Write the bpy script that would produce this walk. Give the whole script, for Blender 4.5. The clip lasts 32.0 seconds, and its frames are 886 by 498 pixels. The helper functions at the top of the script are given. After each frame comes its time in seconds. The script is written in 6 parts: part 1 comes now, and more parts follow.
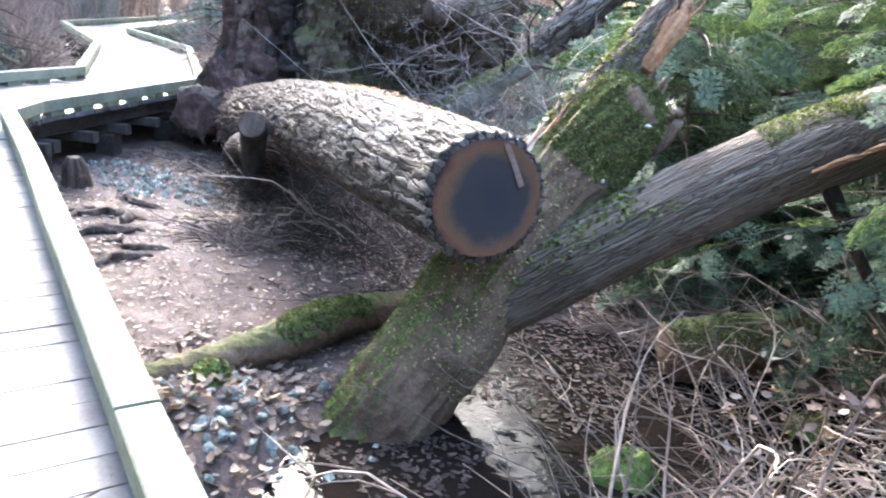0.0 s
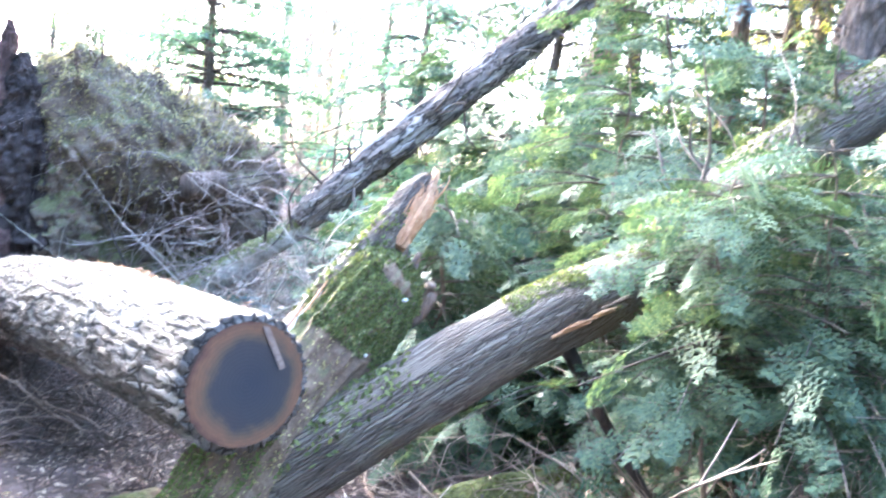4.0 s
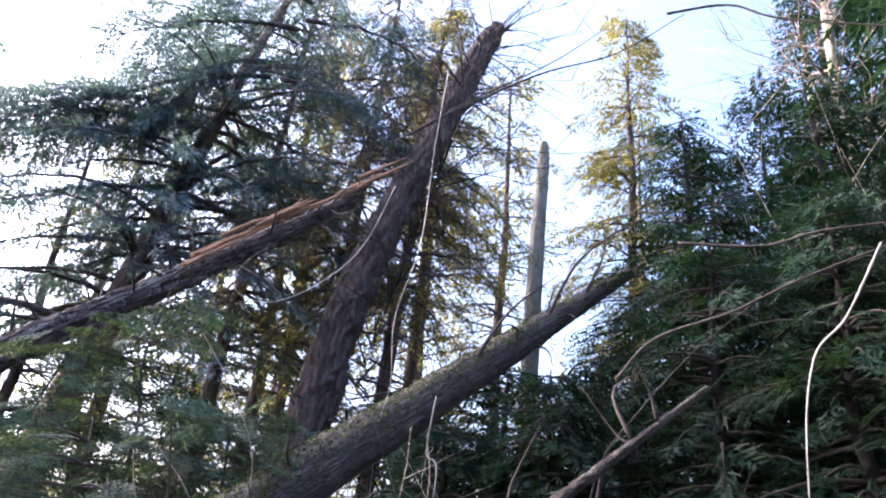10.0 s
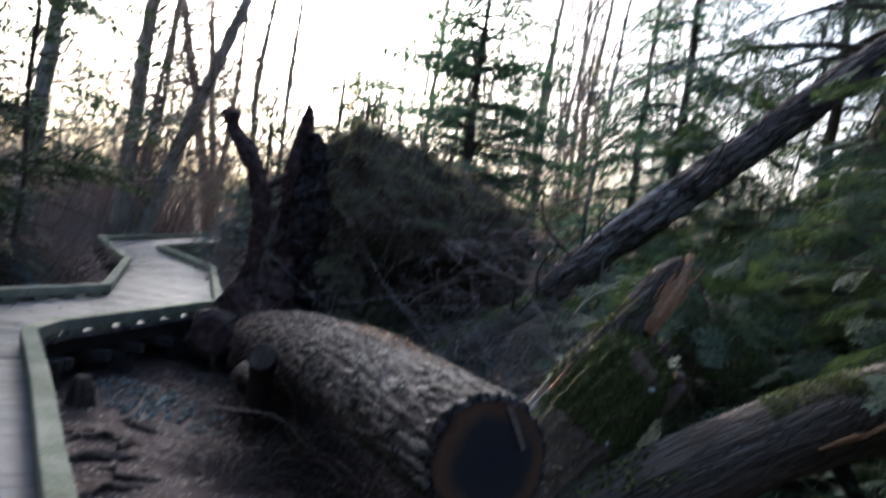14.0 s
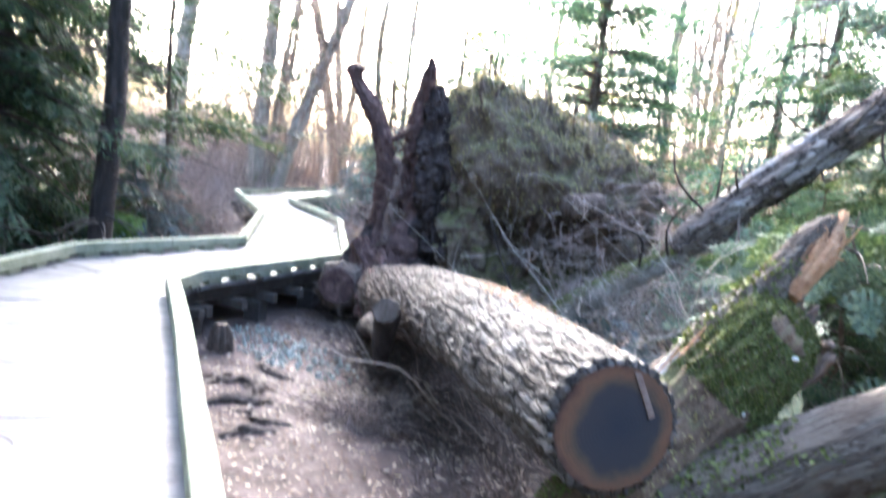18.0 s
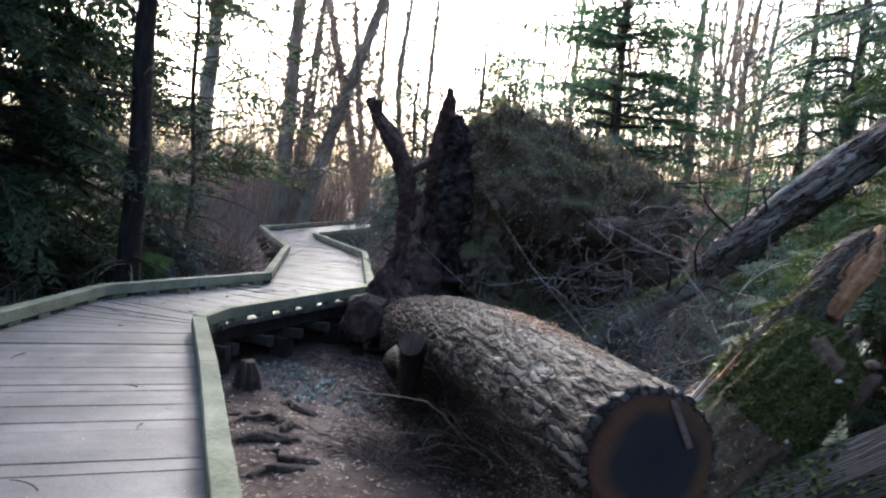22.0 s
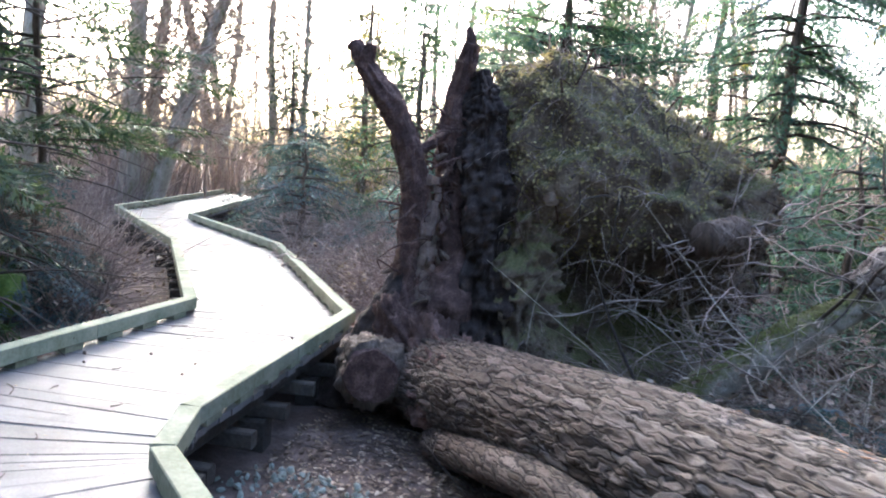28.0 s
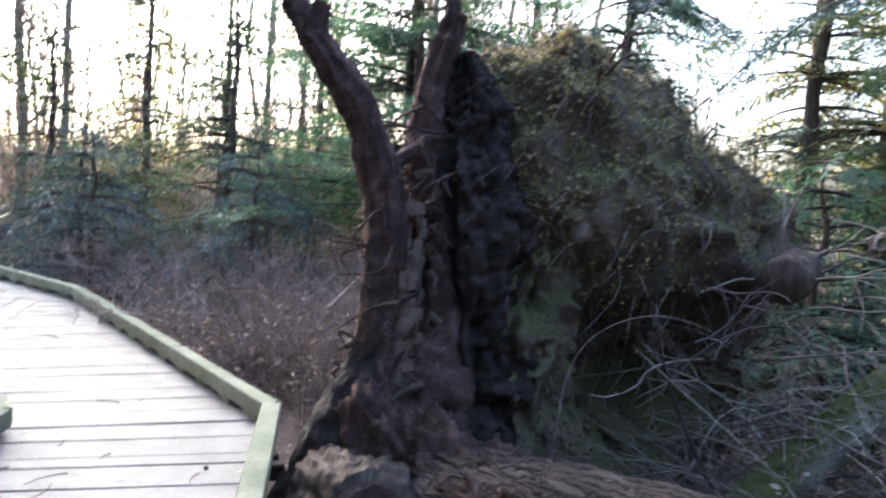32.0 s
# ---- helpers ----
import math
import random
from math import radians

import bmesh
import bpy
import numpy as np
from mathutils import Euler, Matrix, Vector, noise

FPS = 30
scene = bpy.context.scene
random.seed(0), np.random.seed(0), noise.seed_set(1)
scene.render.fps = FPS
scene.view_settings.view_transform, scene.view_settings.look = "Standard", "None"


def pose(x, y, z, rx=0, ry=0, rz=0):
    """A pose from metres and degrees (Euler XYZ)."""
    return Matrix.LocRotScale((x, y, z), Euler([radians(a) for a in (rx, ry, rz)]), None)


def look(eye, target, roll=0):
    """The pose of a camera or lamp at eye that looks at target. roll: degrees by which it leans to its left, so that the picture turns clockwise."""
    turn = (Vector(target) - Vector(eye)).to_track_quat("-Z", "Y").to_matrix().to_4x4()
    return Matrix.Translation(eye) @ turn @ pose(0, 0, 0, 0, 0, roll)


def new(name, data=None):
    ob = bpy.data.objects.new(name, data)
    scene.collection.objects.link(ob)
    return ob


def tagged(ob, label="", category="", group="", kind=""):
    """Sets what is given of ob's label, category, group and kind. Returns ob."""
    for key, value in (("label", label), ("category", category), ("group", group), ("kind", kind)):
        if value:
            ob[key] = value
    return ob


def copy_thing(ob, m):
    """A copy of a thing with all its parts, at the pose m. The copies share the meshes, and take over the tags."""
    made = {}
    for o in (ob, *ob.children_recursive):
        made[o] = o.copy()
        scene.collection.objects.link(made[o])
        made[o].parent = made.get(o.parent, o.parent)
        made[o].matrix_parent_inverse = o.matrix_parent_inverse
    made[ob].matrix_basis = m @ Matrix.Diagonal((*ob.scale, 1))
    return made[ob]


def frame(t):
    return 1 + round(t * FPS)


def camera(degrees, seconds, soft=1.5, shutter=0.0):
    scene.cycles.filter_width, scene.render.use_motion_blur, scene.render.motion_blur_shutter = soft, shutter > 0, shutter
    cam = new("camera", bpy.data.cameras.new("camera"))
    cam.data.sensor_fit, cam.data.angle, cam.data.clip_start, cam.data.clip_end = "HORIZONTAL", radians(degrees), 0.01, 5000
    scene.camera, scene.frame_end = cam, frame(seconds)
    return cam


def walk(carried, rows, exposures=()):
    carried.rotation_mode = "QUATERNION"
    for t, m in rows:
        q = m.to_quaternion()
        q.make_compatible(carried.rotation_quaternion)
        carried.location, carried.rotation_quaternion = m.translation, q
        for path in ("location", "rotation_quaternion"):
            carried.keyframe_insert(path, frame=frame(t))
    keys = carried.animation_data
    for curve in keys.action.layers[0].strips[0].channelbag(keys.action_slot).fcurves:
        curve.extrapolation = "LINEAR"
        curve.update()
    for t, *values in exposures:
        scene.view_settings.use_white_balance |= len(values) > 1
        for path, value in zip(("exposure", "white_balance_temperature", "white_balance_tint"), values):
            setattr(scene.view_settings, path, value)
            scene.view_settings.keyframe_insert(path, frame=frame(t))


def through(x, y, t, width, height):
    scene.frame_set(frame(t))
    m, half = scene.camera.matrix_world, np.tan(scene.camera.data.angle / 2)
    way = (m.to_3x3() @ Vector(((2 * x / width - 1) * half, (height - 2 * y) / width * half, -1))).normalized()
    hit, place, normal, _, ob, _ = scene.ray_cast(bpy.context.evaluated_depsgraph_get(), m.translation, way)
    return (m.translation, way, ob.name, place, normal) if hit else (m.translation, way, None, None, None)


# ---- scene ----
cam = camera(62.4, 32.0, soft=2.0, shutter=0.6)
PATH = [
    (0.0, pose(0.383, 0.174, 1.167, 72.01, -5.19, 29.54)),
    (0.5, pose(0.379, 0.189, 1.178, 72.28, -6.64, 27.36)),
    (1.0, pose(0.385, 0.187, 1.200, 75.37, -7.34, 24.22)),
    (1.5, pose(0.392, 0.170, 1.209, 77.75, -7.47, 22.34)),
    (2.0, pose(0.395, 0.194, 1.207, 79.29, -7.14, 21.70)),
    (2.5, pose(0.400, 0.213, 1.219, 80.49, -6.89, 18.75)),
    (4.5, pose(0.399, 0.200, 1.241, 89.84, -6.66, 6.77)),
    (5.0, pose(0.398, 0.197, 1.246, 94.41, -8.13, -0.42)),
    (5.5, pose(0.398, 0.194, 1.251, 98.61, -8.00, -6.36)),
    (6.0, pose(0.397, 0.191, 1.256, 102.53, -7.91, -10.31)),
    (6.5, pose(0.397, 0.187, 1.262, 105.37, -7.87, -15.17)),
    (7.0, pose(0.397, 0.184, 1.267, 108.84, -7.41, -18.61)),
    (7.5, pose(0.396, 0.181, 1.272, 110.24, -6.63, -21.34)),
    (8.0, pose(0.396, 0.178, 1.278, 111.50, -6.12, -22.79)),
    (8.5, pose(0.395, 0.174, 1.283, 113.72, -5.78, -25.20)),
    (9.0, pose(0.395, 0.171, 1.288, 115.26, -5.89, -25.72)),
    (9.5, pose(0.395, 0.168, 1.294, 116.99, -5.45, -27.95)),
    (10.0, pose(0.394, 0.165, 1.299, 116.67, -5.01, -28.27)),
    (10.5, pose(0.394, 0.162, 1.304, 116.11, -5.47, -27.34)),
    (11.0, pose(0.393, 0.158, 1.309, 114.26, -6.55, -22.96)),
    (11.5, pose(0.393, 0.155, 1.315, 111.09, -7.50, -16.53)),
    (12.0, pose(0.393, 0.152, 1.320, 108.08, -8.19, -8.14)),
    (12.5, pose(0.392, 0.149, 1.325, 104.34, -8.88, 3.38)),
    (13.0, pose(0.392, 0.145, 1.331, 100.31, -8.90, 14.28)),
    (13.5, pose(0.391, 0.142, 1.336, 96.24, -9.07, 24.10)),
    (14.0, pose(0.398, 0.157, 1.324, 88.94, -7.87, 30.79)),
    (14.5, pose(0.367, 0.183, 1.297, 82.49, -7.53, 34.53)),
    (15.0, pose(0.353, 0.222, 1.284, 79.26, -7.64, 35.96)),
    (15.5, pose(0.357, 0.196, 1.286, 77.52, -8.37, 37.29)),
    (17.5, pose(0.335, 0.226, 1.302, 76.83, -9.27, 38.59)),
    (18.0, pose(0.341, 0.231, 1.338, 83.94, -7.59, 40.40)),
    (18.5, pose(0.361, 0.223, 1.355, 88.13, -6.54, 40.90)),
    (19.0, pose(0.372, 0.220, 1.358, 89.23, -6.56, 41.37)),
    (19.5, pose(0.380, 0.218, 1.362, 89.65, -6.50, 41.46)),
    (20.0, pose(0.391, 0.217, 1.364, 89.91, -6.02, 40.46)),
    (20.5, pose(0.397, 0.235, 1.361, 90.93, -6.08, 39.70)),
    (21.0, pose(0.393, 0.245, 1.356, 89.95, -6.00, 39.93)),
    (21.5, pose(0.384, 0.262, 1.350, 88.18, -5.37, 41.43)),
    (22.0, pose(0.313, 0.283, 1.336, 86.05, -5.45, 42.23)),
    (22.5, pose(0.110, 0.232, 1.327, 84.56, -5.93, 42.20)),
    (23.0, pose(-0.082, 0.247, 1.339, 83.56, -6.55, 40.16)),
    (23.5, pose(-0.313, 0.389, 1.357, 85.15, -3.63, 39.26)),
    (24.0, pose(-0.629, 0.440, 1.348, 84.51, -5.17, 39.16)),
    (24.5, pose(-0.924, 0.498, 1.362, 81.56, -5.12, 36.87)),
    (25.0, pose(-1.186, 0.715, 1.373, 83.60, -1.92, 35.05)),
    (25.5, pose(-1.411, 0.829, 1.393, 82.33, -2.65, 35.58)),
    (27.5, pose(-2.468, 1.281, 1.440, 84.63, -4.87, 29.78)),
    (28.0, pose(-2.741, 1.329, 1.468, 83.94, -5.04, 29.35)),
    (28.5, pose(-2.996, 1.559, 1.480, 83.90, -2.22, 28.75)),
    (29.0, pose(-3.328, 1.637, 1.473, 81.68, -4.75, 26.40)),
    (29.5, pose(-3.648, 1.721, 1.451, 82.77, -5.50, 23.43)),
    (30.0, pose(-3.932, 1.898, 1.416, 85.78, -3.60, 19.07)),
    (30.5, pose(-4.229, 2.084, 1.518, 83.45, -4.17, 16.26)),
    (31.0, pose(-4.505, 2.193, 1.415, 87.09, -4.54, 9.52)),
    (31.5, pose(-4.667, 2.401, 1.454, 88.37, -2.92, 9.15)),
    (32.0, pose(-4.858, 2.556, 1.436, 86.33, -4.57, 10.62)),
]
EXPOSURES = [(0.0, 4.58, 5200, 10), (1.0, 4.97, 5200, 10), (2.5, 5.30, 5000, 10), (4.5, 5.68, 4900, 10), (5.5, 4.92, 4850, 15), (6.5, 4.25, 4850, 16), (9.0, 3.15, 5000, 20), (11.0, 2.72, 5000, 22), (12.0, 2.60, 4950, 20), (13.5, 1.70, 4900, 10), (14.5, 1.68, 4900, 10), (15.5, 2.98, 4900, 10), (17.5, 4.58, 5100, 10), (18.0, 4.48, 5100, 10), (19.0, 3.80, 5100, 10), (20.5, 2.70, 5200, 10), (22.0, 2.46, 5100, 10), (23.5, 2.86, 5100, 10), (25.0, 3.33, 5200, 10), (28.0, 3.68, 5200, 10), (30.0, 3.52, 5200, 10), (32.0, 3.24, 5100, 10)]
walk(cam, PATH, EXPOSURES)

# ---- sky and sun ----
world = bpy.data.worlds.new("sky_world")
scene.world = world
world.use_nodes = True
wn = world.node_tree.nodes
sky = wn.new("ShaderNodeTexSky")
sky.sky_type = "NISHITA"
sky.sun_disc = False
sky.sun_elevation = radians(22)
sky.sun_rotation = radians(-48)
sky.air_density, sky.dust_density, sky.ozone_density = 1.0, 10.0, 0.3
wn["Background"].inputs[1].default_value = 0.15
world.node_tree.links.new(sky.outputs[0], wn["Background"].inputs[0])
sun = new("sun", bpy.data.lights.new("sun", "SUN"))
sun.data.energy, sun.data.angle, sun.data.color = 1.2, radians(10), (1.0, 0.86, 0.68)
sun.matrix_world = look((-60 * math.sin(radians(48)), 60 * math.cos(radians(48)), 24), (0, 0, 0))

# ---- materials ----


def shader(name, rough=0.9, metal=0.0, spec=0.3):
    m = bpy.data.materials.new(name)
    m.use_nodes = True
    b = m.node_tree.nodes["Principled BSDF"]
    b.inputs["Roughness"].default_value, b.inputs["Metallic"].default_value = rough, metal
    b.inputs["Specular IOR Level"].default_value = spec
    return m, m.node_tree.nodes, m.node_tree.links, b


def coords(nd, lk, scale):
    tc, mp = nd.new("ShaderNodeTexCoord"), nd.new("ShaderNodeMapping")
    mp.inputs["Scale"].default_value = scale
    lk.new(tc.outputs["Object"], mp.inputs[0])
    return mp.outputs[0]


def noise_tex(nd, lk, vec, scale, detail=6.0, rough=0.6, dist=0.0):
    n = nd.new("ShaderNodeTexNoise")
    n.inputs["Scale"].default_value, n.inputs["Detail"].default_value = scale, detail
    n.inputs["Roughness"].default_value, n.inputs["Distortion"].default_value = rough, dist
    lk.new(vec, n.inputs["Vector"])
    return n.outputs["Fac"]


def ramp(nd, lk, fac, stops):
    r = nd.new("ShaderNodeValToRGB")
    while len(r.color_ramp.elements) < len(stops):
        r.color_ramp.elements.new(0.5)
    for e, (p, c) in zip(r.color_ramp.elements, stops):
        e.position, e.color = p, (*c, 1) if len(c) == 3 else c
    lk.new(fac, r.inputs[0])
    return r.outputs[0]


def mixed(nd, lk, fac, a, b, mode="MIX"):
    x = nd.new("ShaderNodeMix")
    x.data_type, x.blend_type = "RGBA", mode
    for s, v in ((x.inputs[0], fac), (x.inputs[6], a), (x.inputs[7], b)):
        if isinstance(v, (int, float)):
            s.default_value = v
        elif isinstance(v, tuple):
            s.default_value = (*v, 1)
        else:
            lk.new(v, s)
    return x.outputs[2]


def bumped(nd, lk, b, height, strength, depth):
    n = nd.new("ShaderNodeBump")
    n.inputs["Strength"].default_value, n.inputs["Distance"].default_value = strength, depth
    lk.new(height, n.inputs["Height"])
    lk.new(n.outputs[0], b.inputs["Normal"])


def math_node(nd, lk, op, a, c):
    n = nd.new("ShaderNodeMath")
    n.operation = op
    for s, v in ((n.inputs[0], a), (n.inputs[1], c)):
        if isinstance(v, (int, float)):
            s.default_value = v
        else:
            lk.new(v, s)
    return n.outputs[0]


def rough_mat(name, dark, mid, light, scale=6.0, fine=60.0, stretch=(1, 1, 1), rough=0.9, bump=0.6, depth=0.01, island=0.0, obj=0.0, moss=None):
    """A surface of three tones in two sizes of grain, with relief; moss: (colour, from, to) on faces that look up."""
    m, nd, lk, b = shader(name, rough)
    v = coords(nd, lk, stretch)
    big, small = noise_tex(nd, lk, v, scale, 5, 0.6, 0.3), noise_tex(nd, lk, v, fine, 6, 0.65)
    f = math_node(nd, lk, "ADD", math_node(nd, lk, "MULTIPLY", big, 0.6), math_node(nd, lk, "MULTIPLY", small, 0.4))
    col = ramp(nd, lk, f, [(0.32, dark), (0.5, mid), (0.68, light)])
    if island or obj:
        src = nd.new("ShaderNodeNewGeometry").outputs["Random Per Island"] if island else nd.new("ShaderNodeObjectInfo").outputs["Random"]
        k = island or obj
        hv = nd.new("ShaderNodeHueSaturation")
        lk.new(math_node(nd, lk, "ADD", math_node(nd, lk, "MULTIPLY", src, 2 * k), 1 - k), hv.inputs["Value"])
        lk.new(math_node(nd, lk, "ADD", math_node(nd, lk, "MULTIPLY", src, 0.04 * k), 0.5 - 0.02 * k), hv.inputs["Hue"])
        lk.new(col, hv.inputs["Color"])
        col = hv.outputs[0]
    if moss:
        g, sx = nd.new("ShaderNodeNewGeometry"), nd.new("ShaderNodeSeparateXYZ")
        lk.new(g.outputs["Normal"], sx.inputs[0])
        up = math_node(nd, lk, "ADD", math_node(nd, lk, "MULTIPLY", sx.outputs[2], 0.35), noise_tex(nd, lk, v, 1.7, 5, 0.7))
        fac = ramp(nd, lk, up, [(moss[1], (0, 0, 0)), (moss[2], (1, 1, 1))])
        mc = ramp(nd, lk, small, [(0.3, tuple(0.45 * c for c in moss[0])), (0.7, tuple(1.3 * c for c in moss[0]))])
        col = mixed(nd, lk, fac, col, mc)
    lk.new(col, b.inputs["Base Color"])
    bumped(nd, lk, b, f, bump, depth)
    return m


def leaf_mat(name, c1, c2, c3, through=0.35, rough=0.6):
    m, nd, lk, b = shader(name, rough, spec=0.25)
    r = nd.new("ShaderNodeNewGeometry").outputs["Random Per Island"]
    v = coords(nd, lk, (1, 1, 1))
    f = math_node(nd, lk, "ADD", math_node(nd, lk, "MULTIPLY", r, 0.55), math_node(nd, lk, "MULTIPLY", noise_tex(nd, lk, v, 1.3, 4), 0.45))
    col = ramp(nd, lk, f, [(0.2, c1), (0.5, c2), (0.8, c3)])
    lk.new(col, b.inputs["Base Color"])
    tr, mx = nd.new("ShaderNodeBsdfTranslucent"), nd.new("ShaderNodeMixShader")
    mx.inputs[0].default_value = through
    lk.new(mixed(nd, lk, 1.0, col, (1.3, 1.25, 0.7), "MULTIPLY"), tr.inputs[0])
    lk.new(b.outputs[0], mx.inputs[1]), lk.new(tr.outputs[0], mx.inputs[2])
    lk.new(mx.outputs[0], nd["Material Output"].inputs[0])
    return m


M = {}
M["board"] = rough_mat("weathered_board", (0.070, 0.064, 0.062), (0.136, 0.127, 0.125), (0.21, 0.20, 0.197), 2.5, 70, (1, 1, 1), 0.62, 0.5, 0.004, obj=0.11)
M["board"].node_tree.nodes["Principled BSDF"].inputs["Specular IOR Level"].default_value = 0.46
M["kerb"] = rough_mat("mossy_kerb_timber", (0.095, 0.105, 0.06), (0.195, 0.205, 0.14), (0.30, 0.305, 0.235), 3, 40, (1, 1, 1), 0.85, 0.4, 0.006, obj=0.12)
M["joist"] = rough_mat("dark_under_deck_timber", (0.02, 0.017, 0.015), (0.045, 0.038, 0.033), (0.10, 0.085, 0.07), 4, 40)
M["ground"] = rough_mat("leaf_litter_soil", (0.035, 0.025, 0.02), (0.095, 0.067, 0.056), (0.20, 0.15, 0.13), 4.5, 60, bump=1.0, depth=0.03)
M["bark_dark"] = rough_mat("dark_wet_bark", (0.012, 0.010, 0.009), (0.03, 0.024, 0.021), (0.07, 0.056, 0.05), 6, 55, (3, 3, 0.6), bump=1.0, depth=0.02)
M["bark"] = rough_mat("brown_bark", (0.035, 0.026, 0.02), (0.09, 0.066, 0.05), (0.19, 0.15, 0.12), 6, 55, (3, 3, 0.6), bump=1.0, depth=0.02)
M["bark_red"] = rough_mat("reddish_cedar_bark", (0.036, 0.025, 0.018), (0.105, 0.074, 0.056), (0.24, 0.178, 0.14), 6, 50, (3, 3, 0.5), bump=1.0, depth=0.02)
M["bark_grey"] = rough_mat("olive_grey_alder_bark", (0.13, 0.112, 0.085), (0.28, 0.25, 0.20), (0.46, 0.42, 0.35), 3, 40, (2, 2, 0.7), bump=0.9, depth=0.02, moss=((0.11, 0.105, 0.035), 0.50, 0.70))
M["mossy_bark"] = rough_mat("mossy_bark", (0.042, 0.027, 0.018), (0.125, 0.082, 0.052), (0.24, 0.17, 0.115), 6, 60, (1, 1, 1), bump=1.0, depth=0.02, moss=((0.085, 0.09, 0.028), 0.62, 0.84))
M["raw_wood"] = rough_mat("splintered_raw_wood", (0.19, 0.09, 0.042), (0.36, 0.195, 0.10), (0.54, 0.37, 0.235), 7, 60, bump=0.8, depth=0.01)
M["peeled"] = rough_mat("pale_peeled_sunlit_wood", (0.13, 0.105, 0.09), (0.28, 0.25, 0.225), (0.46, 0.43, 0.40), 5, 50, bump=0.6, depth=0.008)
M["root"] = rough_mat("dark_wet_root", (0.018, 0.010, 0.008), (0.072, 0.041, 0.034), (0.20, 0.125, 0.106), 9, 60, bump=1.0, depth=0.03)
M["root_dark"] = rough_mat("black_wet_root", (0.012, 0.009, 0.008), (0.034, 0.024, 0.021), (0.085, 0.062, 0.054), 9, 60, bump=1.0, depth=0.03)
M["soil_root"] = rough_mat("mossy_root_soil", (0.035, 0.025, 0.018), (0.15, 0.11, 0.08), (0.34, 0.265, 0.20), 2.2, 40, bump=1.0, depth=0.05, moss=((0.13, 0.12, 0.05), 0.50, 0.76))
M["torn_wood"] = rough_mat("torn_pinkish_wood", (0.08, 0.052, 0.042), (0.17, 0.118, 0.096), (0.28, 0.21, 0.175), 8, 60, bump=0.8, depth=0.01)
M["moss"] = rough_mat("bright_moss", (0.035, 0.06, 0.01), (0.09, 0.14, 0.025), (0.18, 0.24, 0.06), 9, 120, bump=1.0, depth=0.02)
M["twig_pale"] = rough_mat("pale_dry_twig", (0.22, 0.175, 0.135), (0.42, 0.36, 0.295), (0.64, 0.58, 0.50), 2, 20, island=0.4, bump=0.2)
M["twig"] = rough_mat("brown_twig", (0.115, 0.084, 0.064), (0.25, 0.19, 0.15), (0.44, 0.365, 0.30), 2, 20, island=0.45, bump=0.2)
# far stems' own tone made paler, to carry the sunlit haze
M["twig_far"] = rough_mat("sunlit_far_stems", (0.16, 0.125, 0.10), (0.29, 0.235, 0.195), (0.45, 0.385, 0.33), 0.5, 6, island=0.35, bump=0.2)
M["twig_red"] = rough_mat("greyish_brush_twig", (0.15, 0.11, 0.094), (0.28, 0.218, 0.19), (0.46, 0.385, 0.34), 1, 12, island=0.45, bump=0.2)
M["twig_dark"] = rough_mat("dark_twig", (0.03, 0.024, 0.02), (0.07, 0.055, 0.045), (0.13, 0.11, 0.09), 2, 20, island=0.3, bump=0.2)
M["stone"] = rough_mat("green_grey_stone", (0.125, 0.135, 0.115), (0.25, 0.268, 0.23), (0.40, 0.415, 0.365), 5, 60, obj=0.2, bump=0.6)
M["hemlock"] = leaf_mat("hemlock_needles", (0.025, 0.048, 0.030), (0.057, 0.090, 0.052), (0.115, 0.142, 0.072), 0.32)
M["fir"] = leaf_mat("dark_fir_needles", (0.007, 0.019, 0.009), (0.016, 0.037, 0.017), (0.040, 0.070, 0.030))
# blue-green needles, paler and bluer: backlight haze put into the colour
M["blue"] = leaf_mat("hazed_blue_needles", (0.042, 0.066, 0.086), (0.078, 0.115, 0.142), (0.125, 0.17, 0.18), 0.45)
M["teal"] = leaf_mat("teal_green_needles", (0.046, 0.092, 0.078), (0.088, 0.155, 0.125), (0.145, 0.215, 0.16), 0.48)
M["rust"] = leaf_mat("rusty_dying_needles", (0.06, 0.055, 0.028), (0.13, 0.105, 0.055), (0.23, 0.175, 0.09), 0.45)
# yellow-green needles with the low sun's glow put into their colour
M["gold"] = leaf_mat("sun_tinted_needles", (0.085, 0.09, 0.026), (0.175, 0.16, 0.05), (0.30, 0.25, 0.085), 0.52)
M["litter"] = leaf_mat("dead_leaf", (0.09, 0.056, 0.042), (0.22, 0.155, 0.12), (0.45, 0.375, 0.31), 0.2)
M["litter_dark"] = leaf_mat("dark_dead_leaf", (0.05, 0.034, 0.025), (0.13, 0.09, 0.066), (0.29, 0.225, 0.175), 0.15)
M["float"] = leaf_mat("sodden_leaf", (0.012, 0.009, 0.008), (0.035, 0.024, 0.019), (0.10, 0.072, 0.058), 0.05, 0.8)
M["moss_leaf"] = leaf_mat("olive_moss_tuft", (0.13, 0.105, 0.042), (0.28, 0.23, 0.095), (0.44, 0.37, 0.18), 0.15)
M["moss_green"] = leaf_mat("green_moss_tuft", (0.04, 0.046, 0.014), (0.095, 0.108, 0.032), (0.20, 0.215, 0.07), 0.25)
M["moss_bright"] = leaf_mat("bright_green_moss_tuft", (0.04, 0.06, 0.011), (0.085, 0.125, 0.024), (0.15, 0.20, 0.048), 0.25)
M["fungus"] = rough_mat("pale_bracket_fungus", (0.4, 0.36, 0.3), (0.6, 0.56, 0.5), (0.75, 0.72, 0.66), 8, 60)


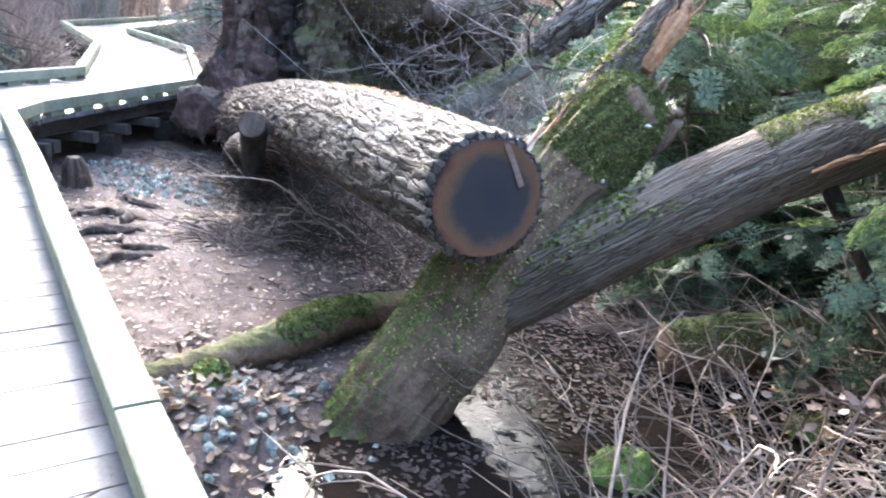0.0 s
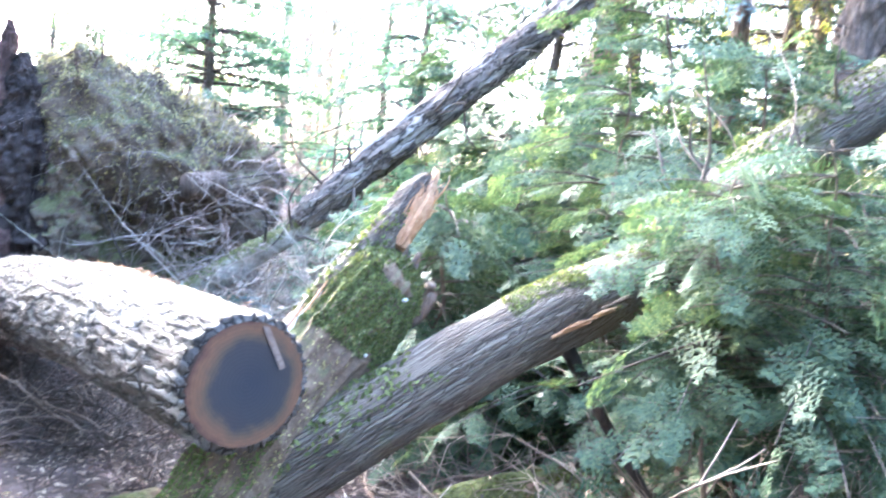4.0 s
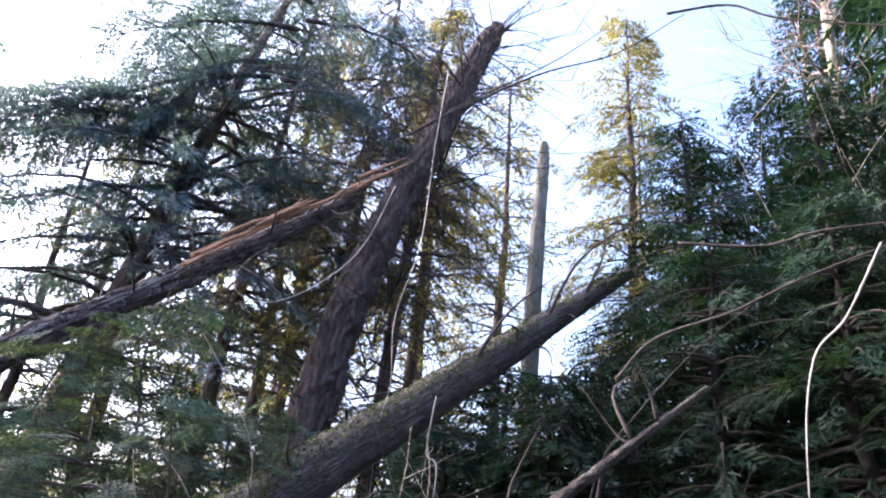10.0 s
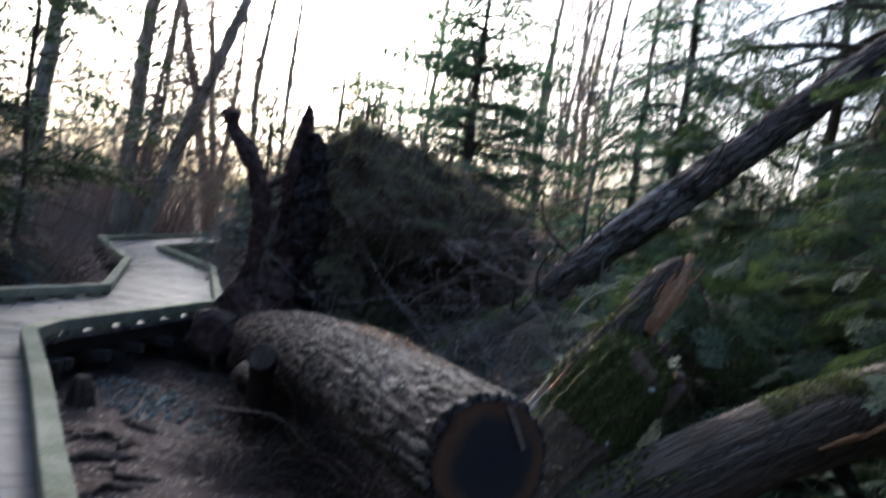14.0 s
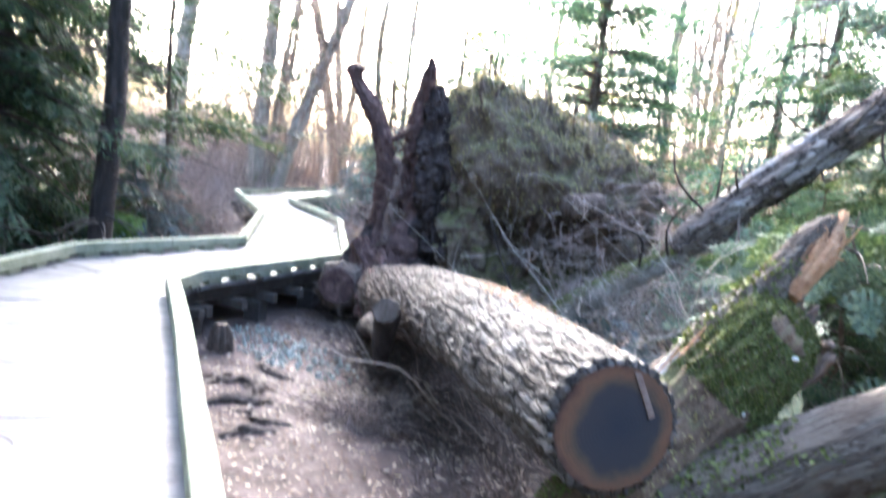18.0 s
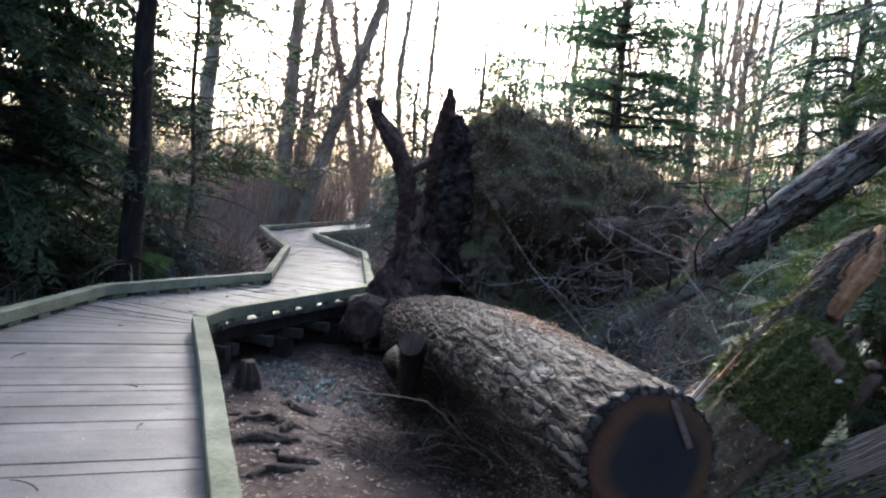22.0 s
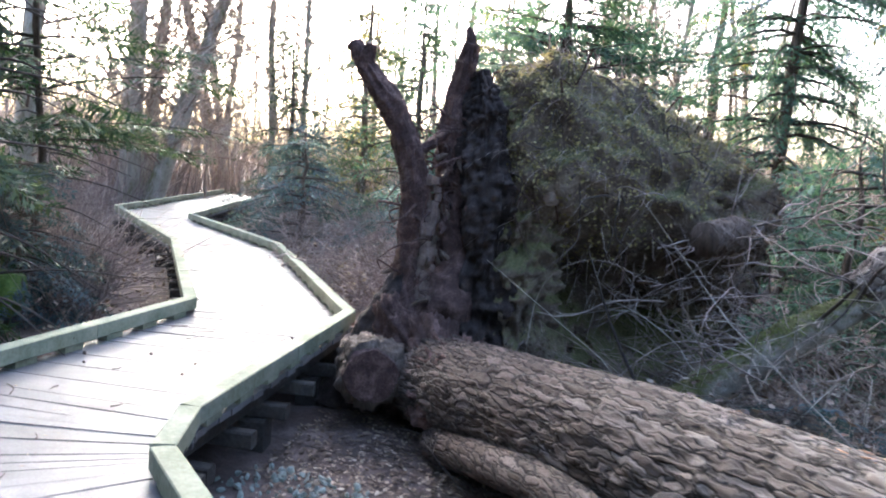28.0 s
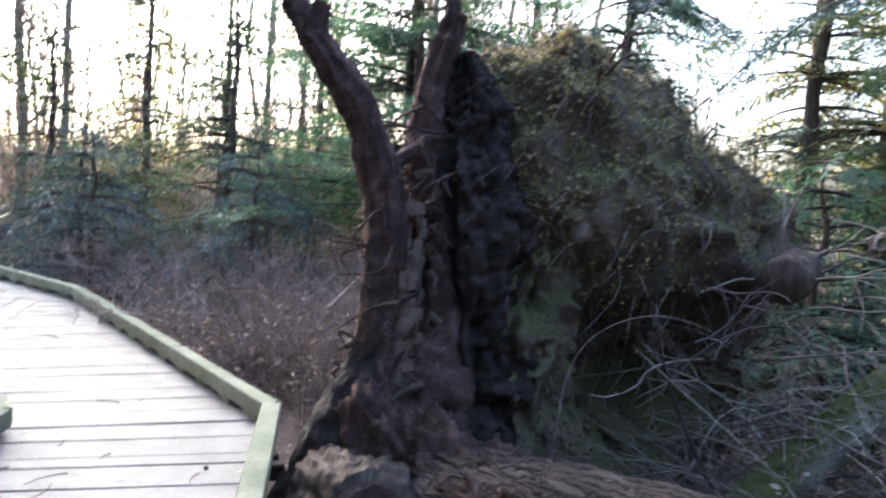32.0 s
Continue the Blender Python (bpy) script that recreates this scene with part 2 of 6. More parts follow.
def water_mat():
    m, nd, lk, b = shader("dark_still_water", 0.05, spec=0.08)
    b.inputs["Base Color"].default_value = (0.012, 0.009, 0.007, 1)
    bumped(nd, lk, b, noise_tex(nd, lk, coords(nd, lk, (1, 1, 1)), 9, 3), 0.22, 0.02)
    return m


M["water"] = water_mat()


def cut_mat():
    """The sawn face of the log: dark heart, brown ring, in the face's own coordinates (unit circle)."""
    m, nd, lk, b = shader("sawn_log_face", 0.85)
    v = coords(nd, lk, (1, 1, 1))
    sx = nd.new("ShaderNodeVectorMath")
    sx.operation = "DISTANCE"
    sx.inputs[1].default_value = (0.02, 0.0, 0.0)
    lk.new(v, sx.inputs[0])
    n = noise_tex(nd, lk, v, 7, 6, 0.65)
    d = math_node(nd, lk, "ADD", sx.outputs["Value"], math_node(nd, lk, "MULTIPLY", math_node(nd, lk, "SUBTRACT", n, 0.5), 0.13))
    col = ramp(nd, lk, d, [(0.0, (0.03, 0.03, 0.037)), (0.15, (0.042, 0.038, 0.04)), (0.175, (0.085, 0.058, 0.04)), (0.212, (0.15, 0.078, 0.042)), (0.235, (0.10, 0.05, 0.033)), (0.25, (0.04, 0.024, 0.018))])
    w = nd.new("ShaderNodeTexWave")
    w.wave_type, w.rings_direction = "RINGS", "SPHERICAL"
    w.inputs["Scale"].default_value, w.inputs["Distortion"].default_value = 22, 1.5
    lk.new(v, w.inputs[0])
    col = mixed(nd, lk, 0.10, col, w.outputs[0], "MULTIPLY")
    lk.new(col, b.inputs["Base Color"])
    bumped(nd, lk, b, n, 0.4, 0.006)
    return m


M["cut"] = cut_mat()


def plated_mat(name, axis, tones, long=0.16, wide=0.042, moss=None, aged=None):
    """Scaly bark: dark thin cracks between long plates that lie along an axis."""
    m, nd, lk, b = shader(name, 0.85, spec=0.25)
    tc, mp = nd.new("ShaderNodeTexCoord"), nd.new("ShaderNodeMapping")
    mp.vector_type = "TEXTURE"
    mp.inputs["Rotation"].default_value = Vector(axis).to_track_quat("X", "Z").to_euler()
    mp.inputs["Scale"].default_value = (long, wide, wide)
    lk.new(tc.outputs["Object"], mp.inputs[0])
    raw = coords(nd, lk, (1, 1, 1))
    warp = nd.new("ShaderNodeTexNoise")
    warp.inputs["Scale"].default_value, warp.inputs["Detail"].default_value = 11, 3
    lk.new(raw, warp.inputs["Vector"])
    off = nd.new("ShaderNodeVectorMath")
    off.operation = "MULTIPLY_ADD"
    off.inputs[1].default_value = (0.5, 1.5, 1.5)
    lk.new(warp.outputs["Color"], off.inputs[0]), lk.new(mp.outputs[0], off.inputs[2])
    vo = nd.new("ShaderNodeTexVoronoi")
    vo.feature = "DISTANCE_TO_EDGE"
    vo.inputs["Scale"].default_value = 1.0
    lk.new(off.outputs[0], vo.inputs["Vector"])
    vc = nd.new("ShaderNodeTexVoronoi")
    vc.inputs["Scale"].default_value = 1.0
    lk.new(off.outputs[0], vc.inputs["Vector"])
    big, fine = noise_tex(nd, lk, raw, 3.0, 5), noise_tex(nd, lk, off.outputs[0], 2.6, 6, 0.7)
    sep = nd.new("ShaderNodeSeparateColor")
    lk.new(vc.outputs["Color"], sep.inputs[0])
    f = math_node(nd, lk, "ADD", math_node(nd, lk, "MULTIPLY", sep.outputs[0], 0.22), math_node(nd, lk, "ADD", math_node(nd, lk, "MULTIPLY", big, 0.42), math_node(nd, lk, "MULTIPLY", fine, 0.36)))
    col = ramp(nd, lk, f, [(0.34, tones[1]), (0.5, tones[2]), (0.66, tones[3])])
    crack = ramp(nd, lk, vo.outputs["Distance"], [(0.0, (1, 1, 1)), (0.10, (0, 0, 0))])
    col = mixed(nd, lk, crack, col, tones[0])
    if aged:
        sx = nd.new("ShaderNodeSeparateXYZ")
        lk.new(mp.outputs[0], sx.inputs[0])
        g = math_node(nd, lk, "ADD", math_node(nd, lk, "MULTIPLY", sx.outputs[0], long), math_node(nd, lk, "MULTIPLY", big, 1.6))
        u = math_node(nd, lk, "DIVIDE", math_node(nd, lk, "SUBTRACT", g, aged[0]), aged[1] - aged[0])
        col = mixed(nd, lk, u, col, mixed(nd, lk, 1.0, col, aged[2], "MULTIPLY"))
    if moss:
        mf = ramp(nd, lk, noise_tex(nd, lk, raw, 2.2, 5, 0.7), [(moss[1], (0, 0, 0)), (moss[2], (1, 1, 1))])
        col = mixed(nd, lk, mf, col, moss[0])
    lk.new(col, b.inputs["Base Color"])
    hgt = math_node(nd, lk, "ADD", ramp(nd, lk, vo.outputs["Distance"], [(0.0, (0, 0, 0)), (0.16, (1, 1, 1))]), math_node(nd, lk, "MULTIPLY", fine, 0.7))
    bumped(nd, lk, b, hgt, 1.0, 0.009)
    return m


M["log_bark"] = plated_mat("grey_plated_bark", (-0.79, 0.61, -0.04), [(0.014, 0.011, 0.009), (0.06, 0.047, 0.039), (0.115, 0.096, 0.082), (0.225, 0.202, 0.182)], 0.27, 0.042, ((0.10, 0.10, 0.035), 0.66, 0.82), (4.8, 7.2, (0.68, 0.59, 0.56)))
M["split_bark"] = plated_mat("pale_grey_bark", (0.70, 0.25, 0.67), [(0.022, 0.015, 0.011), (0.078, 0.055, 0.041), (0.155, 0.118, 0.094), (0.36, 0.305, 0.255)], 0.5, 0.06, ((0.10, 0.10, 0.045), 0.6, 0.8))
M["lean_bark"] = plated_mat("furrowed_grey_bark", (0.78, 0.39, 0.60), [(0.05, 0.037, 0.028), (0.105, 0.079, 0.06), (0.155, 0.121, 0.093), (0.235, 0.20, 0.16)], 0.30, 0.013, ((0.12, 0.125, 0.05), 0.58, 0.78))

# ---- mesh tools ----
rng = np.random.default_rng(7)
LATTICE = rng.random((64, 64, 64))


def vnoise(p, scale=1.0):
    """Smooth value noise, 0 to 1, for rows of points."""
    q = np.asarray(p, float) * scale
    i = np.floor(q).astype(int)
    f = q - i
    f = f * f * (3 - 2 * f)
    out = 0
    for dx in (0, 1):
        for dy in (0, 1):
            for dz in (0, 1):
                w = (f[..., 0] if dx else 1 - f[..., 0]) * (f[..., 1] if dy else 1 - f[..., 1]) * (f[..., 2] if dz else 1 - f[..., 2])
                out = out + w * LATTICE[(i[..., 0] + dx) % 64, (i[..., 1] + dy) % 64, (i[..., 2] + dz) % 64]
    return out


def fbm(p, scale=1.0, octaves=4):
    return sum(vnoise(np.asarray(p) + 11.3 * k, scale * 2**k) * 0.5**k for k in range(octaves)) / sum(0.5**k for k in range(octaves))


def build(name, V, T, mat=None, parent=None, label="", smooth=True):
    """One mesh object out of vertices and triangles."""
    me = bpy.data.meshes.new(name)
    V, T = np.ascontiguousarray(V, np.float32), np.ascontiguousarray(T, np.int32)
    me.vertices.add(len(V)), me.vertices.foreach_set("co", V.ravel())
    me.loops.add(T.size), me.loops.foreach_set("vertex_index", T.ravel())
    me.polygons.add(len(T))
    me.polygons.foreach_set("loop_start", np.arange(0, T.size, T.shape[1], dtype=np.int32))
    me.polygons.foreach_set("use_smooth", np.full(len(T), smooth))
    me.update(calc_edges=True)
    me.validate()
    if mat:
        me.materials.append(mat)
    ob = new(name, me)
    if parent:
        ob.parent = parent
    if label:
        tagged(ob, label)
    return ob


def thing(name, at, label, category, group="", kind=""):
    e = new(name)
    e.location = at
    e.empty_display_size = 0.1
    return tagged(e, label, category, group, kind)


def join_parts(parts):
    Vs, Ts, k = [], [], 0
    for V, T in parts:
        Vs.append(V), Ts.append(np.asarray(T) + k)
        k += len(V)
    return np.concatenate(Vs), np.concatenate(Ts)


def grid_tris(n, m, wrap):
    """Triangles of an n by m grid of vertices; wrap closes the second way round."""
    i, j = np.meshgrid(np.arange(n - 1), np.arange(m if wrap else m - 1), indexing="ij")
    a, b = i * m + j, i * m + (j + 1) % m
    c, d = a + m, b + m
    return np.concatenate([np.stack([a, b, d], -1).reshape(-1, 3), np.stack([a, d, c], -1).reshape(-1, 3)])


def spline(points, n):
    """A smooth line of n points through the given ones (Catmull-Rom)."""
    P = np.asarray(points, float)
    P = np.vstack([2 * P[0] - P[1], P, 2 * P[-1] - P[-2]])
    s = np.linspace(0, len(P) - 3 - 1e-9, n)
    i = s.astype(int)
    f = (s - i)[:, None]
    a, b, c, d = P[i], P[i + 1], P[i + 2], P[i + 3]
    return 0.5 * (2 * b + (c - a) * f + (2 * a - 5 * b + 4 * c - d) * f**2 + (3 * b - a - 3 * c + d) * f**3)


def frames(P):
    t = np.gradient(P, axis=0)
    t /= np.linalg.norm(t, axis=1)[:, None] + 1e-9
    ref = np.array([0.0, 0, 1]) if abs(t[:, 2]).mean() < 0.85 else np.array([1.0, 0, 0])
    u = np.cross(t, ref)
    u /= np.linalg.norm(u, axis=1)[:, None] + 1e-9
    return t, u, np.cross(t, u)


def tube(points, radii, sides=10, n=None, wob=0.0, wscale=3.0, caps=True):
    """A round limb along points with radii, its skin wobbled by wob (a share of the radius)."""
    n = n or len(points)
    P = spline(points, n) if n != len(points) else np.asarray(points, float)
    R = np.interp(np.linspace(0, 1, n), np.linspace(0, 1, len(radii)), radii)
    t, u, v = frames(P)
    a = np.linspace(0, 2 * np.pi, sides, endpoint=False)
    d = np.cos(a)[None, :, None] * u[:, None] + np.sin(a)[None, :, None] * v[:, None]
    V = P[:, None] + d * R[:, None, None]
    if wob:
        V = V + d * (R[:, None] * wob * (fbm(V, wscale, 3) - 0.5) * 2)[..., None]
    V, T = V.reshape(-1, 3), grid_tris(n, sides, True)
    if caps:
        k = len(V)
        V = np.vstack([V, P[0], P[-1]])
        j = np.arange(sides)
        T = np.vstack([T, np.stack([(j + 1) % sides, j, np.full(sides, k)], -1), np.stack([(n - 1) * sides + j, (n - 1) * sides + (j + 1) % sides, np.full(sides, k + 1)], -1)])
    return V, T


def cell_plates(a, l, around, ca, cl, seed):
    """Plates of bark between jittered cells: how far from the nearest crack, and a random height of the plate; a: along the girth (0 to around), l: along the length."""
    r = np.random.default_rng(seed)
    na = max(3, round(around / ca))
    ca = around / na
    nl = int(l.max() / cl) + 3
    J, H = r.random((nl, na, 2)) * 0.85 + 0.07, r.random((nl, na))
    ia, il = np.floor(a / ca).astype(int), np.floor(l / cl).astype(int)
    f1, f2, hh, tl = np.full(a.shape, 9.0), np.full(a.shape, 9.0), np.zeros(a.shape), np.zeros(a.shape)
    for di in (-1, 0, 1):
        for dj in (-1, 0, 1):
            gi, gj = (ia + di), np.clip(il + dj, 0, nl - 1)
            j = J[gj, gi % na]
            d = np.hypot((gi + j[..., 0]) - a / ca, (il + dj + j[..., 1]) - l / cl)
            f2 = np.minimum(f2, np.maximum(f1, d))
            hh = np.where(d < f1, H[gj, gi % na], hh)
            tl = np.where(d < f1, (il + dj + j[..., 1]) - l / cl, tl)
            f1 = np.minimum(f1, d)
    s = np.clip((f2 - f1) / 0.15, 0, 1)
    return s * s * (3 - 2 * s), np.clip(hh, 0, 1), np.clip(tl, -1, 1)


def ring_frame(points, radii, sides, n):
    P = spline(points, n)
    R = np.interp(np.linspace(0, 1, n), np.linspace(0, 1, len(radii)), radii)
    t, u, v = frames(P)
    a = np.linspace(0, 2 * np.pi, sides, endpoint=False)
    d = np.cos(a)[None, :, None] * u[:, None] + np.sin(a)[None, :, None] * v[:, None]
    L = np.r_[0, np.cumsum(np.linalg.norm(np.diff(P, axis=0), axis=1))]
    return P, R, a, d, L


def closed(P, V, n, sides):
    V, T = V.reshape(-1, 3), grid_tris(n, sides, True)
    k, j = len(V), np.arange(sides)
    V = np.vstack([V, P[0], P[-1]])
    T = np.vstack([T, np.stack([(j + 1) % sides, j, np.full(sides, k)], -1), np.stack([(n - 1) * sides + j, (n - 1) * sides + (j + 1) % sides, np.full(sides, k + 1)], -1)])
    return V, T


def bark_tube(points, radii, sides, n, ca, cl, depth, seed, wob=0.05):
    """A trunk whose bark stands in scaly plates with cracks between."""
    P, R, a, d, L = ring_frame(points, radii, sides, n)
    V = P[:, None] + d * R[:, None, None]
    around = 2 * np.pi * float(np.mean(R))
    A, LL = np.broadcast_to(a / (2 * np.pi) * around, (n, sides)), np.broadcast_to(L[:, None], (n, sides))
    A = A + 2.2 * ca * (fbm(V, 5, 3) - 0.5) + 0.3 * LL * ca
    LL = LL + cl * 0.45 * fbm(V, 8, 2)
    cr, hh, tl = cell_plates(A % around, LL, around, ca, cl, seed)
    push = depth * (cr * (0.55 + 0.5 * hh + 0.6 * tl) + 0.45 * (fbm(V, 30, 3) - 0.5)) - depth * 0.6 + R[:, None] * wob * (fbm(V, 2.2, 3) - 0.5) * 2
    return closed(P, V + d * push[..., None], n, sides)


def fibre_tube(points, radii, sides, n, depth, wob=0.2, grain=14.0, along=1.6, lump=2.6):
    """A limb with torn, lengthwise grain and lumps."""
    P, R, a, d, L = ring_frame(points, radii, sides, n)
    V = P[:, None] + d * R[:, None, None]
    Q = np.stack([np.broadcast_to(np.cos(a) * np.mean(R) * grain, (n, sides)), np.broadcast_to(np.sin(a) * np.mean(R) * grain, (n, sides)), np.broadcast_to(L[:, None] * along, (n, sides))], -1) + 20 * np.abs(P[0]).sum()
    Q = Q + 1.2 * (fbm(V, 3, 2) - 0.5)[..., None]
    g = fbm(Q, 1.0, 3)
    ridge = 1 - np.abs(2 * g - 1) * 2.2
    push = depth * (np.clip(ridge, 0, 1) ** 1.5 + 0.6 * (fbm(V, 26, 3) - 0.5)) - 0.5 * depth + R[:, None] * wob * (fbm(V, lump, 4) - 0.5) * 2
    return closed(P, V + d * push[..., None], n, sides)


def placed(V, T, R, S, X):
    """Copies of one small mesh, joined: rotations (n,3,3), scales (n), places (n,3)."""
    W = np.einsum("nij,mj->nmi", R, V) * np.asarray(S)[:, None, None] + np.asarray(X)[:, None]
    k = len(V)
    return W.reshape(-1, 3), (T[None] + (np.arange(len(X)) * k)[:, None, None]).reshape(-1, 3)


def basis(ahead, up):
    """Rotations whose x points ahead and whose z leans to up."""
    x = ahead / (np.linalg.norm(ahead, axis=1)[:, None] + 1e-9)
    y = np.cross(up, x)
    y /= np.linalg.norm(y, axis=1)[:, None] + 1e-9
    return np.stack([x, y, np.cross(x, y)], -1)

# ---- ground and water ----


def ground_z(x, y):
    x, y = np.asarray(x, float), np.asarray(y, float)
    p = np.stack([x, y, 0 * x], -1)
    far = np.hypot(x + 2, y - 3)
    z = -0.50 + 0.10 * (fbm(p, 0.5, 3) - 0.5) + 0.045 * (fbm(p, 4.0, 3) - 0.5) + np.clip(far - 14, 0, 40) * 0.012
    z = z + 0.35 * np.clip((far - 3) / 30, 0, 1) * (fbm(p, 0.13, 2) - 0.5)
    dx, dy = x + 0.55, y - 2.35
    a, b = dx * 0.55 + dy * 0.83, dx * 0.83 - dy * 0.55
    wb = 1 + 0.5 * (fbm(p, 2.3, 3) - 0.5)
    pool = np.exp(-((a * wb / 1.35) ** 4) - ((b * wb / 0.72) ** 4))
    dx, dy = x + 0.05, y - 3.45
    pool = np.maximum(pool, np.exp(-((dx / 1.15) ** 4) - ((dy / 0.85) ** 4)))
    z = z - 0.26 * pool
    dx, dy = x + 1.5, y - 1.88
    z = z + 0.24 * np.exp(-((dx / 0.42) ** 2) - ((dy / 0.40) ** 2))
    dx, dy = x + 3.2, y - 4.9
    z = z - 0.10 * np.exp(-((dx / 1.6) ** 2) - ((dy / 0.8) ** 2))
    return z


def axis_steps(lo, hi, near, far, step):
    mid = np.arange(lo, hi, step)
    g = step * 1.22 ** np.arange(1, 60)
    out = np.cumsum(g)
    left, right = lo - out[out < far], hi + out[out < far]
    return np.concatenate([[lo - far - 60], left[::-1], mid, right, [hi + far + 60]])


gx, gy = axis_steps(-8.0, 3.0, 0, 420, 0.075), axis_steps(0.5, 8.0, 0, 420, 0.075)
XX, YY = np.meshgrid(gx, gy, indexing="ij")
GV = np.stack([XX, YY, ground_z(XX, YY)], -1).reshape(-1, 3)
GT = grid_tris(len(gx), len(gy), False)[:, ::-1]
ground = build("ground", GV, GT, M["ground"])
tagged(ground, "brown forest floor of soil, needles and dead leaves", "ground", kind="structure")

wx, wy = np.meshgrid(np.linspace(-2.6, 1.6, 30), np.linspace(1.0, 4.6, 30), indexing="ij")
water = build("water", np.stack([wx, wy, 0 * wx - 0.61], -1).reshape(-1, 3), grid_tris(30, 30, False)[:, ::-1], M["water"])
tagged(water, "dark still pool of water under the fallen trunks", "pool", kind="structure")

# ---- boardwalk ----
RIGHT = [(6.2, -2.54), (-1.03, 1.27), (-2.47, 2.04), (-3.88, 2.80), (-5.28, 3.52), (-5.59, 3.95), (-6.58, 6.66), (-10.40, 9.95), (-14.60, 12.00), (-20.6, 20.6)]
LEFT = [(5.5, -3.90), (-5.90, 2.15), (-7.05, 3.43), (-7.80, 5.92), (-11.30, 8.75), (-16.40, 11.60), (-22.4, 20.4)]
DECK_Z = 0.0
boardwalk = thing("boardwalk", (-5, 3, -0.5), "pale weathered plank boardwalk with low kerb timbers on dark joists", "boardwalk", kind="structure")
boardwalk.location = (0, 0, 0)


def timber(name, a, b, width, height, top, mat, parent, label="", ease=0.006, ends=(0, 0), wear=0.0):
    """A squared timber from a to b (plan), its top at the given height, edges eased; ends: how far each end is skewed along its length at the +side."""
    a, b = np.array(a, float), np.array(b, float)
    L = np.linalg.norm(b - a)
    d = (b - a) / L
    n = np.array([-d[1], d[0]])
    h, w, e = height, width / 2, ease
    ring = [(-w + e, 0.0), (-w, -e), (-w, -h + e), (-w + e, -h), (w - e, -h), (w, -h + e), (w, -e), (w - e, 0.0)]
    steps = max(2, int(L / 0.4) + 1)
    V, k = [], len(ring)
    for i in range(steps):
        s = i / (steps - 1)
        for o, z in ring:
            shift = (ends[0] * (1 - s) + ends[1] * s) * o / w
            p = a + d * (L * s + shift) + n * o
            q = (np.array([p[0], p[1], z]) * 5)
            wz = wear * (noise.noise(Vector(q)))
            V.append((p[0] + wz * 0.6, p[1] + wz * 0.6, top + z + wz))
    T = grid_tris(steps, k, True)
    cap = np.array([(0, i, i + 1) for i in range(1, k - 1)])
    T = np.vstack([T, cap, cap[:, ::-1] + (steps - 1) * k])
    return build(name, np.array(V), T[:, ::-1], mat, parent, label, smooth=False)


def along(line, s):
    P = np.array(line, float)
    L = np.r_[0, np.cumsum(np.linalg.norm(np.diff(P, axis=0), axis=1))]
    return np.stack([np.interp(s, L, P[:, 0]), np.interp(s, L, P[:, 1])], -1), L[-1]


# decks between matching bends of the two edges: (right from, right to, left from, left to)
SECTIONS = [((5.2, -2.01), (-5.28, 3.52), (4.4, -3.32), (-5.90, 2.15)),
            ((-5.28, 3.52), (-5.59, 3.95), (-5.90, 2.15), (-7.05, 3.43)),
            ((-5.59, 3.95), (-6.58, 6.66), (-7.05, 3.43), (-7.80, 5.92)),
            ((-6.58, 6.66), (-10.40, 9.95), (-7.80, 5.92), (-11.30, 8.75)),
            ((-10.40, 9.95), (-14.60, 12.00), (-11.30, 8.75), (-16.40, 11.60)),
            ((-14.60, 12.00), (-20.60, 20.60), (-16.40, 11.60), (-22.40, 20.40))]
random.seed(3)
for r0, r1, l0, l1 in SECTIONS:
    r0, r1, l0, l1 = (np.array(p, float) for p in (r0, r1, l0, l1))
    n = max(2, round(max(np.linalg.norm(r1 - r0), np.linalg.norm(l1 - l0)) / 0.145))
    out = (r0 - l0) / np.linalg.norm(r0 - l0) * 0.05
    for i in range(n):
        ra, rb = r0 + (r1 - r0) * i / n, r0 + (r1 - r0) * (i + 1) / n
        la, lb = l0 + (l1 - l0) * i / n, l0 + (l1 - l0) * (i + 1) / n
        gr = 0.0018 / max(np.linalg.norm(rb - ra), 0.02)
        gl = 0.0018 / max(np.linalg.norm(lb - la), 0.02)
        pr, pl = random.uniform(0.02, 0.05), random.uniform(0.02, 0.05)
        o = out / 0.05
        a1, b1 = ra + (rb - ra) * gr + o * pr, rb - (rb - ra) * gr + o * pr
        a2, b2 = la + (lb - la) * gl - o * pl, lb - (lb - la) * gl - o * pl
        z, e = DECK_Z + random.uniform(-0.003, 0.003), 0.004
        top = [a1 * (1 - e) + b1 * e, b1 * (1 - e) + a1 * e, b2 * (1 - e) + a2 * e, a2 * (1 - e) + b2 * e]
        V = [(*p, z) for p in top] + [(*p, z - 0.005) for p in (a1, b1, b2, a2)] + [(*p, z - 0.038) for p in (a1, b1, b2, a2)]
        V = np.array(V)
        V[:, 2] += np.tile([random.uniform(-0.002, 0.002) for _ in range(4)], 3)
        T = [(0, 1, 2), (0, 2, 3)]
        for k in range(4):
            m = (k + 1) % 4
            T += [(k, k + 4, m + 4), (k, m + 4, m), (k + 4, k + 8, m + 8), (k + 4, m + 8, m + 4)]
        T += [(8, 10, 9), (8, 11, 10)]
        build("board", V, np.array(T)[:, ::-1] if np.cross(b1 - a1, a2 - a1) < 0 else np.array(T), M["board"], boardwalk, smooth=False)


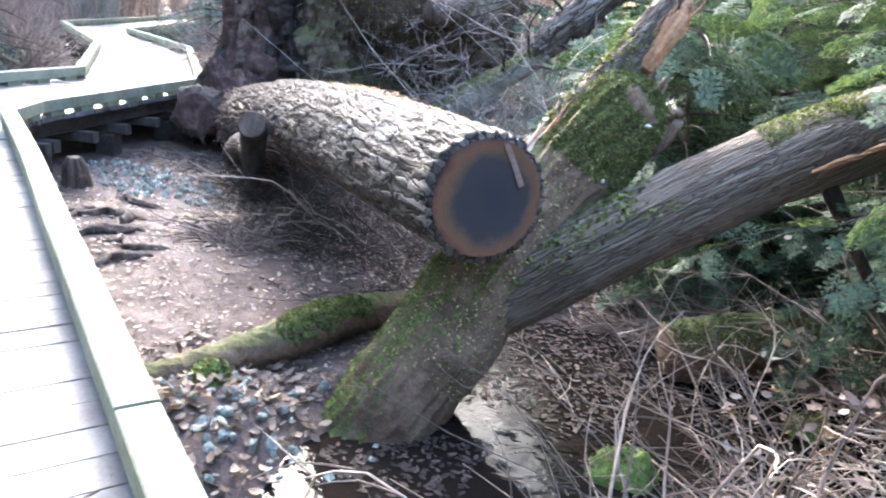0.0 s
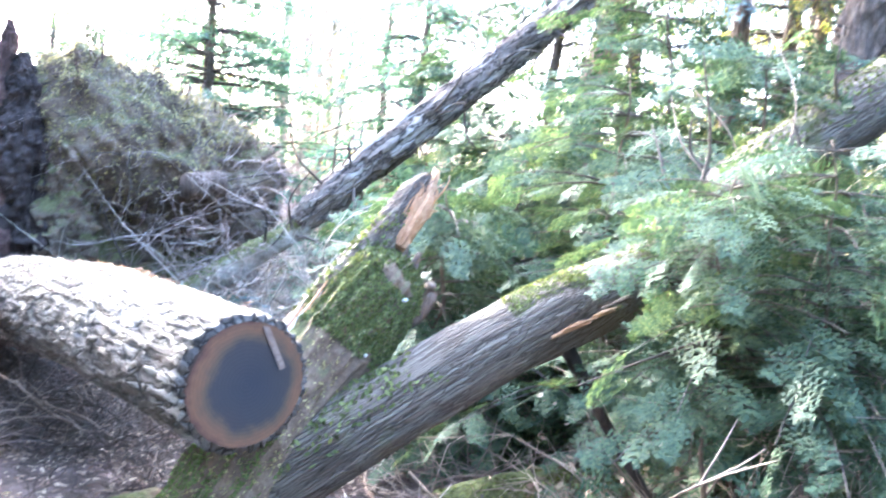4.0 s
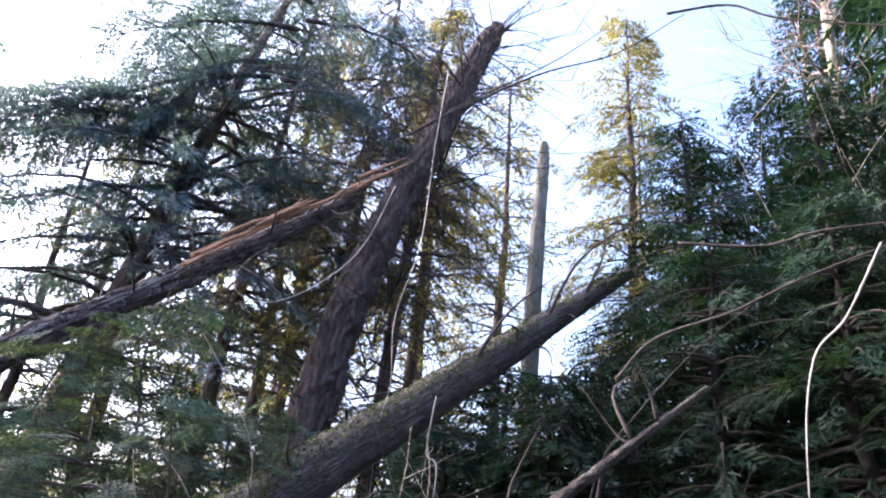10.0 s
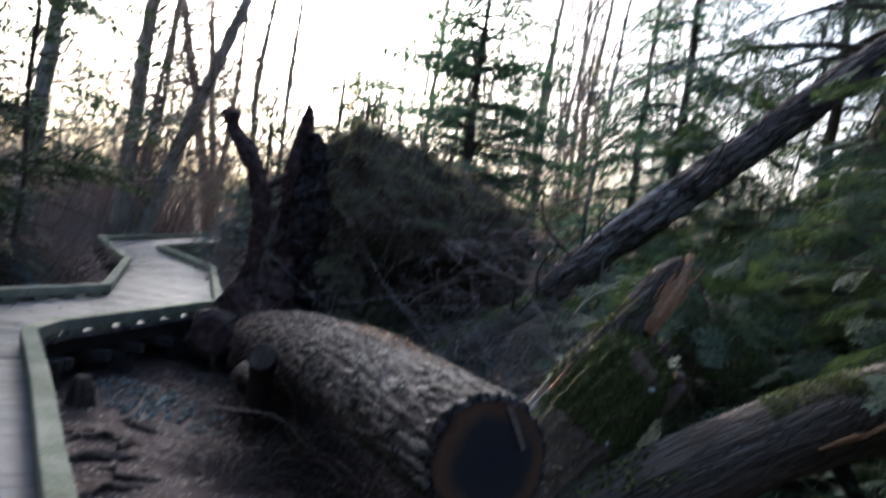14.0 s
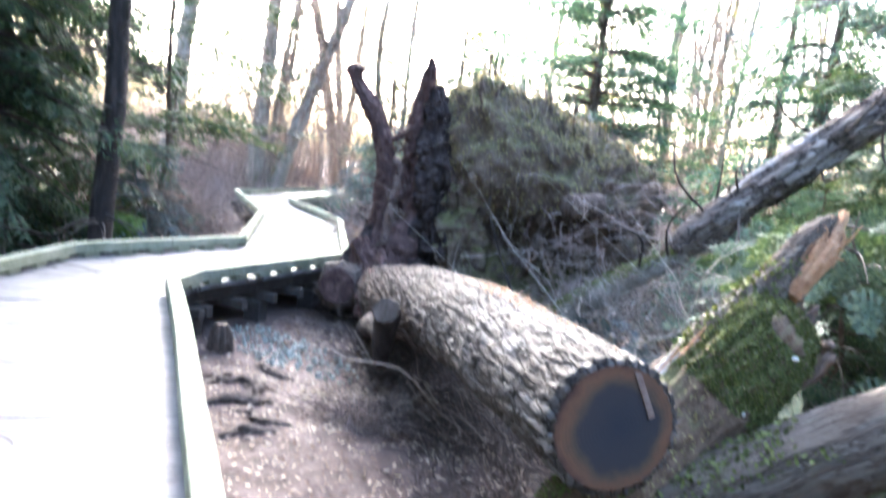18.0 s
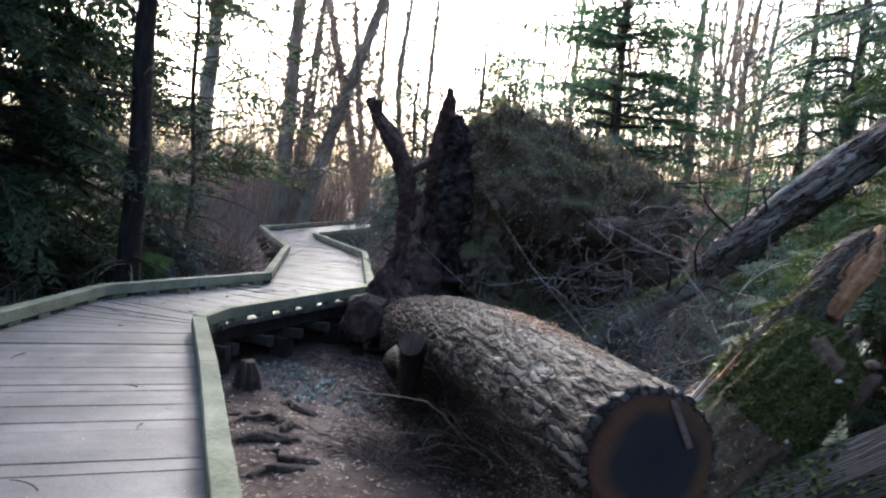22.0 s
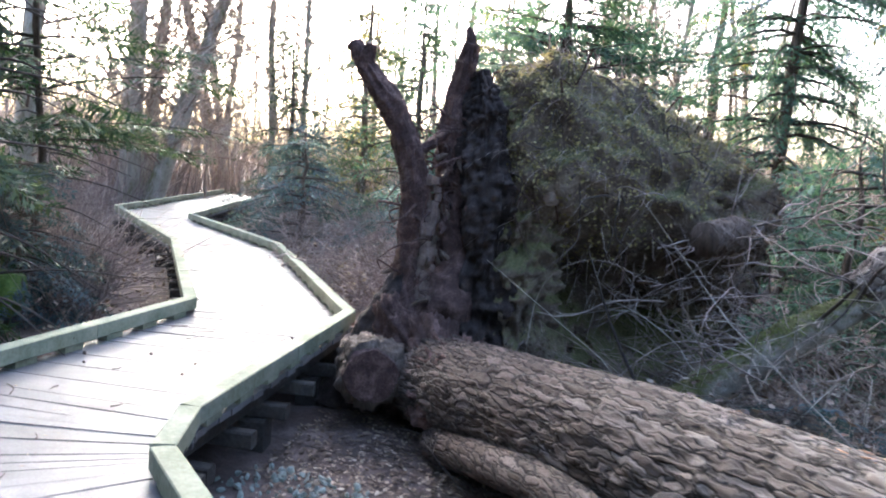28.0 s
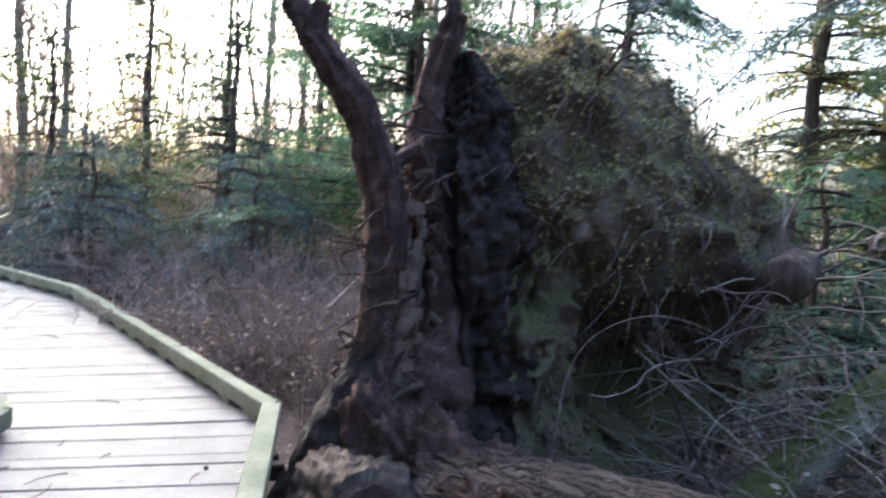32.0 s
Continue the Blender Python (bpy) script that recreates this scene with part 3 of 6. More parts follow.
def kerb_run(line, piece=1.62, side=1):
    """Kerb timbers end to end along a bent edge, on spacer blocks."""
    for a, b in zip(line[:-1], line[1:]):
        a, b = np.array(a, float), np.array(b, float)
        L = np.linalg.norm(b - a)
        n = max(1, round(L / piece))
        for i in range(n):
            p, q = a + (b - a) * i / n, a + (b - a) * (i + 1) / n
            d = (q - p) / np.linalg.norm(q - p)
            timber("kerb_timber", p + d * 0.004, q - d * 0.004, 0.115, 0.105, 0.150 + random.uniform(-0.004, 0.004), M["kerb"], boardwalk, wear=0.003)
        m = max(2, round(L / 0.42))
        for i in range(m):
            c = a + (b - a) * (i + 0.5) / m
            d = (b - a) / L
            timber("spacer_block", c - d * 0.09, c + d * 0.09, 0.085, 0.044, 0.046, M["kerb"], boardwalk, ease=0.003)


kerb_run(RIGHT[1:], 1.62)
kerb_run([(5.2, -2.01), RIGHT[1]], 1.62)
kerb_run([(4.4, -3.32), *LEFT[1:]], 1.62)


def under(edge_a, edge_b, opposite_a, opposite_b):
    """Fascia, joists, cross beams and posts under one section."""
    a, b, c, d = (np.array(p, float) for p in (edge_a, edge_b, opposite_a, opposite_b))
    for f in (0.06, 0.35, 0.65, 0.94):
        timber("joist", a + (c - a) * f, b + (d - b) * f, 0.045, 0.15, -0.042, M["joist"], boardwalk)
    n = max(1, round(np.linalg.norm(b - a) / 0.62))
    for i in range(n + 1):
        s = (i + 0.15) / (n + 0.3)
        p, q = a + (b - a) * s, c + (d - c) * s
        u = (p - q) / np.linalg.norm(p - q)
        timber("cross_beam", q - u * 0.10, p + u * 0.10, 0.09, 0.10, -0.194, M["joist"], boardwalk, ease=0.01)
        if i % 2 == 0:
            for e in (p - u * 0.12, q + u * 0.12):
                zz = float(ground_z(*e))
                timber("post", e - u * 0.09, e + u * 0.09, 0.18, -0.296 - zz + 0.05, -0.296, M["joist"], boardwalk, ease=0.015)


for r0, r1, l0, l1 in SECTIONS:
    under(r0, r1, l0, l1)

# ---- the great fallen log ----
LOG_A, LOG_B = np.array((-0.77, 2.67, 0.50)), np.array((-5.45, 6.28, 0.26))
log_axis = (LOG_B - LOG_A) / np.linalg.norm(LOG_B - LOG_A)
big_log = thing("fallen_log", (0, 0, 0), "great fallen log with grey plated bark and a sawn end", "log")


def on_log(s, z):
    p = LOG_A + (LOG_B - LOG_A) * s
    return (p[0], p[1], z)


V, T = fibre_tube([on_log(0, 0.50), on_log(0.25, 0.43), on_log(0.5, 0.285), on_log(0.75, 0.07), on_log(0.9, -0.075), on_log(1, -0.16)], [0.255, 0.285, 0.315, 0.345, 0.36, 0.37], 210, 520, 0.019, 0.07, 24, 5.0, 2.2)
build("bark", V, T, M["log_bark"], big_log)
# sawn face, a little proud of the bark's end
bm = bmesh.new()
ring_n = 72
cv = bm.verts.new((0, 0, 0))
rings = []
for rr in (0.08, 0.15, 0.2, 0.232):
    rings.append([bm.verts.new((rr * (1 + 0.03 * math.sin(3 * k) * (rr > 0.2)) * math.cos(2 * math.pi * k / ring_n), rr * math.sin(2 * math.pi * k / ring_n), 0.0)) for k in range(ring_n)])
for k in range(ring_n):
    bm.faces.new((cv, rings[0][k], rings[0][(k + 1) % ring_n]))
    for u, w in zip(rings[:-1], rings[1:]):
        bm.faces.new((u[k], w[k], w[(k + 1) % ring_n], u[(k + 1) % ring_n]))
me = bpy.data.meshes.new("sawn_face")
bm.to_mesh(me)
bm.free()
me.materials.append(M["cut"])
face = new("sawn_face", me)
face.parent = big_log
face.matrix_local = Matrix.Translation(Vector(LOG_A - log_axis * 0.012)) @ Vector(-log_axis).to_track_quat("Z", "Y").to_matrix().to_4x4()
tagged(face, "sawn end with dark heartwood and a brown rim")
# brown needles lying along the top of the log
rr = np.random.default_rng(3)
q = np.array([on_log(s, np.interp(s, [0, 0.25, 0.5], [0.50, 0.43, 0.285]) + np.interp(s, [0, 0.25, 0.5], [0.255, 0.285, 0.315])) for s in rr.normal(0.24, 0.07, 420)])
q[:, :2] += rr.normal(0, 0.045, (420, 2))
q[:, 2] += 0.004 + rr.uniform(-0.006, 0.012, 420)
NEEDLE_V, NEEDLE_T = np.array([(-1, 0, 0.0), (-0.3, 0.16, 0.05), (1, 0, 0.1), (-0.3, -0.16, 0.05), (0, 0, -0.08)]), np.array([(0, 3, 1), (1, 3, 2), (0, 1, 4), (1, 2, 4), (2, 3, 4), (3, 0, 4)])
V, T = placed(NEEDLE_V, NEEDLE_T, basis(rr.normal(0, 1, (420, 3)) * (1, 1, 0.2), np.tile((0.0, 0, 1), (420, 1))), rr.uniform(0.012, 0.03, 420), q)
tagged(build("needle_litter", V, T, M["raw_wood"], smooth=False), "orange-brown needles and chips on the fallen log", "leaf litter", kind="stuff")
# pale wedge-shaped split across the sawn face
side = -np.cross(-log_axis, (0, 0, 1))
side /= np.linalg.norm(side)
upv = np.cross(side, -log_axis)
upv *= np.sign(upv[2])
F0 = LOG_A - log_axis * 0.016
wedge = [F0 + side * 0.045 + upv * 0.215, F0 + side * 0.072 + upv * 0.212, F0 + side * 0.150 + upv * 0.055, F0 + side * 0.128 + upv * 0.045]
W = np.vstack([wedge, [p - log_axis * 0.006 for p in wedge]])
build("split_sliver", W, np.array([(4, 5, 6), (4, 6, 7), (0, 1, 5), (0, 5, 4), (1, 2, 6), (1, 6, 5), (2, 3, 7), (2, 7, 6), (3, 0, 4), (3, 4, 7)]), M["torn_wood"], big_log, "pale wedge of split wood", smooth=False)
# lower limb along the near side, and an upright sawn stub rising from it
KN = np.array((-3.11, 3.87, 0.33))
kd = np.array((0.5, -0.7, 0.3)); kd /= np.linalg.norm(kd)
V, T = bark_tube([(-5.05, 5.70, -0.42), (-4.35, 5.05, -0.16), (-3.75, 4.50, 0.02), (-3.29, 4.07, 0.09)], [0.13, 0.12, 0.10, 0.06], 48, 130, 0.04, 0.10, 0.012, 8)
build("lower_limb", V, T, M["log_bark"], big_log, "long pale mossy lower limb")
V, T = bark_tube([(-3.31, 4.10, -0.14), (-3.25, 4.03, 0.08), KN - kd * 0.13, KN - kd * 0.05, KN], [0.05, 0.08, 0.095, 0.094, 0.094], 36, 100, 0.03, 0.09, 0.01, 9)
stub = build("stub", V, T, M["bark_dark"], big_log, "upright dark branch stub")
V, T = tube([KN - kd * 0.02, KN + kd * 0.008], [0.090, 0.086], 28, caps=True)
build("stub_face", V, T, M["bark"], stub, "grey sawn stub end", smooth=False)

# ---- root base of the log: flare, buttress knob and two standing roots ----


def root(name, pts, rad, parent, mat="root", sides=26, n=60, wob=0.35, label="", wscale=5.0):
    if sides > 12:
        V, T = fibre_tube(pts, rad, sides + 22, n, 0.035, wob)
    else:
        V, T = tube(pts, rad, sides, n, wob, wscale)
    return build(name, V, T, M[mat], parent, label)


V, T = fibre_tube([on_log(0.86, -0.04), on_log(1.0, -0.13), (-5.80, 6.50, -0.10), (-6.0, 6.68, -0.08)], [0.27, 0.38, 0.47, 0.38], 130, 130, 0.13, 0.5, 16, 2.4, 4.4)
build("root_flare", V, T, M["root"], big_log, "flared dark root base")
root("standing_root", [(-5.85, 6.45, -0.3), (-5.90, 6.44, 0.06), (-5.89, 6.53, 0.50), (-5.90, 6.56, 0.98), (-5.93, 6.52, 1.45), (-6.08, 6.38, 1.92), (-6.28, 6.30, 2.20), (-6.46, 6.27, 2.44)], [0.32, 0.22, 0.145, 0.115, 0.10, 0.09, 0.078, 0.065], big_log, n=150, wob=0.6, label="tall forked root standing up")
root("root_fork", [(-6.34, 6.29, 2.24), (-6.31, 6.27, 2.36), (-6.28, 6.26, 2.44)], [0.075, 0.065, 0.05], big_log, n=24)
root("root_bridge", [(-5.98, 6.48, 1.58), (-5.88, 6.60, 1.66), (-5.79, 6.76, 1.78)], [0.05, 0.028, 0.045], big_log, n=16)
root("standing_root", [(-5.60, 6.60, -0.2), (-5.62, 6.68, 0.40), (-5.66, 6.74, 0.80), (-5.74, 6.81, 1.39), (-5.79, 6.85, 1.95), (-5.71, 6.85, 2.35), (-5.66, 6.83, 2.54)], [0.34, 0.22, 0.16, 0.125, 0.105, 0.085, 0.05], big_log, n=150, wob=0.65, label="broad broken root standing up")
root("root_prong", [(-5.67, 6.84, 2.46), (-5.70, 6.86, 2.60), (-5.72, 6.86, 2.68)], [0.05, 0.03, 0.008], big_log, n=12)
root("root_buttress", [(-6.20, 6.26, -0.55), (-6.10, 6.32, -0.10), (-5.98, 6.44, 0.32), (-5.90, 6.52, 0.62)], [0.30, 0.23, 0.16, 0.08], big_log, mat="root_dark", n=80, wob=0.85, label="black lumpy buttress of the root base")
# dark torn plate beside the broad root
V, T = fibre_tube([(-5.46, 6.93, -0.2), (-5.44, 6.92, 0.70), (-5.49, 6.95, 1.45), (-5.56, 6.96, 2.0), (-5.63, 6.92, 2.33)], [0.36, 0.32, 0.26, 0.20, 0.04], 100, 180, 0.12, 0.75, 14, 1.6, 5.0)
build("root_plate", V, T, M["root_dark"], big_log, "dark torn root plate")
V, T = fibre_tube([(-5.20, 7.10, -0.3), (-5.16, 7.12, 0.6), (-5.20, 7.16, 1.35), (-5.30, 7.14, 1.95), (-5.42, 7.05, 2.22)], [0.34, 0.30, 0.26, 0.19, 0.05], 100, 180, 0.12, 0.9, 12, 1.8, 5.5)
build("root_plate", V, T, M["soil_root"], big_log, "earthy torn root plate grown with moss")
# bare inner wood between the two roots, split across into blocks
rw = np.random.default_rng(25)
z = 0.22
while z < 1.42:
    h = rw.uniform(0.05, 0.12)
    for side_x in ((-0.035, 0.05) if rw.random() < 0.35 else (0.0,)):
        f = (z - 0.22) / 1.2
        c = np.array((-5.765 + side_x + rw.normal(0, 0.008), 6.495 + 0.09 * f + rw.normal(0, 0.012), z))
        w = (0.092 if side_x == 0 else 0.06) * rw.uniform(0.85, 1.1) - 0.035 * f
        V, T = fibre_tube([c, c + (rw.normal(0, 0.006), 0, h * 0.5), c + (0, 0.004, h - 0.007)], [w * 0.99, w, w * 0.98], 9, 5, 0.006, 0.05, 40, 3, 14)
        build("wood_block", V, T, M["torn_wood"], big_log, "pinkish torn inner wood split into blocks", smooth=False)
    z += h
V, T = fibre_tube([(-5.99, 6.19, -0.12), (-5.80, 5.92, -0.10), (-5.70, 5.76, -0.09)], [0.25, 0.27, 0.25], 80, 60, 0.05, 0.35, 16, 2.2, 5)
knob = build("root_knob", V, T, M["bark"], big_log, "stubby sawn root end")
V, T = fibre_tube([(-5.71, 5.78, -0.09), (-5.68, 5.74, -0.09)], [0.215, 0.20], 40, 8, 0.012, 0.12, 30, 3, 9)
build("knob_face", V, T, M["root"], knob, "dark weathered sawn root face", smooth=False)
# ragged bark shards hanging about the roots
for k in range(46):
    f = rw.uniform(0, 1)
    c = np.array((-5.86, 6.42, 0.15)) * (1 - f) + np.array((-5.66, 6.72, 1.5)) * f + rw.normal(0, 0.10, 3) * (1, 0.6, 1)
    d = np.array((rw.normal(0, 0.35), -0.25 + rw.normal(0, 0.2), rw.uniform(-1, 0.6)))
    d *= rw.uniform(0.08, 0.2) / np.linalg.norm(d)
    V, T = tube([c, c + d * 0.5 + rw.normal(0, 0.01, 3), c + d], [0.028, 0.022, 0.004], 6, 10, 0.7, 22)
    build("bark_shard", V, T, M["root"] if k % 2 else M["bark_red"], big_log, smooth=False)
rr = np.random.default_rng(5)
for k in range(110):
    s = rr.uniform(0, 1)
    b0 = np.array((-5.95, 6.45, 0)) * (1 - s) + np.array((-5.7, 6.85, 1.9)) * s + rr.normal(0, 0.1, 3)
    b1 = b0 + rr.normal(0, 0.09, 3) + (-0.05, -0.12, -0.05)
    b2 = b1 + rr.normal(0, 0.08, 3) + (0, 0, -0.10)
    root("rootlet", [b0, b1, b2], [0.012, 0.008, 0.003], big_log, sides=6, n=10, wob=0.5)

# ---- moss as tufts on bark ----
LEAF_V = np.array([(-1, 0, 0.1), (-0.4, 0.42, 0.0), (0.3, 0.45, 0.06), (1, 0, 0.16), (0.3, -0.45, 0.06), (-0.4, -0.42, 0.0), (0, 0, -0.05)])
LEAF_T = np.array([(6, 5, 0), (6, 0, 1), (6, 1, 2), (6, 2, 3), (6, 3, 4), (6, 4, 5)])


def moss_on(parent, V, T, n, toward, least, seed, size=0.013, mat="moss_green", patch=3.0, cover=0.5, label="green moss tufts", name="moss"):
    """Tufts of moss over the faces that look toward a direction, in patches."""
    r = np.random.default_rng(seed)
    V, T = np.asarray(V), np.asarray(T)
    a, b, c = V[T[:, 0]], V[T[:, 1]], V[T[:, 2]]
    nr = np.cross(b - a, c - a)
    area = np.linalg.norm(nr, axis=1)
    nr /= area[:, None] + 1e-12
    mid = (a + b + c) / 3
    w = area * ((nr @ np.array(toward)) > least) * (fbm(mid, patch, 3) > 1 - cover)
    k = r.choice(len(T), n, p=w / w.sum())
    u, v = r.random((n, 1)), r.random((n, 1))
    p = a[k] + (b[k] - a[k]) * u * (1 - v) + (c[k] - a[k]) * v
    m = nr[k]
    head = np.cross(m, r.normal(0, 1, m.shape)) + m * r.uniform(0.0, 0.9, (n, 1))
    W, F = placed(LEAF_V, LEAF_T, basis(head, m + r.normal(0, 0.5, m.shape)), size * r.uniform(0.4, 1.4, n), p + m * size * 0.3)
    return tagged(build(name, W, F, M[mat], parent, label, smooth=False), kind="stuff")


# ---- leaning broken snag, mossy, with a splintered top ----
snag = thing("broken_snag", (0, 0, 0), "leaning mossy stump with a splintered orange top", "tree stump")
S0, S1 = np.array((-1.23, 2.63, -0.68)), np.array((-0.56, 3.76, 1.00))
ax = (S1 - S0) / np.linalg.norm(S1 - S0)
wide = np.array((0.75, 0.19, -0.64)); wide -= ax * (wide @ ax); wide /= np.linalg.norm(wide)
near = np.cross(ax, wide)
near *= np.sign(near @ np.array((0.24, -0.93, 0.27)))


def on_snag(s, across=0.0, out=0.0):
    return S0 + (S1 - S0) * s + wide * across + near * out


V, T = fibre_tube([on_snag(-0.10, 0.03), on_snag(0.2, 0.03), on_snag(0.6, 0.04), on_snag(0.78, 0.06), on_snag(0.90, 0.09), on_snag(0.965, 0.12)], [0.25, 0.25, 0.235, 0.235, 0.225, 0.13], 130, 170, 0.024, 0.20, 30, 2.6, 3.5)
body = build("trunk", V, T, M["mossy_bark"], snag, "broad broken trunk grown over with moss")
moss_on(body, V[130 * 85 :], T[(T >= 130 * 85).all(1)] - 130 * 85, 13000, near * 0.9 + wide * 0.2, 0.15, 4, 0.009, "moss_green", 2.5, 0.80, "dark green moss tufts")
moss_on(body, V[130 * 30 : 130 * 110], T[((T >= 130 * 30) & (T < 130 * 110)).all(1)] - 130 * 30, 1800, near * 0.8 + wide * 0.4, 0.0, 7, 0.008, "moss_leaf", 3.0, 0.5, "olive moss tufts")
moss_on(body, V[: 130 * 60], T[(T < 130 * 60).all(1)], 15000, -wide, 0.45, 5, 0.0065, "moss_bright", 2.0, 0.62, "bright green moss")
V, T = fibre_tube([on_snag(0.55, -0.10, -0.04), on_snag(0.8, -0.07, -0.03), on_snag(1.0, -0.05), on_snag(1.14, -0.04), on_snag(1.2, -0.03)], [0.13, 0.125, 0.105, 0.085, 0.04], 70, 130, 0.02, 0.25, 34, 2.6, 4)
strip = build("standing_strip", V, T, M["lean_bark"], snag, "grey bark strip standing above the break")
moss_on(strip, V, T, 700, (0, 0, 1), 0.3, 6, 0.014, "moss_green", 3, 0.5)
rr = np.random.default_rng(9)


def torn(name, at, length, across, n, spread, thick, mat, label=""):
    """A ragged bundle of split wood along the trunk."""
    for k in range(n):
        p = on_snag(at, across + rr.normal(0, spread), 0) + near * rr.uniform(0.0, 0.07)
        L = length * rr.uniform(0.3, 1.1)
        w = thick * rr.uniform(0.5, 1.5)
        d = ax + rr.normal(0, 0.07, 3)
        V, T = tube([p - ax * 0.08, p + d * L * 0.45 + rr.normal(0, 0.012, 3), p + d * L * 0.8 + rr.normal(0, 0.016, 3), p + d * L + rr.normal(0, 0.02, 3)], [w * 0.9, w, w * 0.6, w * 0.1], 5, 12, 0.5, 32)
        build(name, V, T, M[mat if k % 3 else "bark_red"], snag, label)


torn("splinter", 1.08, 0.24, -0.01, 60, 0.035, 0.0085, "raw_wood", "splintered orange wood")
V, T = fibre_tube([on_snag(0.99, 0.03, 0.06), on_snag(1.10, 0.01, 0.06), on_snag(1.22, -0.02, 0.03)], [0.03, 0.05, 0.010], 40, 70, 0.03, 0.5, 30, 3, 8)
build("rotten_wood", V, T, M["raw_wood"], snag, "torn orange heartwood at the break")
torn("rotten_wood", 0.88, 0.30, 0.07, 18, 0.05, 0.03, "bark_red", "rotten reddish wood below the break")
torn("rotten_wood", 0.90, 0.17, 0.16, 22, 0.07, 0.03, "mossy_bark", "broken mossy edge")
V, T = fibre_tube([on_snag(0.50, -0.165, 0.06), on_snag(0.62, -0.165, 0.075), on_snag(0.74, -0.14, 0.07)], [0.03, 0.065, 0.02], 40, 60, 0.02, 0.3, 40, 4, 6)
build("bare_wood", V, T, M["raw_wood"], snag, "bare orange wood where bark has torn away")
for k in range(6):
    p = on_snag(0.56 + 0.02 * k, -0.20 + 0.012 * k, 0.06 + rr.uniform(0, 0.04))
    V, T = tube([p, p + ax * 0.18, p + ax * rr.uniform(0.3, 0.45)], [0.012, 0.014, 0.003], 5)
    build("splinter", V, T, M["raw_wood"] if k % 2 else M["twig_pale"], snag, smooth=False)
for s, o, fr in ((0.87, 0.17, 0.024), (0.80, 0.12, 0.012), (0.72, 0.16, 0.010)):
    c = on_snag(s, o, 0.205)
    V, T = tube([c - (0, 0, 0.010), c, c + (0, 0, 0.008)], [fr * 0.5, fr, fr * 0.6], 14, 6, 0.2, 20)
    build("bracket_fungus", V, T, M["fungus"], snag, "small pale bracket fungus")

# ---- leaning and fallen trunks ----


def fallen(name, label, pts, rad, mat, sides=60, n=260, ca=0.06, cl=0.14, depth=0.02, seed=1, stubs=0, wob=0.06, category="fallen tree", ridged=0, moss=0, cover=0.5):
    e = thing(name, (0, 0, 0), label, category)
    if ridged:
        V, T = fibre_tube(pts, rad, sides, n, depth * 1.4, wob * 1.6, ridged, 2.0, 3)
    else:
        V, T = bark_tube(pts, rad, sides, n, ca, cl, depth, seed, wob)
    bole = build("trunk", V, T, M[mat], e)
    if moss:
        moss_on(bole, V, T, moss, (0, 0, 1), 0.35, seed, 0.014, "moss_green", 1.4, cover)
    r = np.random.default_rng(seed)
    P = spline(pts, 50)
    R = np.interp(np.linspace(0, 1, 50), np.linspace(0, 1, len(rad)), rad)
    for k in range(stubs):
        i = r.integers(4, 46)
        d = r.normal(0, 1, 3) + (0, 0, 0.4)
        d /= np.linalg.norm(d)
        L = r.uniform(0.3, 1.3)
        q = P[i] + d * R[i] * 0.6
        V, T = tube([q, q + d * L * 0.5 + r.normal(0, 0.06, 3), q + d * L + r.normal(0, 0.15, 3)], [0.016, 0.010, 0.003], 6, 8)
        build("dead_branch", V, T, M["twig_dark"], e)
    return e


lean = fallen("leaning_tree", "broken leaning trunk with brown furrowed bark and moss", [(-0.95, 3.07, -0.12), (0.0, 3.52, 0.58), (0.48, 3.78, 0.86), (0.80, 4.12, 1.02), (1.00, 4.55, 1.14)], [0.19, 0.172, 0.166, 0.15, 0.12], "lean_bark", 90, 300, 0.032, 0.22, 0.006, 41, 3, ridged=45, moss=1500, cover=0.48)
rt = np.random.default_rng(19)
for k in range(34):
    p = np.array((0.27, 3.53, 0.64)) + np.array((0.48, 0.26, 0.28)) * rt.uniform(-0.1, 0.25) + np.array((0.1, -0.1, 0.12)) * rt.normal(0, 0.5)
    V, T = tube([p, p + np.array((0.09, 0.04, 0.05)) * rt.uniform(0.5, 1.2), p + np.array((0.17, 0.08, 0.08)) * rt.uniform(0.6, 1.1)], [0.006, 0.010, 0.003], 6, 10, 0.6, 25)
    build("torn_bark", V, T, M["raw_wood"] if k % 3 else M["bark_red"], lean, "orange wood where a limb tore away", smooth=False)
V, T = tube([(0.36, 3.62, 0.62), (0.55, 3.66, 0.32), (0.80, 3.72, -0.05), (1.05, 3.78, -0.50)], [0.035, 0.028, 0.024, 0.02], 8, 24, 0.25, 9)
build("dead_branch", V, T, M["bark_dark"], lean, "dark branch propping the trunk")
moss_on(lean, *bark_tube([(0.10, 3.575, 0.66), (0.42, 3.745, 0.84)], [0.168, 0.166], 40, 20, 0.05, 0.1, 0.004, 3), 3200, (0, -0.3, 1), 0.35, 44, 0.008, "moss_green", 4, 0.6)
pole = fallen("toppled_tree", "long leaning trunk with grey furrowed bark and moss on top", [(0.84, 4.68, 1.17), (1.38, 4.95, 1.61), (2.02, 5.26, 2.11), (3.76, 6.11, 3.46), (5.5, 7.0, 4.81), (7.24, 7.89, 6.15)], [0.12, 0.20, 0.20, 0.175, 0.14, 0.10], "lean_bark", 80, 360, 0.032, 0.22, 0.008, 42, 10, ridged=45, moss=6500, cover=0.62)
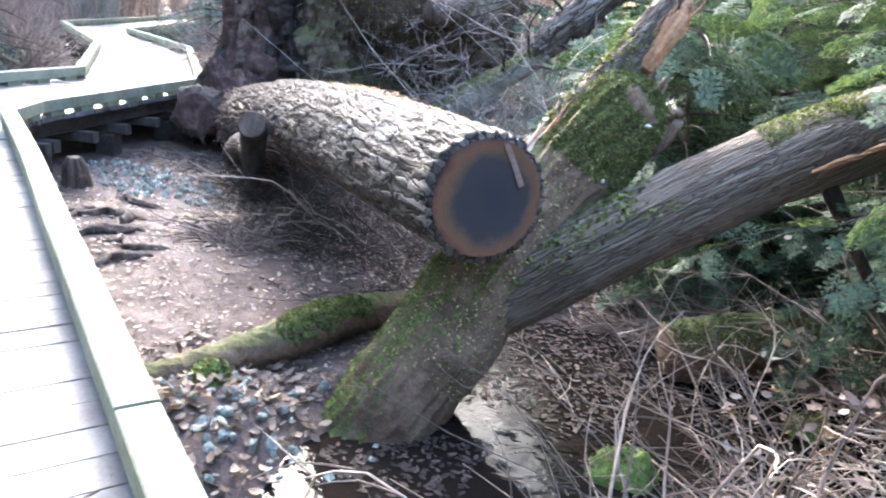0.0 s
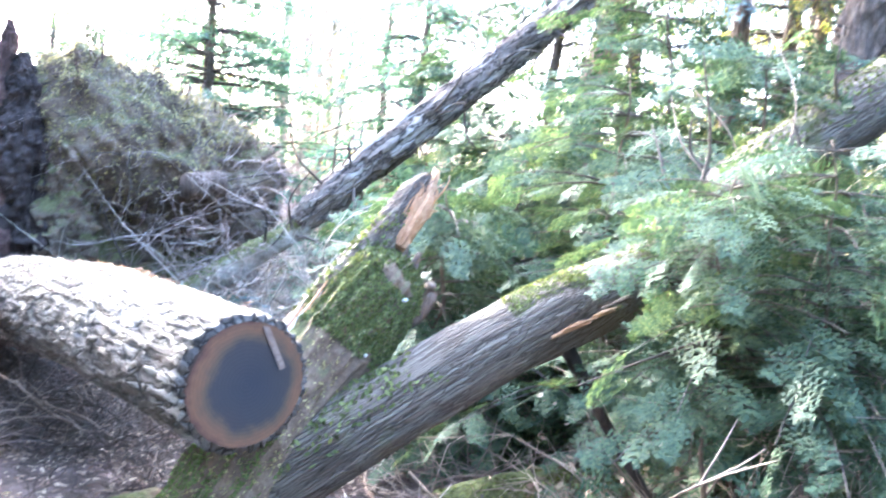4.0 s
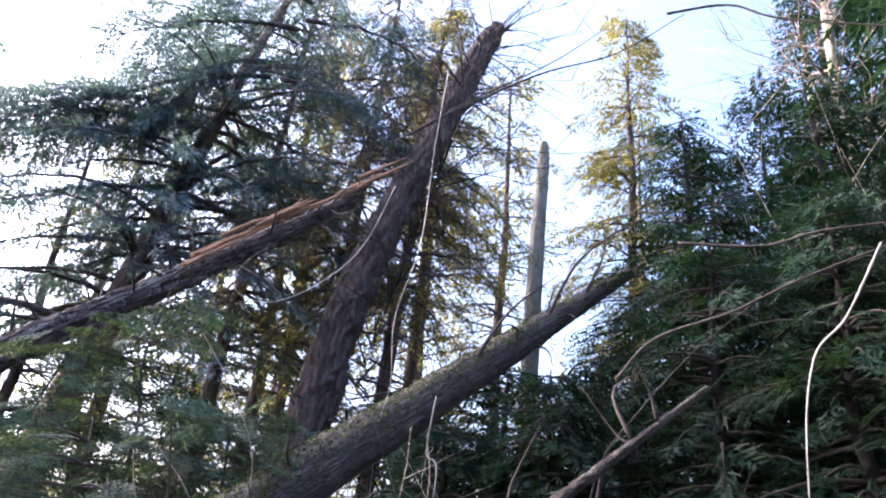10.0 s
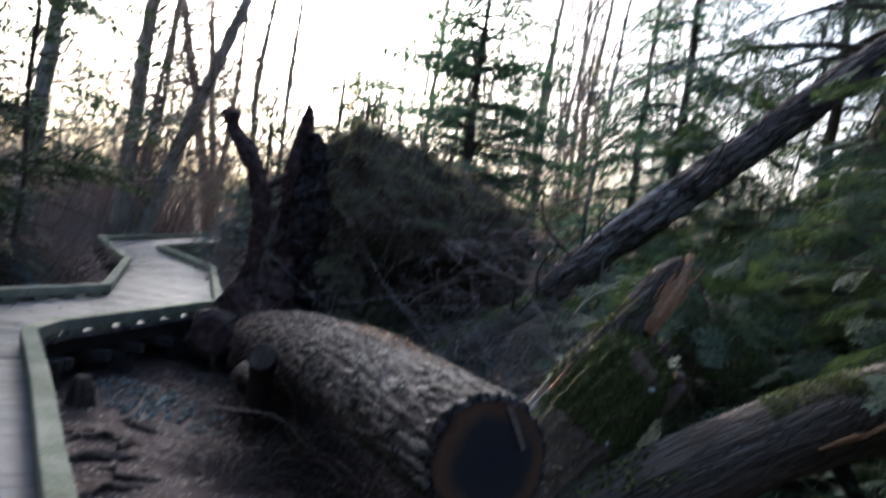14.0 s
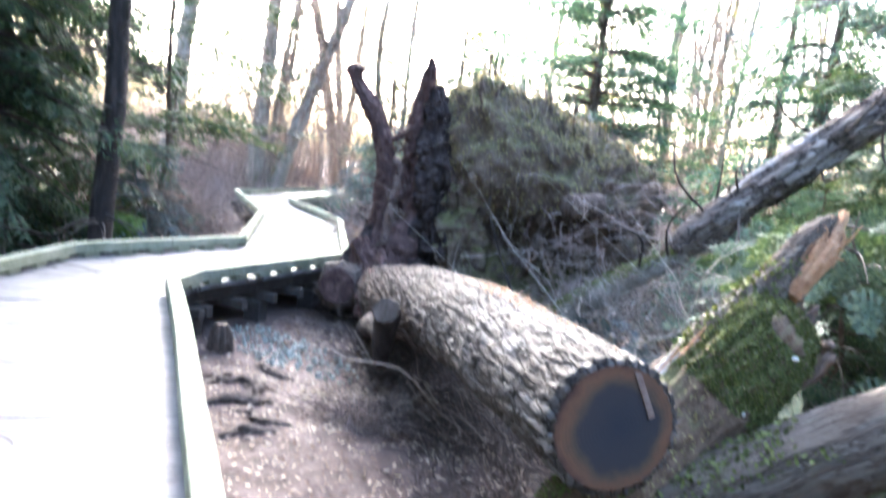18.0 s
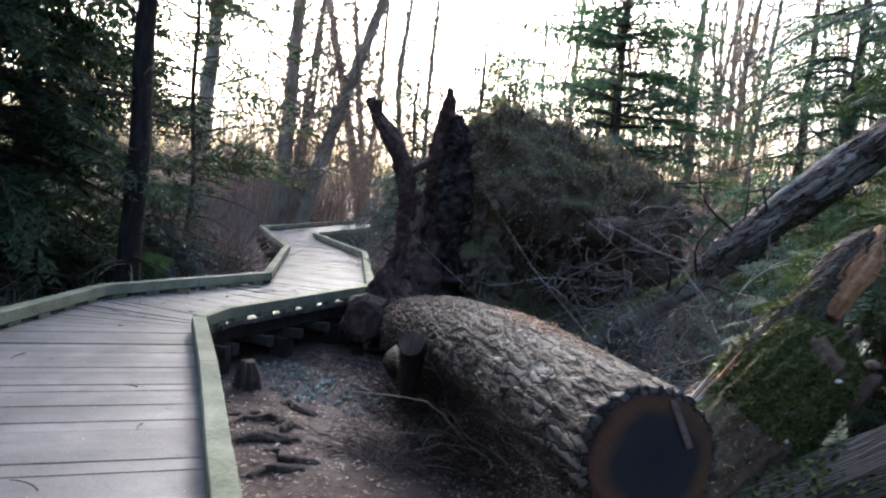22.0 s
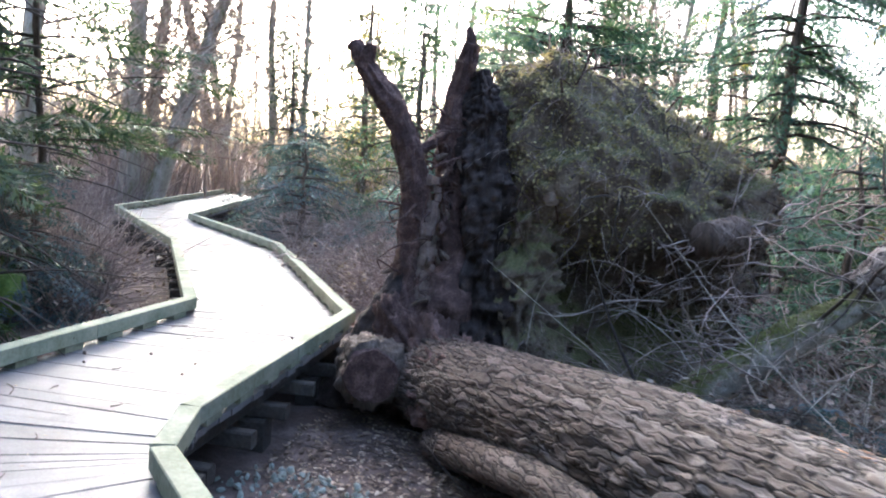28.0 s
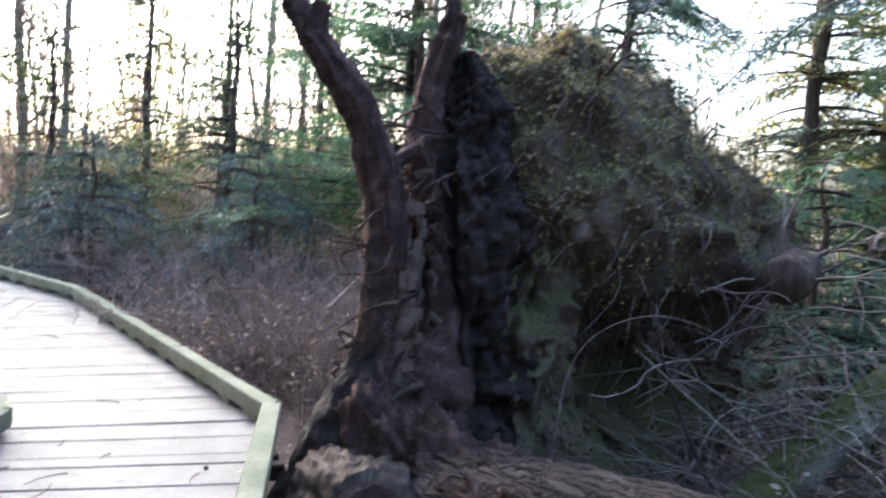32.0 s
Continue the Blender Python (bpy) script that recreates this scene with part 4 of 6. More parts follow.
for a, b, c in (((4.9, 6.7, 4.35), (5.3, 6.4, 5.3), (6.6, 6.3, 6.4)), ((5.8, 7.15, 5.05), (6.05, 7.0, 5.75), (6.05, 7.0, 6.25)), ((3.6, 6.0, 3.4), (3.9, 5.8, 4.0), (4.4, 5.7, 4.5))):
    V, T = tube([a, b, c], [0.024, 0.014, 0.004], 7, 18)
    build("dead_branch", V, T, M["twig_dark"], pole)

split = fallen("split_trunk", "long fallen trunk with split, orange-lit strips along its top", [(-2.62, 7.45, 0.86), (-2.30, 7.60, 1.20), (-1.3, 8.15, 2.28), (-0.38, 8.50, 3.22), (1.0, 8.9, 4.54), (2.4, 9.15, 5.86), (3.3, 9.25, 6.8)], [0.12, 0.19, 0.18, 0.165, 0.145, 0.12, 0.08], "split_bark", 54, 360, 0.05, 0.18, 0.03, 43, 60, wob=0.14, ridged=22)
# peeled wood along the upper side, pale to carry the sunlight there too
V, T = fibre_tube([(-2.27, 7.60, 1.40), (-1.92, 7.80, 1.78), (-1.57, 7.99, 2.15), (-1.24, 8.15, 2.46)], [0.03, 0.085, 0.085, 0.02], 40, 120, 0.02, 0.3, 22, 2, 4)
build("peeled_sunlit_flank", V, T, M["peeled"], split, "pale flank of peeled wood, sunlight put into its colour")
# orange split strips, their colour standing in for warm light on the trunk
r9 = np.random.default_rng(4)
for k in range(20):
    s = r9.uniform(0, 1)
    p = np.array((0.9, 8.75, 4.55)) * (1 - s) + np.array((3.3, 9.10, 6.85)) * s + r9.normal(0, 0.06, 3) + (0, -0.05, 0.05)
    d = np.array((2.3, 0.3, 2.25)) / 3.2
    V, T = tube([p, p + d * r9.uniform(0.3, 0.6), p + d * r9.uniform(0.7, 1.0) + r9.normal(0, 0.06, 3)], [0.028, 0.026, 0.005], 5)
    build("orange_lit_strip", V, T, M["raw_wood"], split, smooth=False)

bigt = fallen("leaning_cedar", "massive leaning broken cedar trunk with reddish bark", [(3.0, 10.75, -0.6), (3.47, 10.73, 2.99), (4.15, 10.82, 6.47), (5.9, 10.72, 11.8), (6.3, 10.70, 12.9)], [0.40, 0.34, 0.295, 0.235, 0.11], "bark_red", 90, 300, 0.09, 0.5, 0.055, 47, 60, wob=0.14, ridged=11)
rv = np.random.default_rng(48)
parts = []
for k in range(130):
    f = rv.uniform(0.12, 1.0) ** 0.8
    p = np.array((3.2 + 0.3 * f, 10.7, 0.4)) * (1 - f) + np.array((6.1, 10.7, 12.4)) * f
    d = np.array((rv.normal(0.1, 0.8), rv.normal(-0.3, 0.7), rv.uniform(-0.5, 0.7)))
    d /= np.linalg.norm(d)
    L = rv.uniform(0.5, 2.4)
    q = [p, p + d * L * 0.5 + rv.normal(0, 0.08, 3), p + d * L + rv.normal(0, 0.15, 3) - (0, 0, 0.15 * L)]
    parts.append(tube(q, [0.02, 0.012, 0.004], 4, 8, caps=False))
    for m in range(6):
        b = q[1] + (q[2] - q[1]) * rv.uniform(-0.6, 1)
        e = d * 0.5 + rv.normal(0, 0.6, 3)
        parts.append(tube([b, b + e * L * 0.16 + rv.normal(0, 0.03, 3), b + e * L * 0.32], [0.009, 0.006, 0.003], 3, 5, caps=False))
V, T = join_parts(parts)
tagged(build("twigwork", V, T, M["twig_dark"], bigt, "dead brown twigs"), kind="stuff")
fallen("leaning_pole", "slim grey dead trunk leaning over the brush", [(0.1, 4.62, -0.5), (1.5, 4.37, 0.61), (2.74, 4.14, 1.61), (4.37, 3.84, 2.92)], [0.055, 0.047, 0.038, 0.022], "lean_bark", 30, 140, 0.03, 0.12, 0.014, 51, 14, 0.45)
fallen("standing_snag", "thin mossy broken standing trunk", [(9.2, 13.5, -0.4), (9.27, 13.47, 7.15), (9.4, 13.39, 12.0), (9.43, 13.39, 12.6)], [0.24, 0.2, 0.16, 0.03], "bark_grey", 30, 120, 0.08, 0.3, 0.015, 53, 12)
fallen("mossy_log", "small moss-covered log lying on the forest floor", [(-2.15, 1.85, -0.48), (-1.95, 2.15, -0.45), (-1.80, 2.60, -0.42), (-1.72, 3.00, -0.40), (-1.62, 3.55, -0.46)], [0.06, 0.085, 0.09, 0.105, 0.07], "mossy_bark", 30, 120, 0.03, 0.06, 0.012, 57, 0, 0.35, "log", moss=2600, cover=0.6)
fallen("pool_log", "rotting moss-covered log lying behind the pool", [(-0.2, 4.0, -0.48), (0.3, 4.4, -0.42), (0.9, 4.85, -0.36), (1.5, 5.3, -0.30)], [0.15, 0.17, 0.17, 0.18], "mossy_bark", 40, 120, 0.04, 0.1, 0.02, 58, 4, 0.35, "log", moss=2600, cover=0.55)
fallen("cut_log", "sawn log resting in the brush beside the root mound", [(-3.68, 7.05, 1.13), (-3.6, 7.2, 1.15), (-3.5, 7.42, 1.18)], [0.13, 0.135, 0.14], "bark_red", 40, 80, 0.05, 0.12, 0.015, 59, 2, 0.06, "log")
fallen("low_log", "greyish mossy log lying in the brush near the fallen log", [(-3.95, 6.85, -0.42), (-3.6, 7.0, -0.05), (-3.0, 7.28, 0.48), (-2.5, 7.5, 0.85)], [0.16, 0.155, 0.14, 0.10], "bark_grey", 36, 100, 0.04, 0.1, 0.015, 61, 9, 0.25, "log", moss=900)
fallen("mossy_fallen_tree", "moss-covered trunk lying under the dark conifers", [(-12.6, 4.0, -0.2), (-11.0, 4.9, -0.05), (-9.9, 5.6, -0.15)], [0.24, 0.24, 0.22], "moss", 30, 60, 0.08, 0.1, 0.03, 67, 2, 0.15, "log")

# ---- the upturned root mound ----
nu, nv = 210, 120
th, ph = np.meshgrid(np.linspace(0, 2 * np.pi, nu, endpoint=False), np.linspace(-0.5 * np.pi, 0.5 * np.pi, nv), indexing="ij")
ea, eb = np.array((0.735, 0.678, 0)), np.array((-0.678, 0.735, 0))
cs, sn = np.sign(np.cos(th)) * np.abs(np.cos(th)) ** 0.75, np.sign(np.sin(th)) * np.abs(np.sin(th)) ** 0.9
sp = np.sign(np.sin(ph)) * np.abs(np.sin(ph)) ** 0.85
cp = np.where(sp > 0, np.abs(np.cos(ph)) ** 0.75, np.abs(np.cos(ph)) ** 0.32)
MC = np.array((-4.48, 8.0, 1.25))
X = MC + (1.24 * cs * cp)[..., None] * ea + (0.80 * sn * cp)[..., None] * eb
X[..., 2] += np.where(sp > 0, sp * (1.10 - 0.36 * cs * cp), sp * (1.75 - 0.25 * cs * cp))
X = X - ea * (0.42 * np.clip(sp, 0, 1) ** 1.5)[..., None]
dirn = X - MC
dirn /= np.linalg.norm(dirn, axis=-1)[..., None]
X = X + dirn * (0.62 * (fbm(X, 1.3, 4) - 0.5) + 0.50 * (fbm(X, 4.5, 4) - 0.5) + 0.16 * (fbm(X, 13, 3) - 0.5))[..., None]
facing = np.clip(-((X - MC) @ eb) / 0.45, 0, 1)
for hx, hy, hz, hr, hh, hd in ((-4.72, 7.35, 0.60, 0.34, 0.36, 0.75), (-3.95, 7.9, 0.40, 0.62, 0.50, 0.95), (-4.3, 7.6, 0.2, 0.5, 0.35, 0.5)):
    q = np.exp(-(((X[..., 0] - hx) * ea[0] + (X[..., 1] - hy) * ea[1]) / hr) ** 2 - ((X[..., 2] - hz) / hh) ** 2)
    X = X + eb * (hd * q * facing)[..., None]
mound = thing("root_mound", (0, 0, 0), "upturned root mound of soil, moss and hanging roots", "root mound")
build("soil", X.transpose(1, 0, 2).reshape(-1, 3), grid_tris(nv, nu, True), M["soil_root"], mound)
V, T = tube([(-4.90, 6.93, 1.44), (-4.85, 6.87, 1.37), (-4.82, 6.84, 1.29)], [0.05, 0.075, 0.05], 16, 12, 0.3, 9)
build("sawn_root_end", V, T, M["twig"], mound, "pale round sawn root end")
rm = np.random.default_rng(12)
flat = X.reshape(-1, 3)
front = flat[(flat @ eb < MC @ eb + 0.1) & (flat[:, 2] > -0.3)]
for k in range(170):
    p = front[rm.integers(len(front))]
    q = p - eb * rm.uniform(0.02, 0.07) + rm.normal(0, 0.08, 3)
    w = q + rm.normal(0, 0.08, 3) + (0, 0, -rm.uniform(0.05, 0.25))
    z = w + rm.normal(0, 0.15, 3) + (0, 0, -rm.uniform(0.0, 0.25))
    V, T = tube([p, q, w, z], [rm.uniform(0.004, 0.012), 0.007, 0.005, 0.002], 5, 16)
    build("hanging_root", V, T, M["twig_dark"] if k % 3 else M["root"], mound)

# litter, moss tufts and fibres clinging to the mound
ctr = MC
fz = np.random.default_rng(14)
pick = flat[fz.integers(0, len(flat), 52000)] + fz.normal(0, 0.014, (52000, 3))
pick = pick[pick[:, 2] > -0.3]
nrm = pick - ctr
nrm /= np.linalg.norm(nrm, axis=1)[:, None]
high = pick[:, 2] + 2.2 * (fbm(pick, 1.5, 3) - 0.5) - 0.85 * (pick - ctr) @ ea > 1.05
for nm, mt, sel, sz, lb in (("clinging_litter", "litter_dark", ~high, 0.017, "dead leaves clinging to the mound"), ("moss_coat", "moss_leaf", high, 0.015, "olive moss tufts")):
    q, m = pick[sel], nrm[sel]
    hd = np.cross(m, fz.normal(0, 1, m.shape)) + m * fz.uniform(-0.1, 0.7, (len(m), 1))
    V, T = placed(LEAF_V, LEAF_T, basis(hd, m + fz.normal(0, 0.5, m.shape)), sz * fz.uniform(0.4, 1.4, len(q)), q + m * 0.012)
    tagged(build(nm, V, T, M[mt], mound, lb, smooth=False), kind="stuff")
q = pick[fz.integers(0, len(pick), 2600)]
m = (q - ctr) / np.linalg.norm(q - ctr, axis=1)[:, None]
L = fz.uniform(0.08, 0.34, len(q))
s = np.linspace(0, 1, 5)
F = q[:, None] + (m + fz.normal(0, 0.7, m.shape))[:, None] * (L[:, None] * s)[..., None] + np.cumsum(fz.normal(0, 0.12, (len(q), 5, 3)), 1) * (L[:, None] * s)[..., None]
F[..., 2] -= (L[:, None] * s**2) * 0.7
o = np.array([(1, 0, 0), (-0.5, 0.87, 0), (-0.5, -0.87, 0.3)])
V = F[:, :, None] + o * (0.0035 * (1.1 - s))[None, :, None, None]
T = grid_tris(5, 3, True)
tagged(build("root_fibre_mat", V.reshape(-1, 3), (T[None] + (np.arange(len(q)) * 15)[:, None, None]).reshape(-1, 3), M["twig_red"], mound, "fine hanging root fibres"), kind="stuff")

# ---- foliage tools ----


def frond(pairs=9, leaves=4, width=0.42, leaf=0.085, seed=0):
    """A flat conifer spray along +x, one long: side twigs of narrow needles blades."""
    r = np.random.default_rng(seed)
    V, T = [], []
    for i in range(pairs):
        s = 0.08 + 0.9 * i / pairs
        L = width * (1 - 0.85 * s) * r.uniform(0.75, 1.1) + 0.05
        for sg in (-1, 1):
            a = math.radians(r.uniform(42, 60)) * sg
            base = np.array((s + r.uniform(-0.02, 0.02), 0, -0.10 * s * s))
            d = np.array((math.cos(a), math.sin(a), r.uniform(-0.25, 0.02)))
            for j in range(leaves):
                u = (j + 0.4) / leaves
                p = base + d * L * u + (0, 0, -0.10 * L * u * u)
                for s2 in (-1, 1):
                    b = a + s2 * math.radians(r.uniform(35, 60))
                    e = np.array((math.cos(b), math.sin(b), r.uniform(-0.3, 0.1))) * leaf * r.uniform(0.7, 1.2) * (1.15 - 0.6 * u)
                    n = np.array((-math.sin(b), math.cos(b), 0)) * leaf * 0.2
                    k = len(V)
                    V += [p - n * 1.3, p + n * 1.3, p + e * 1.15]
                    T += [(k, k + 1, k + 2)]
    return np.array(V), np.array(T)


def coarse_frond(pairs=7, width=0.5, seed=0):
    """A plainer spray for trees farther off: each side twig a ragged pair of blades."""
    r = np.random.default_rng(seed)
    V, T = [], []
    for i in range(pairs):
        s = 0.05 + 0.92 * i / pairs
        L = width * (1 - 0.8 * s) * r.uniform(0.65, 1.15) + 0.06
        for sg in (-1, 1):
            a = math.radians(r.uniform(35, 62)) * sg
            b = np.array((s, 0, -0.12 * s * s))
            d = np.array((math.cos(a), math.sin(a), r.uniform(-0.35, 0.05)))
            n = np.array((-d[1], d[0], r.uniform(-0.4, 0.4)))
            k = len(V)
            m = b + d * L * r.uniform(0.35, 0.5)
            V += [b, m + n * 0.026, b + d * L, m - n * 0.026]
            T += [(k, k + 1, k + 2), (k, k + 2, k + 3)]
            for u, s2 in ((0.3, 1), (0.52, -1)):
                p = b + d * L * u
                q = p + (d * 0.55 + n * s2 * 0.75) * L * r.uniform(0.28, 0.45)
                k = len(V)
                V += [p - d * 0.025, p + d * 0.03, q]
                T += [(k, k + 1, k + 2)]
    return np.array(V), np.array(T)


FINE = [frond(8, 4, seed=k) for k in range(3)]
LIGHT = [frond(7, 3, 0.42, 0.115, k) for k in range(3)]
COARSE = [coarse_frond(6, 0.52, k) for k in range(3)]
FAR = [coarse_frond(4, 0.58, k) for k in range(3)]


def sprays(starts, heads, sizes, kinds, r, droop=0.0):
    """Many sprays joined: starts, headings and sizes, drawn by turns from a few patterns."""
    out = []
    n = len(starts)
    pick = r.integers(0, len(kinds), n)
    up = np.tile((0.0, 0, 1), (n, 1)) + r.normal(0, 0.55, (n, 3))
    R = basis(heads, up)
    for k, (V, T) in enumerate(kinds):
        m = pick == k
        if m.any():
            out.append(placed(V, T, R[m], sizes[m], starts[m]))
    return join_parts(out)


def conifer(name, label, base, height, radius, crown_from=0.15, whorls=30, per=5, spray=0.7, leaf="fir", bark="bark", trunk_r=0.16, kinds=None, lean=(0, 0), droop=0.35, seed=1, gaps=0.25, bare=14, taper=0.85, group="", category="conifer", dense=3.4):
    """A conifer: tapered trunk, limbs in loose whorls, sprays along each limb."""
    r = np.random.default_rng(seed)
    kinds = kinds or COARSE
    e = thing(name, base, label, category, group)
    zs = np.linspace(0, height, 12)
    top = np.stack([lean[0] * (zs / height) ** 1.2 * height + r.normal(0, 0.03, 12), lean[1] * (zs / height) ** 1.2 * height + r.normal(0, 0.03, 12), zs - 0.15], -1)
    V, T = tube(top, trunk_r * (1 - 0.97 * zs / height) ** 0.9 + 0.003, 12, 36, 0.15, 4)
    build("trunk", V, T, M[bark], e)
    st, hd, sz, limbs = [], [], [], []
    for w in range(whorls):
        s = crown_from + (1 - crown_from) * (w + r.uniform(-0.4, 0.4)) / whorls
        s = min(max(s, 0.03), 0.985)
        L0 = radius * (1 - ((s - crown_from) / (1 - crown_from))) ** taper + 0.25
        p0 = np.array([np.interp(s * height, zs, top[:, k]) for k in range(3)])
        for k in range(per):
            if r.random() < gaps:
                continue
            a = r.uniform(0, 2 * np.pi)
            L = L0 * r.uniform(0.6, 1.15)
            d = np.array((math.cos(a), math.sin(a), 0))
            lift = r.uniform(0.0, 0.3)
            pts = np.stack([p0 + d * L * u + np.array((0, 0, L * (lift * u - droop * u * u))) for u in np.linspace(0, 1, 6)])
            limbs.append(tube(pts, [min(0.012 + 0.012 * L, 0.3 * trunk_r), 0.0025], 4, 6, caps=False))
            m = max(3, int(L / spray * dense))
            u = np.linspace(0.18, 1, m)
            q = np.stack([np.interp(u, np.linspace(0, 1, 6), pts[:, c]) for c in range(3)], -1)
            tan = np.gradient(pts, axis=0)
            tq = np.stack([np.interp(u, np.linspace(0, 1, 6), tan[:, c]) for c in range(3)], -1)
            tq /= np.linalg.norm(tq, axis=1)[:, None]
            sgn = np.where(np.arange(m) % 2 == 0, 1, -1)[:, None]
            side = np.cross(tq, (0, 0, 1)) * sgn * r.uniform(0.3, 1.1, (m, 1))
            side[-1] *= 0.1
            st.append(q), hd.append(tq + side + np.array((0, 0, -1)) * r.uniform(0.0, 0.45, (m, 1)) * (0.4 + droop))
            sz.append(spray * r.uniform(0.55, 1.1, m) * (1.1 - 0.4 * u))
    for k in range(bare):
        s = r.uniform(0.04, max(crown_from + 0.15, 0.1))
        a, L = r.uniform(0, 2 * np.pi), r.uniform(0.4, 1.6)
        p0 = np.array([np.interp(s * height, zs, top[:, c]) for c in range(3)])
        d = np.array((math.cos(a), math.sin(a), r.uniform(-0.2, 0.1)))
        limbs.append(tube([p0, p0 + d * L * 0.5, p0 + d * L + (0, 0, -0.15)], [0.014, 0.009, 0.003], 4, 6, caps=False))
    if limbs:
        V, T = join_parts(limbs)
        tagged(build("branchwork", V, T, M["twig_dark"], e), kind="stuff")
    if st:
        V, T = sprays(np.concatenate(st), np.concatenate(hd), np.concatenate(sz), kinds, r)
        build("crown", V, T, M[leaf], e, smooth=False)
    return e


def big_bough(tree, p0, p1, width, leaf, seed, spray=0.52, sag=0.10, every=0.15):
    """One long drooping bough of a tree, from p0 out to p1: a limb with side limbs, hung with flat sprays."""
    r = np.random.default_rng(seed)
    o = np.array(tree.location)
    a, b = np.array(p0, float) - o, np.array(p1, float) - o
    L = np.linalg.norm(b - a)
    u = np.linspace(0, 1, 12)[:, None]
    P = a + (b - a) * u + np.array((0, 0, sag * L)) * 4 * u * (1 - u) + np.cumsum(r.normal(0, 0.03, (12, 3)), 0)
    limb = build("limb", *tube(P, [0.055, 0.03, 0.008], 6, 30, 0.2, 6), M["twig_dark"], tree, "dark drooping limb")
    st, hd, sz, twigs = [], [], [], []
    ahead = (b - a) / L
    flat = np.cross(ahead, (0, 0, 1))
    for k in range(int(L / every)):
        f = 0.12 + 0.88 * (k + r.uniform(0, 1)) * every / L
        c = np.array([np.interp(f, u[:, 0], P[:, i]) for i in range(3)])
        w = width * (0.35 + 0.65 * math.sin(math.pi * min(f * 0.8 + 0.12, 1))) * r.uniform(0.5, 1.15)
        d = ahead * r.uniform(0.3, 0.8) + flat * (1 if k % 2 else -1) * r.uniform(0.5, 1.0) + np.array((0, 0, r.uniform(-0.35, 0.15)))
        d /= np.linalg.norm(d)
        v = np.linspace(0, 1, 6)[:, None]
        Q = c + d * w * v - np.array((0, 0, 0.30 * w)) * v**2
        twigs.append(tube(Q, [0.012, 0.003], 4, 6, caps=False))
        m = max(4, int(w / spray * 4.6))
        g = np.linspace(0.05, 1, m)
        q = np.stack([np.interp(g, v[:, 0], Q[:, i]) for i in range(3)], -1)
        sg = np.where(np.arange(m) % 2 == 0, 1, -1)[:, None]
        st.append(q), hd.append(d + np.cross(d, (0, 0, 1)) * sg * r.uniform(0.3, 1.1, (m, 1)) + np.array((0, 0, -1)) * r.uniform(0.0, 0.5, (m, 1)))
        sz.append(spray * r.uniform(0.6, 1.15, m))
    V, T = join_parts(twigs)
    tagged(build("limb_branchwork", V, T, M["twig_dark"], limb), kind="stuff")
    V, T = sprays(np.concatenate(st), np.concatenate(hd), np.concatenate(sz), COARSE, r)
    build("foliage", V, T, M[leaf], limb, smooth=False)


def gz(x, y):
    return float(ground_z(x, y))


# understorey hemlocks in front of the leaning trunks
HEM = [(0.55, 5.3, 2.9, 1.3, 71, 0.04), (1.5, 5.7, 3.3, 1.5, 72, 0.04), (-0.6, 5.5, 2.1, 1.0, 73, 0.04), (2.7, 6.3, 2.7, 1.3, 74, 0.04), (3.1, 4.9, 2.2, 1.2, 75, 0.04), (0.9, 6.8, 4.4, 1.6, 76, 0.04), (-1.1, 6.7, 2.0, 1.0, 77, 0.04), (4.2, 5.2, 2.4, 1.3, 78, 0.04), (1.7, 4.7, 1.9, 0.9, 79, 0.3), (2.0, 7.6, 3.7, 1.3, 80, 0.04), (-1.5, 10.7, 5.4, 1.7, 128, 0.04), (0.6, 8.6, 4.4, 1.6, 126, 0.04), (1.1, 9.4, 3.6, 1.4, 127, 0.04), (-0.3, 7.5, 2.7, 1.4, 129, 0.04), (-0.8, 8.9, 3.2, 1.5, 130, 0.04),
       (0.98, 3.62, 2.3, 0.5, 121, 0.56), (1.42, 3.6, 2.35, 0.6, 123, 0.52), (2.35, 4.25, 2.3, 0.7, 122, 0.45)]
for x, y, h, w, s, c in HEM:
    near_one = y < 5.4
    conifer("hemlock_sapling", "feathery green hemlock sapling with flat sprays", (x, y, gz(x, y)), h, w, c, 18 if c < 0.1 else 14, 6, 0.42 if near_one else 0.55, "hemlock", "bark", 0.03 if c < 0.1 else 0.014, FINE if near_one else LIGHT, droop=0.28, dense=2.8, seed=s, gaps=0.2, bare=3, taper=0.6, group="hemlock saplings", category="sapling")
for x, y, h, s in ((-3.2, 5.85, 0.45, 131), (-2.2, 5.75, 0.5, 132), (-1.5, 5.3, 0.55, 133), (-4.35, 6.35, 0.45, 134), (-2.9, 6.5, 0.9, 135), (-1.9, 6.4, 0.8, 136)):
    conifer("hemlock_seedling", "low teal hemlock seedling in the brush", (x, y, gz(x, y)), h, 0.45, 0.1, 6, 4, 0.35, "blue", "bark", 0.012, LIGHT, droop=0.25, dense=2.6, seed=s, gaps=0.2, bare=0, taper=0.5, group="hemlock seedlings", category="sapling")

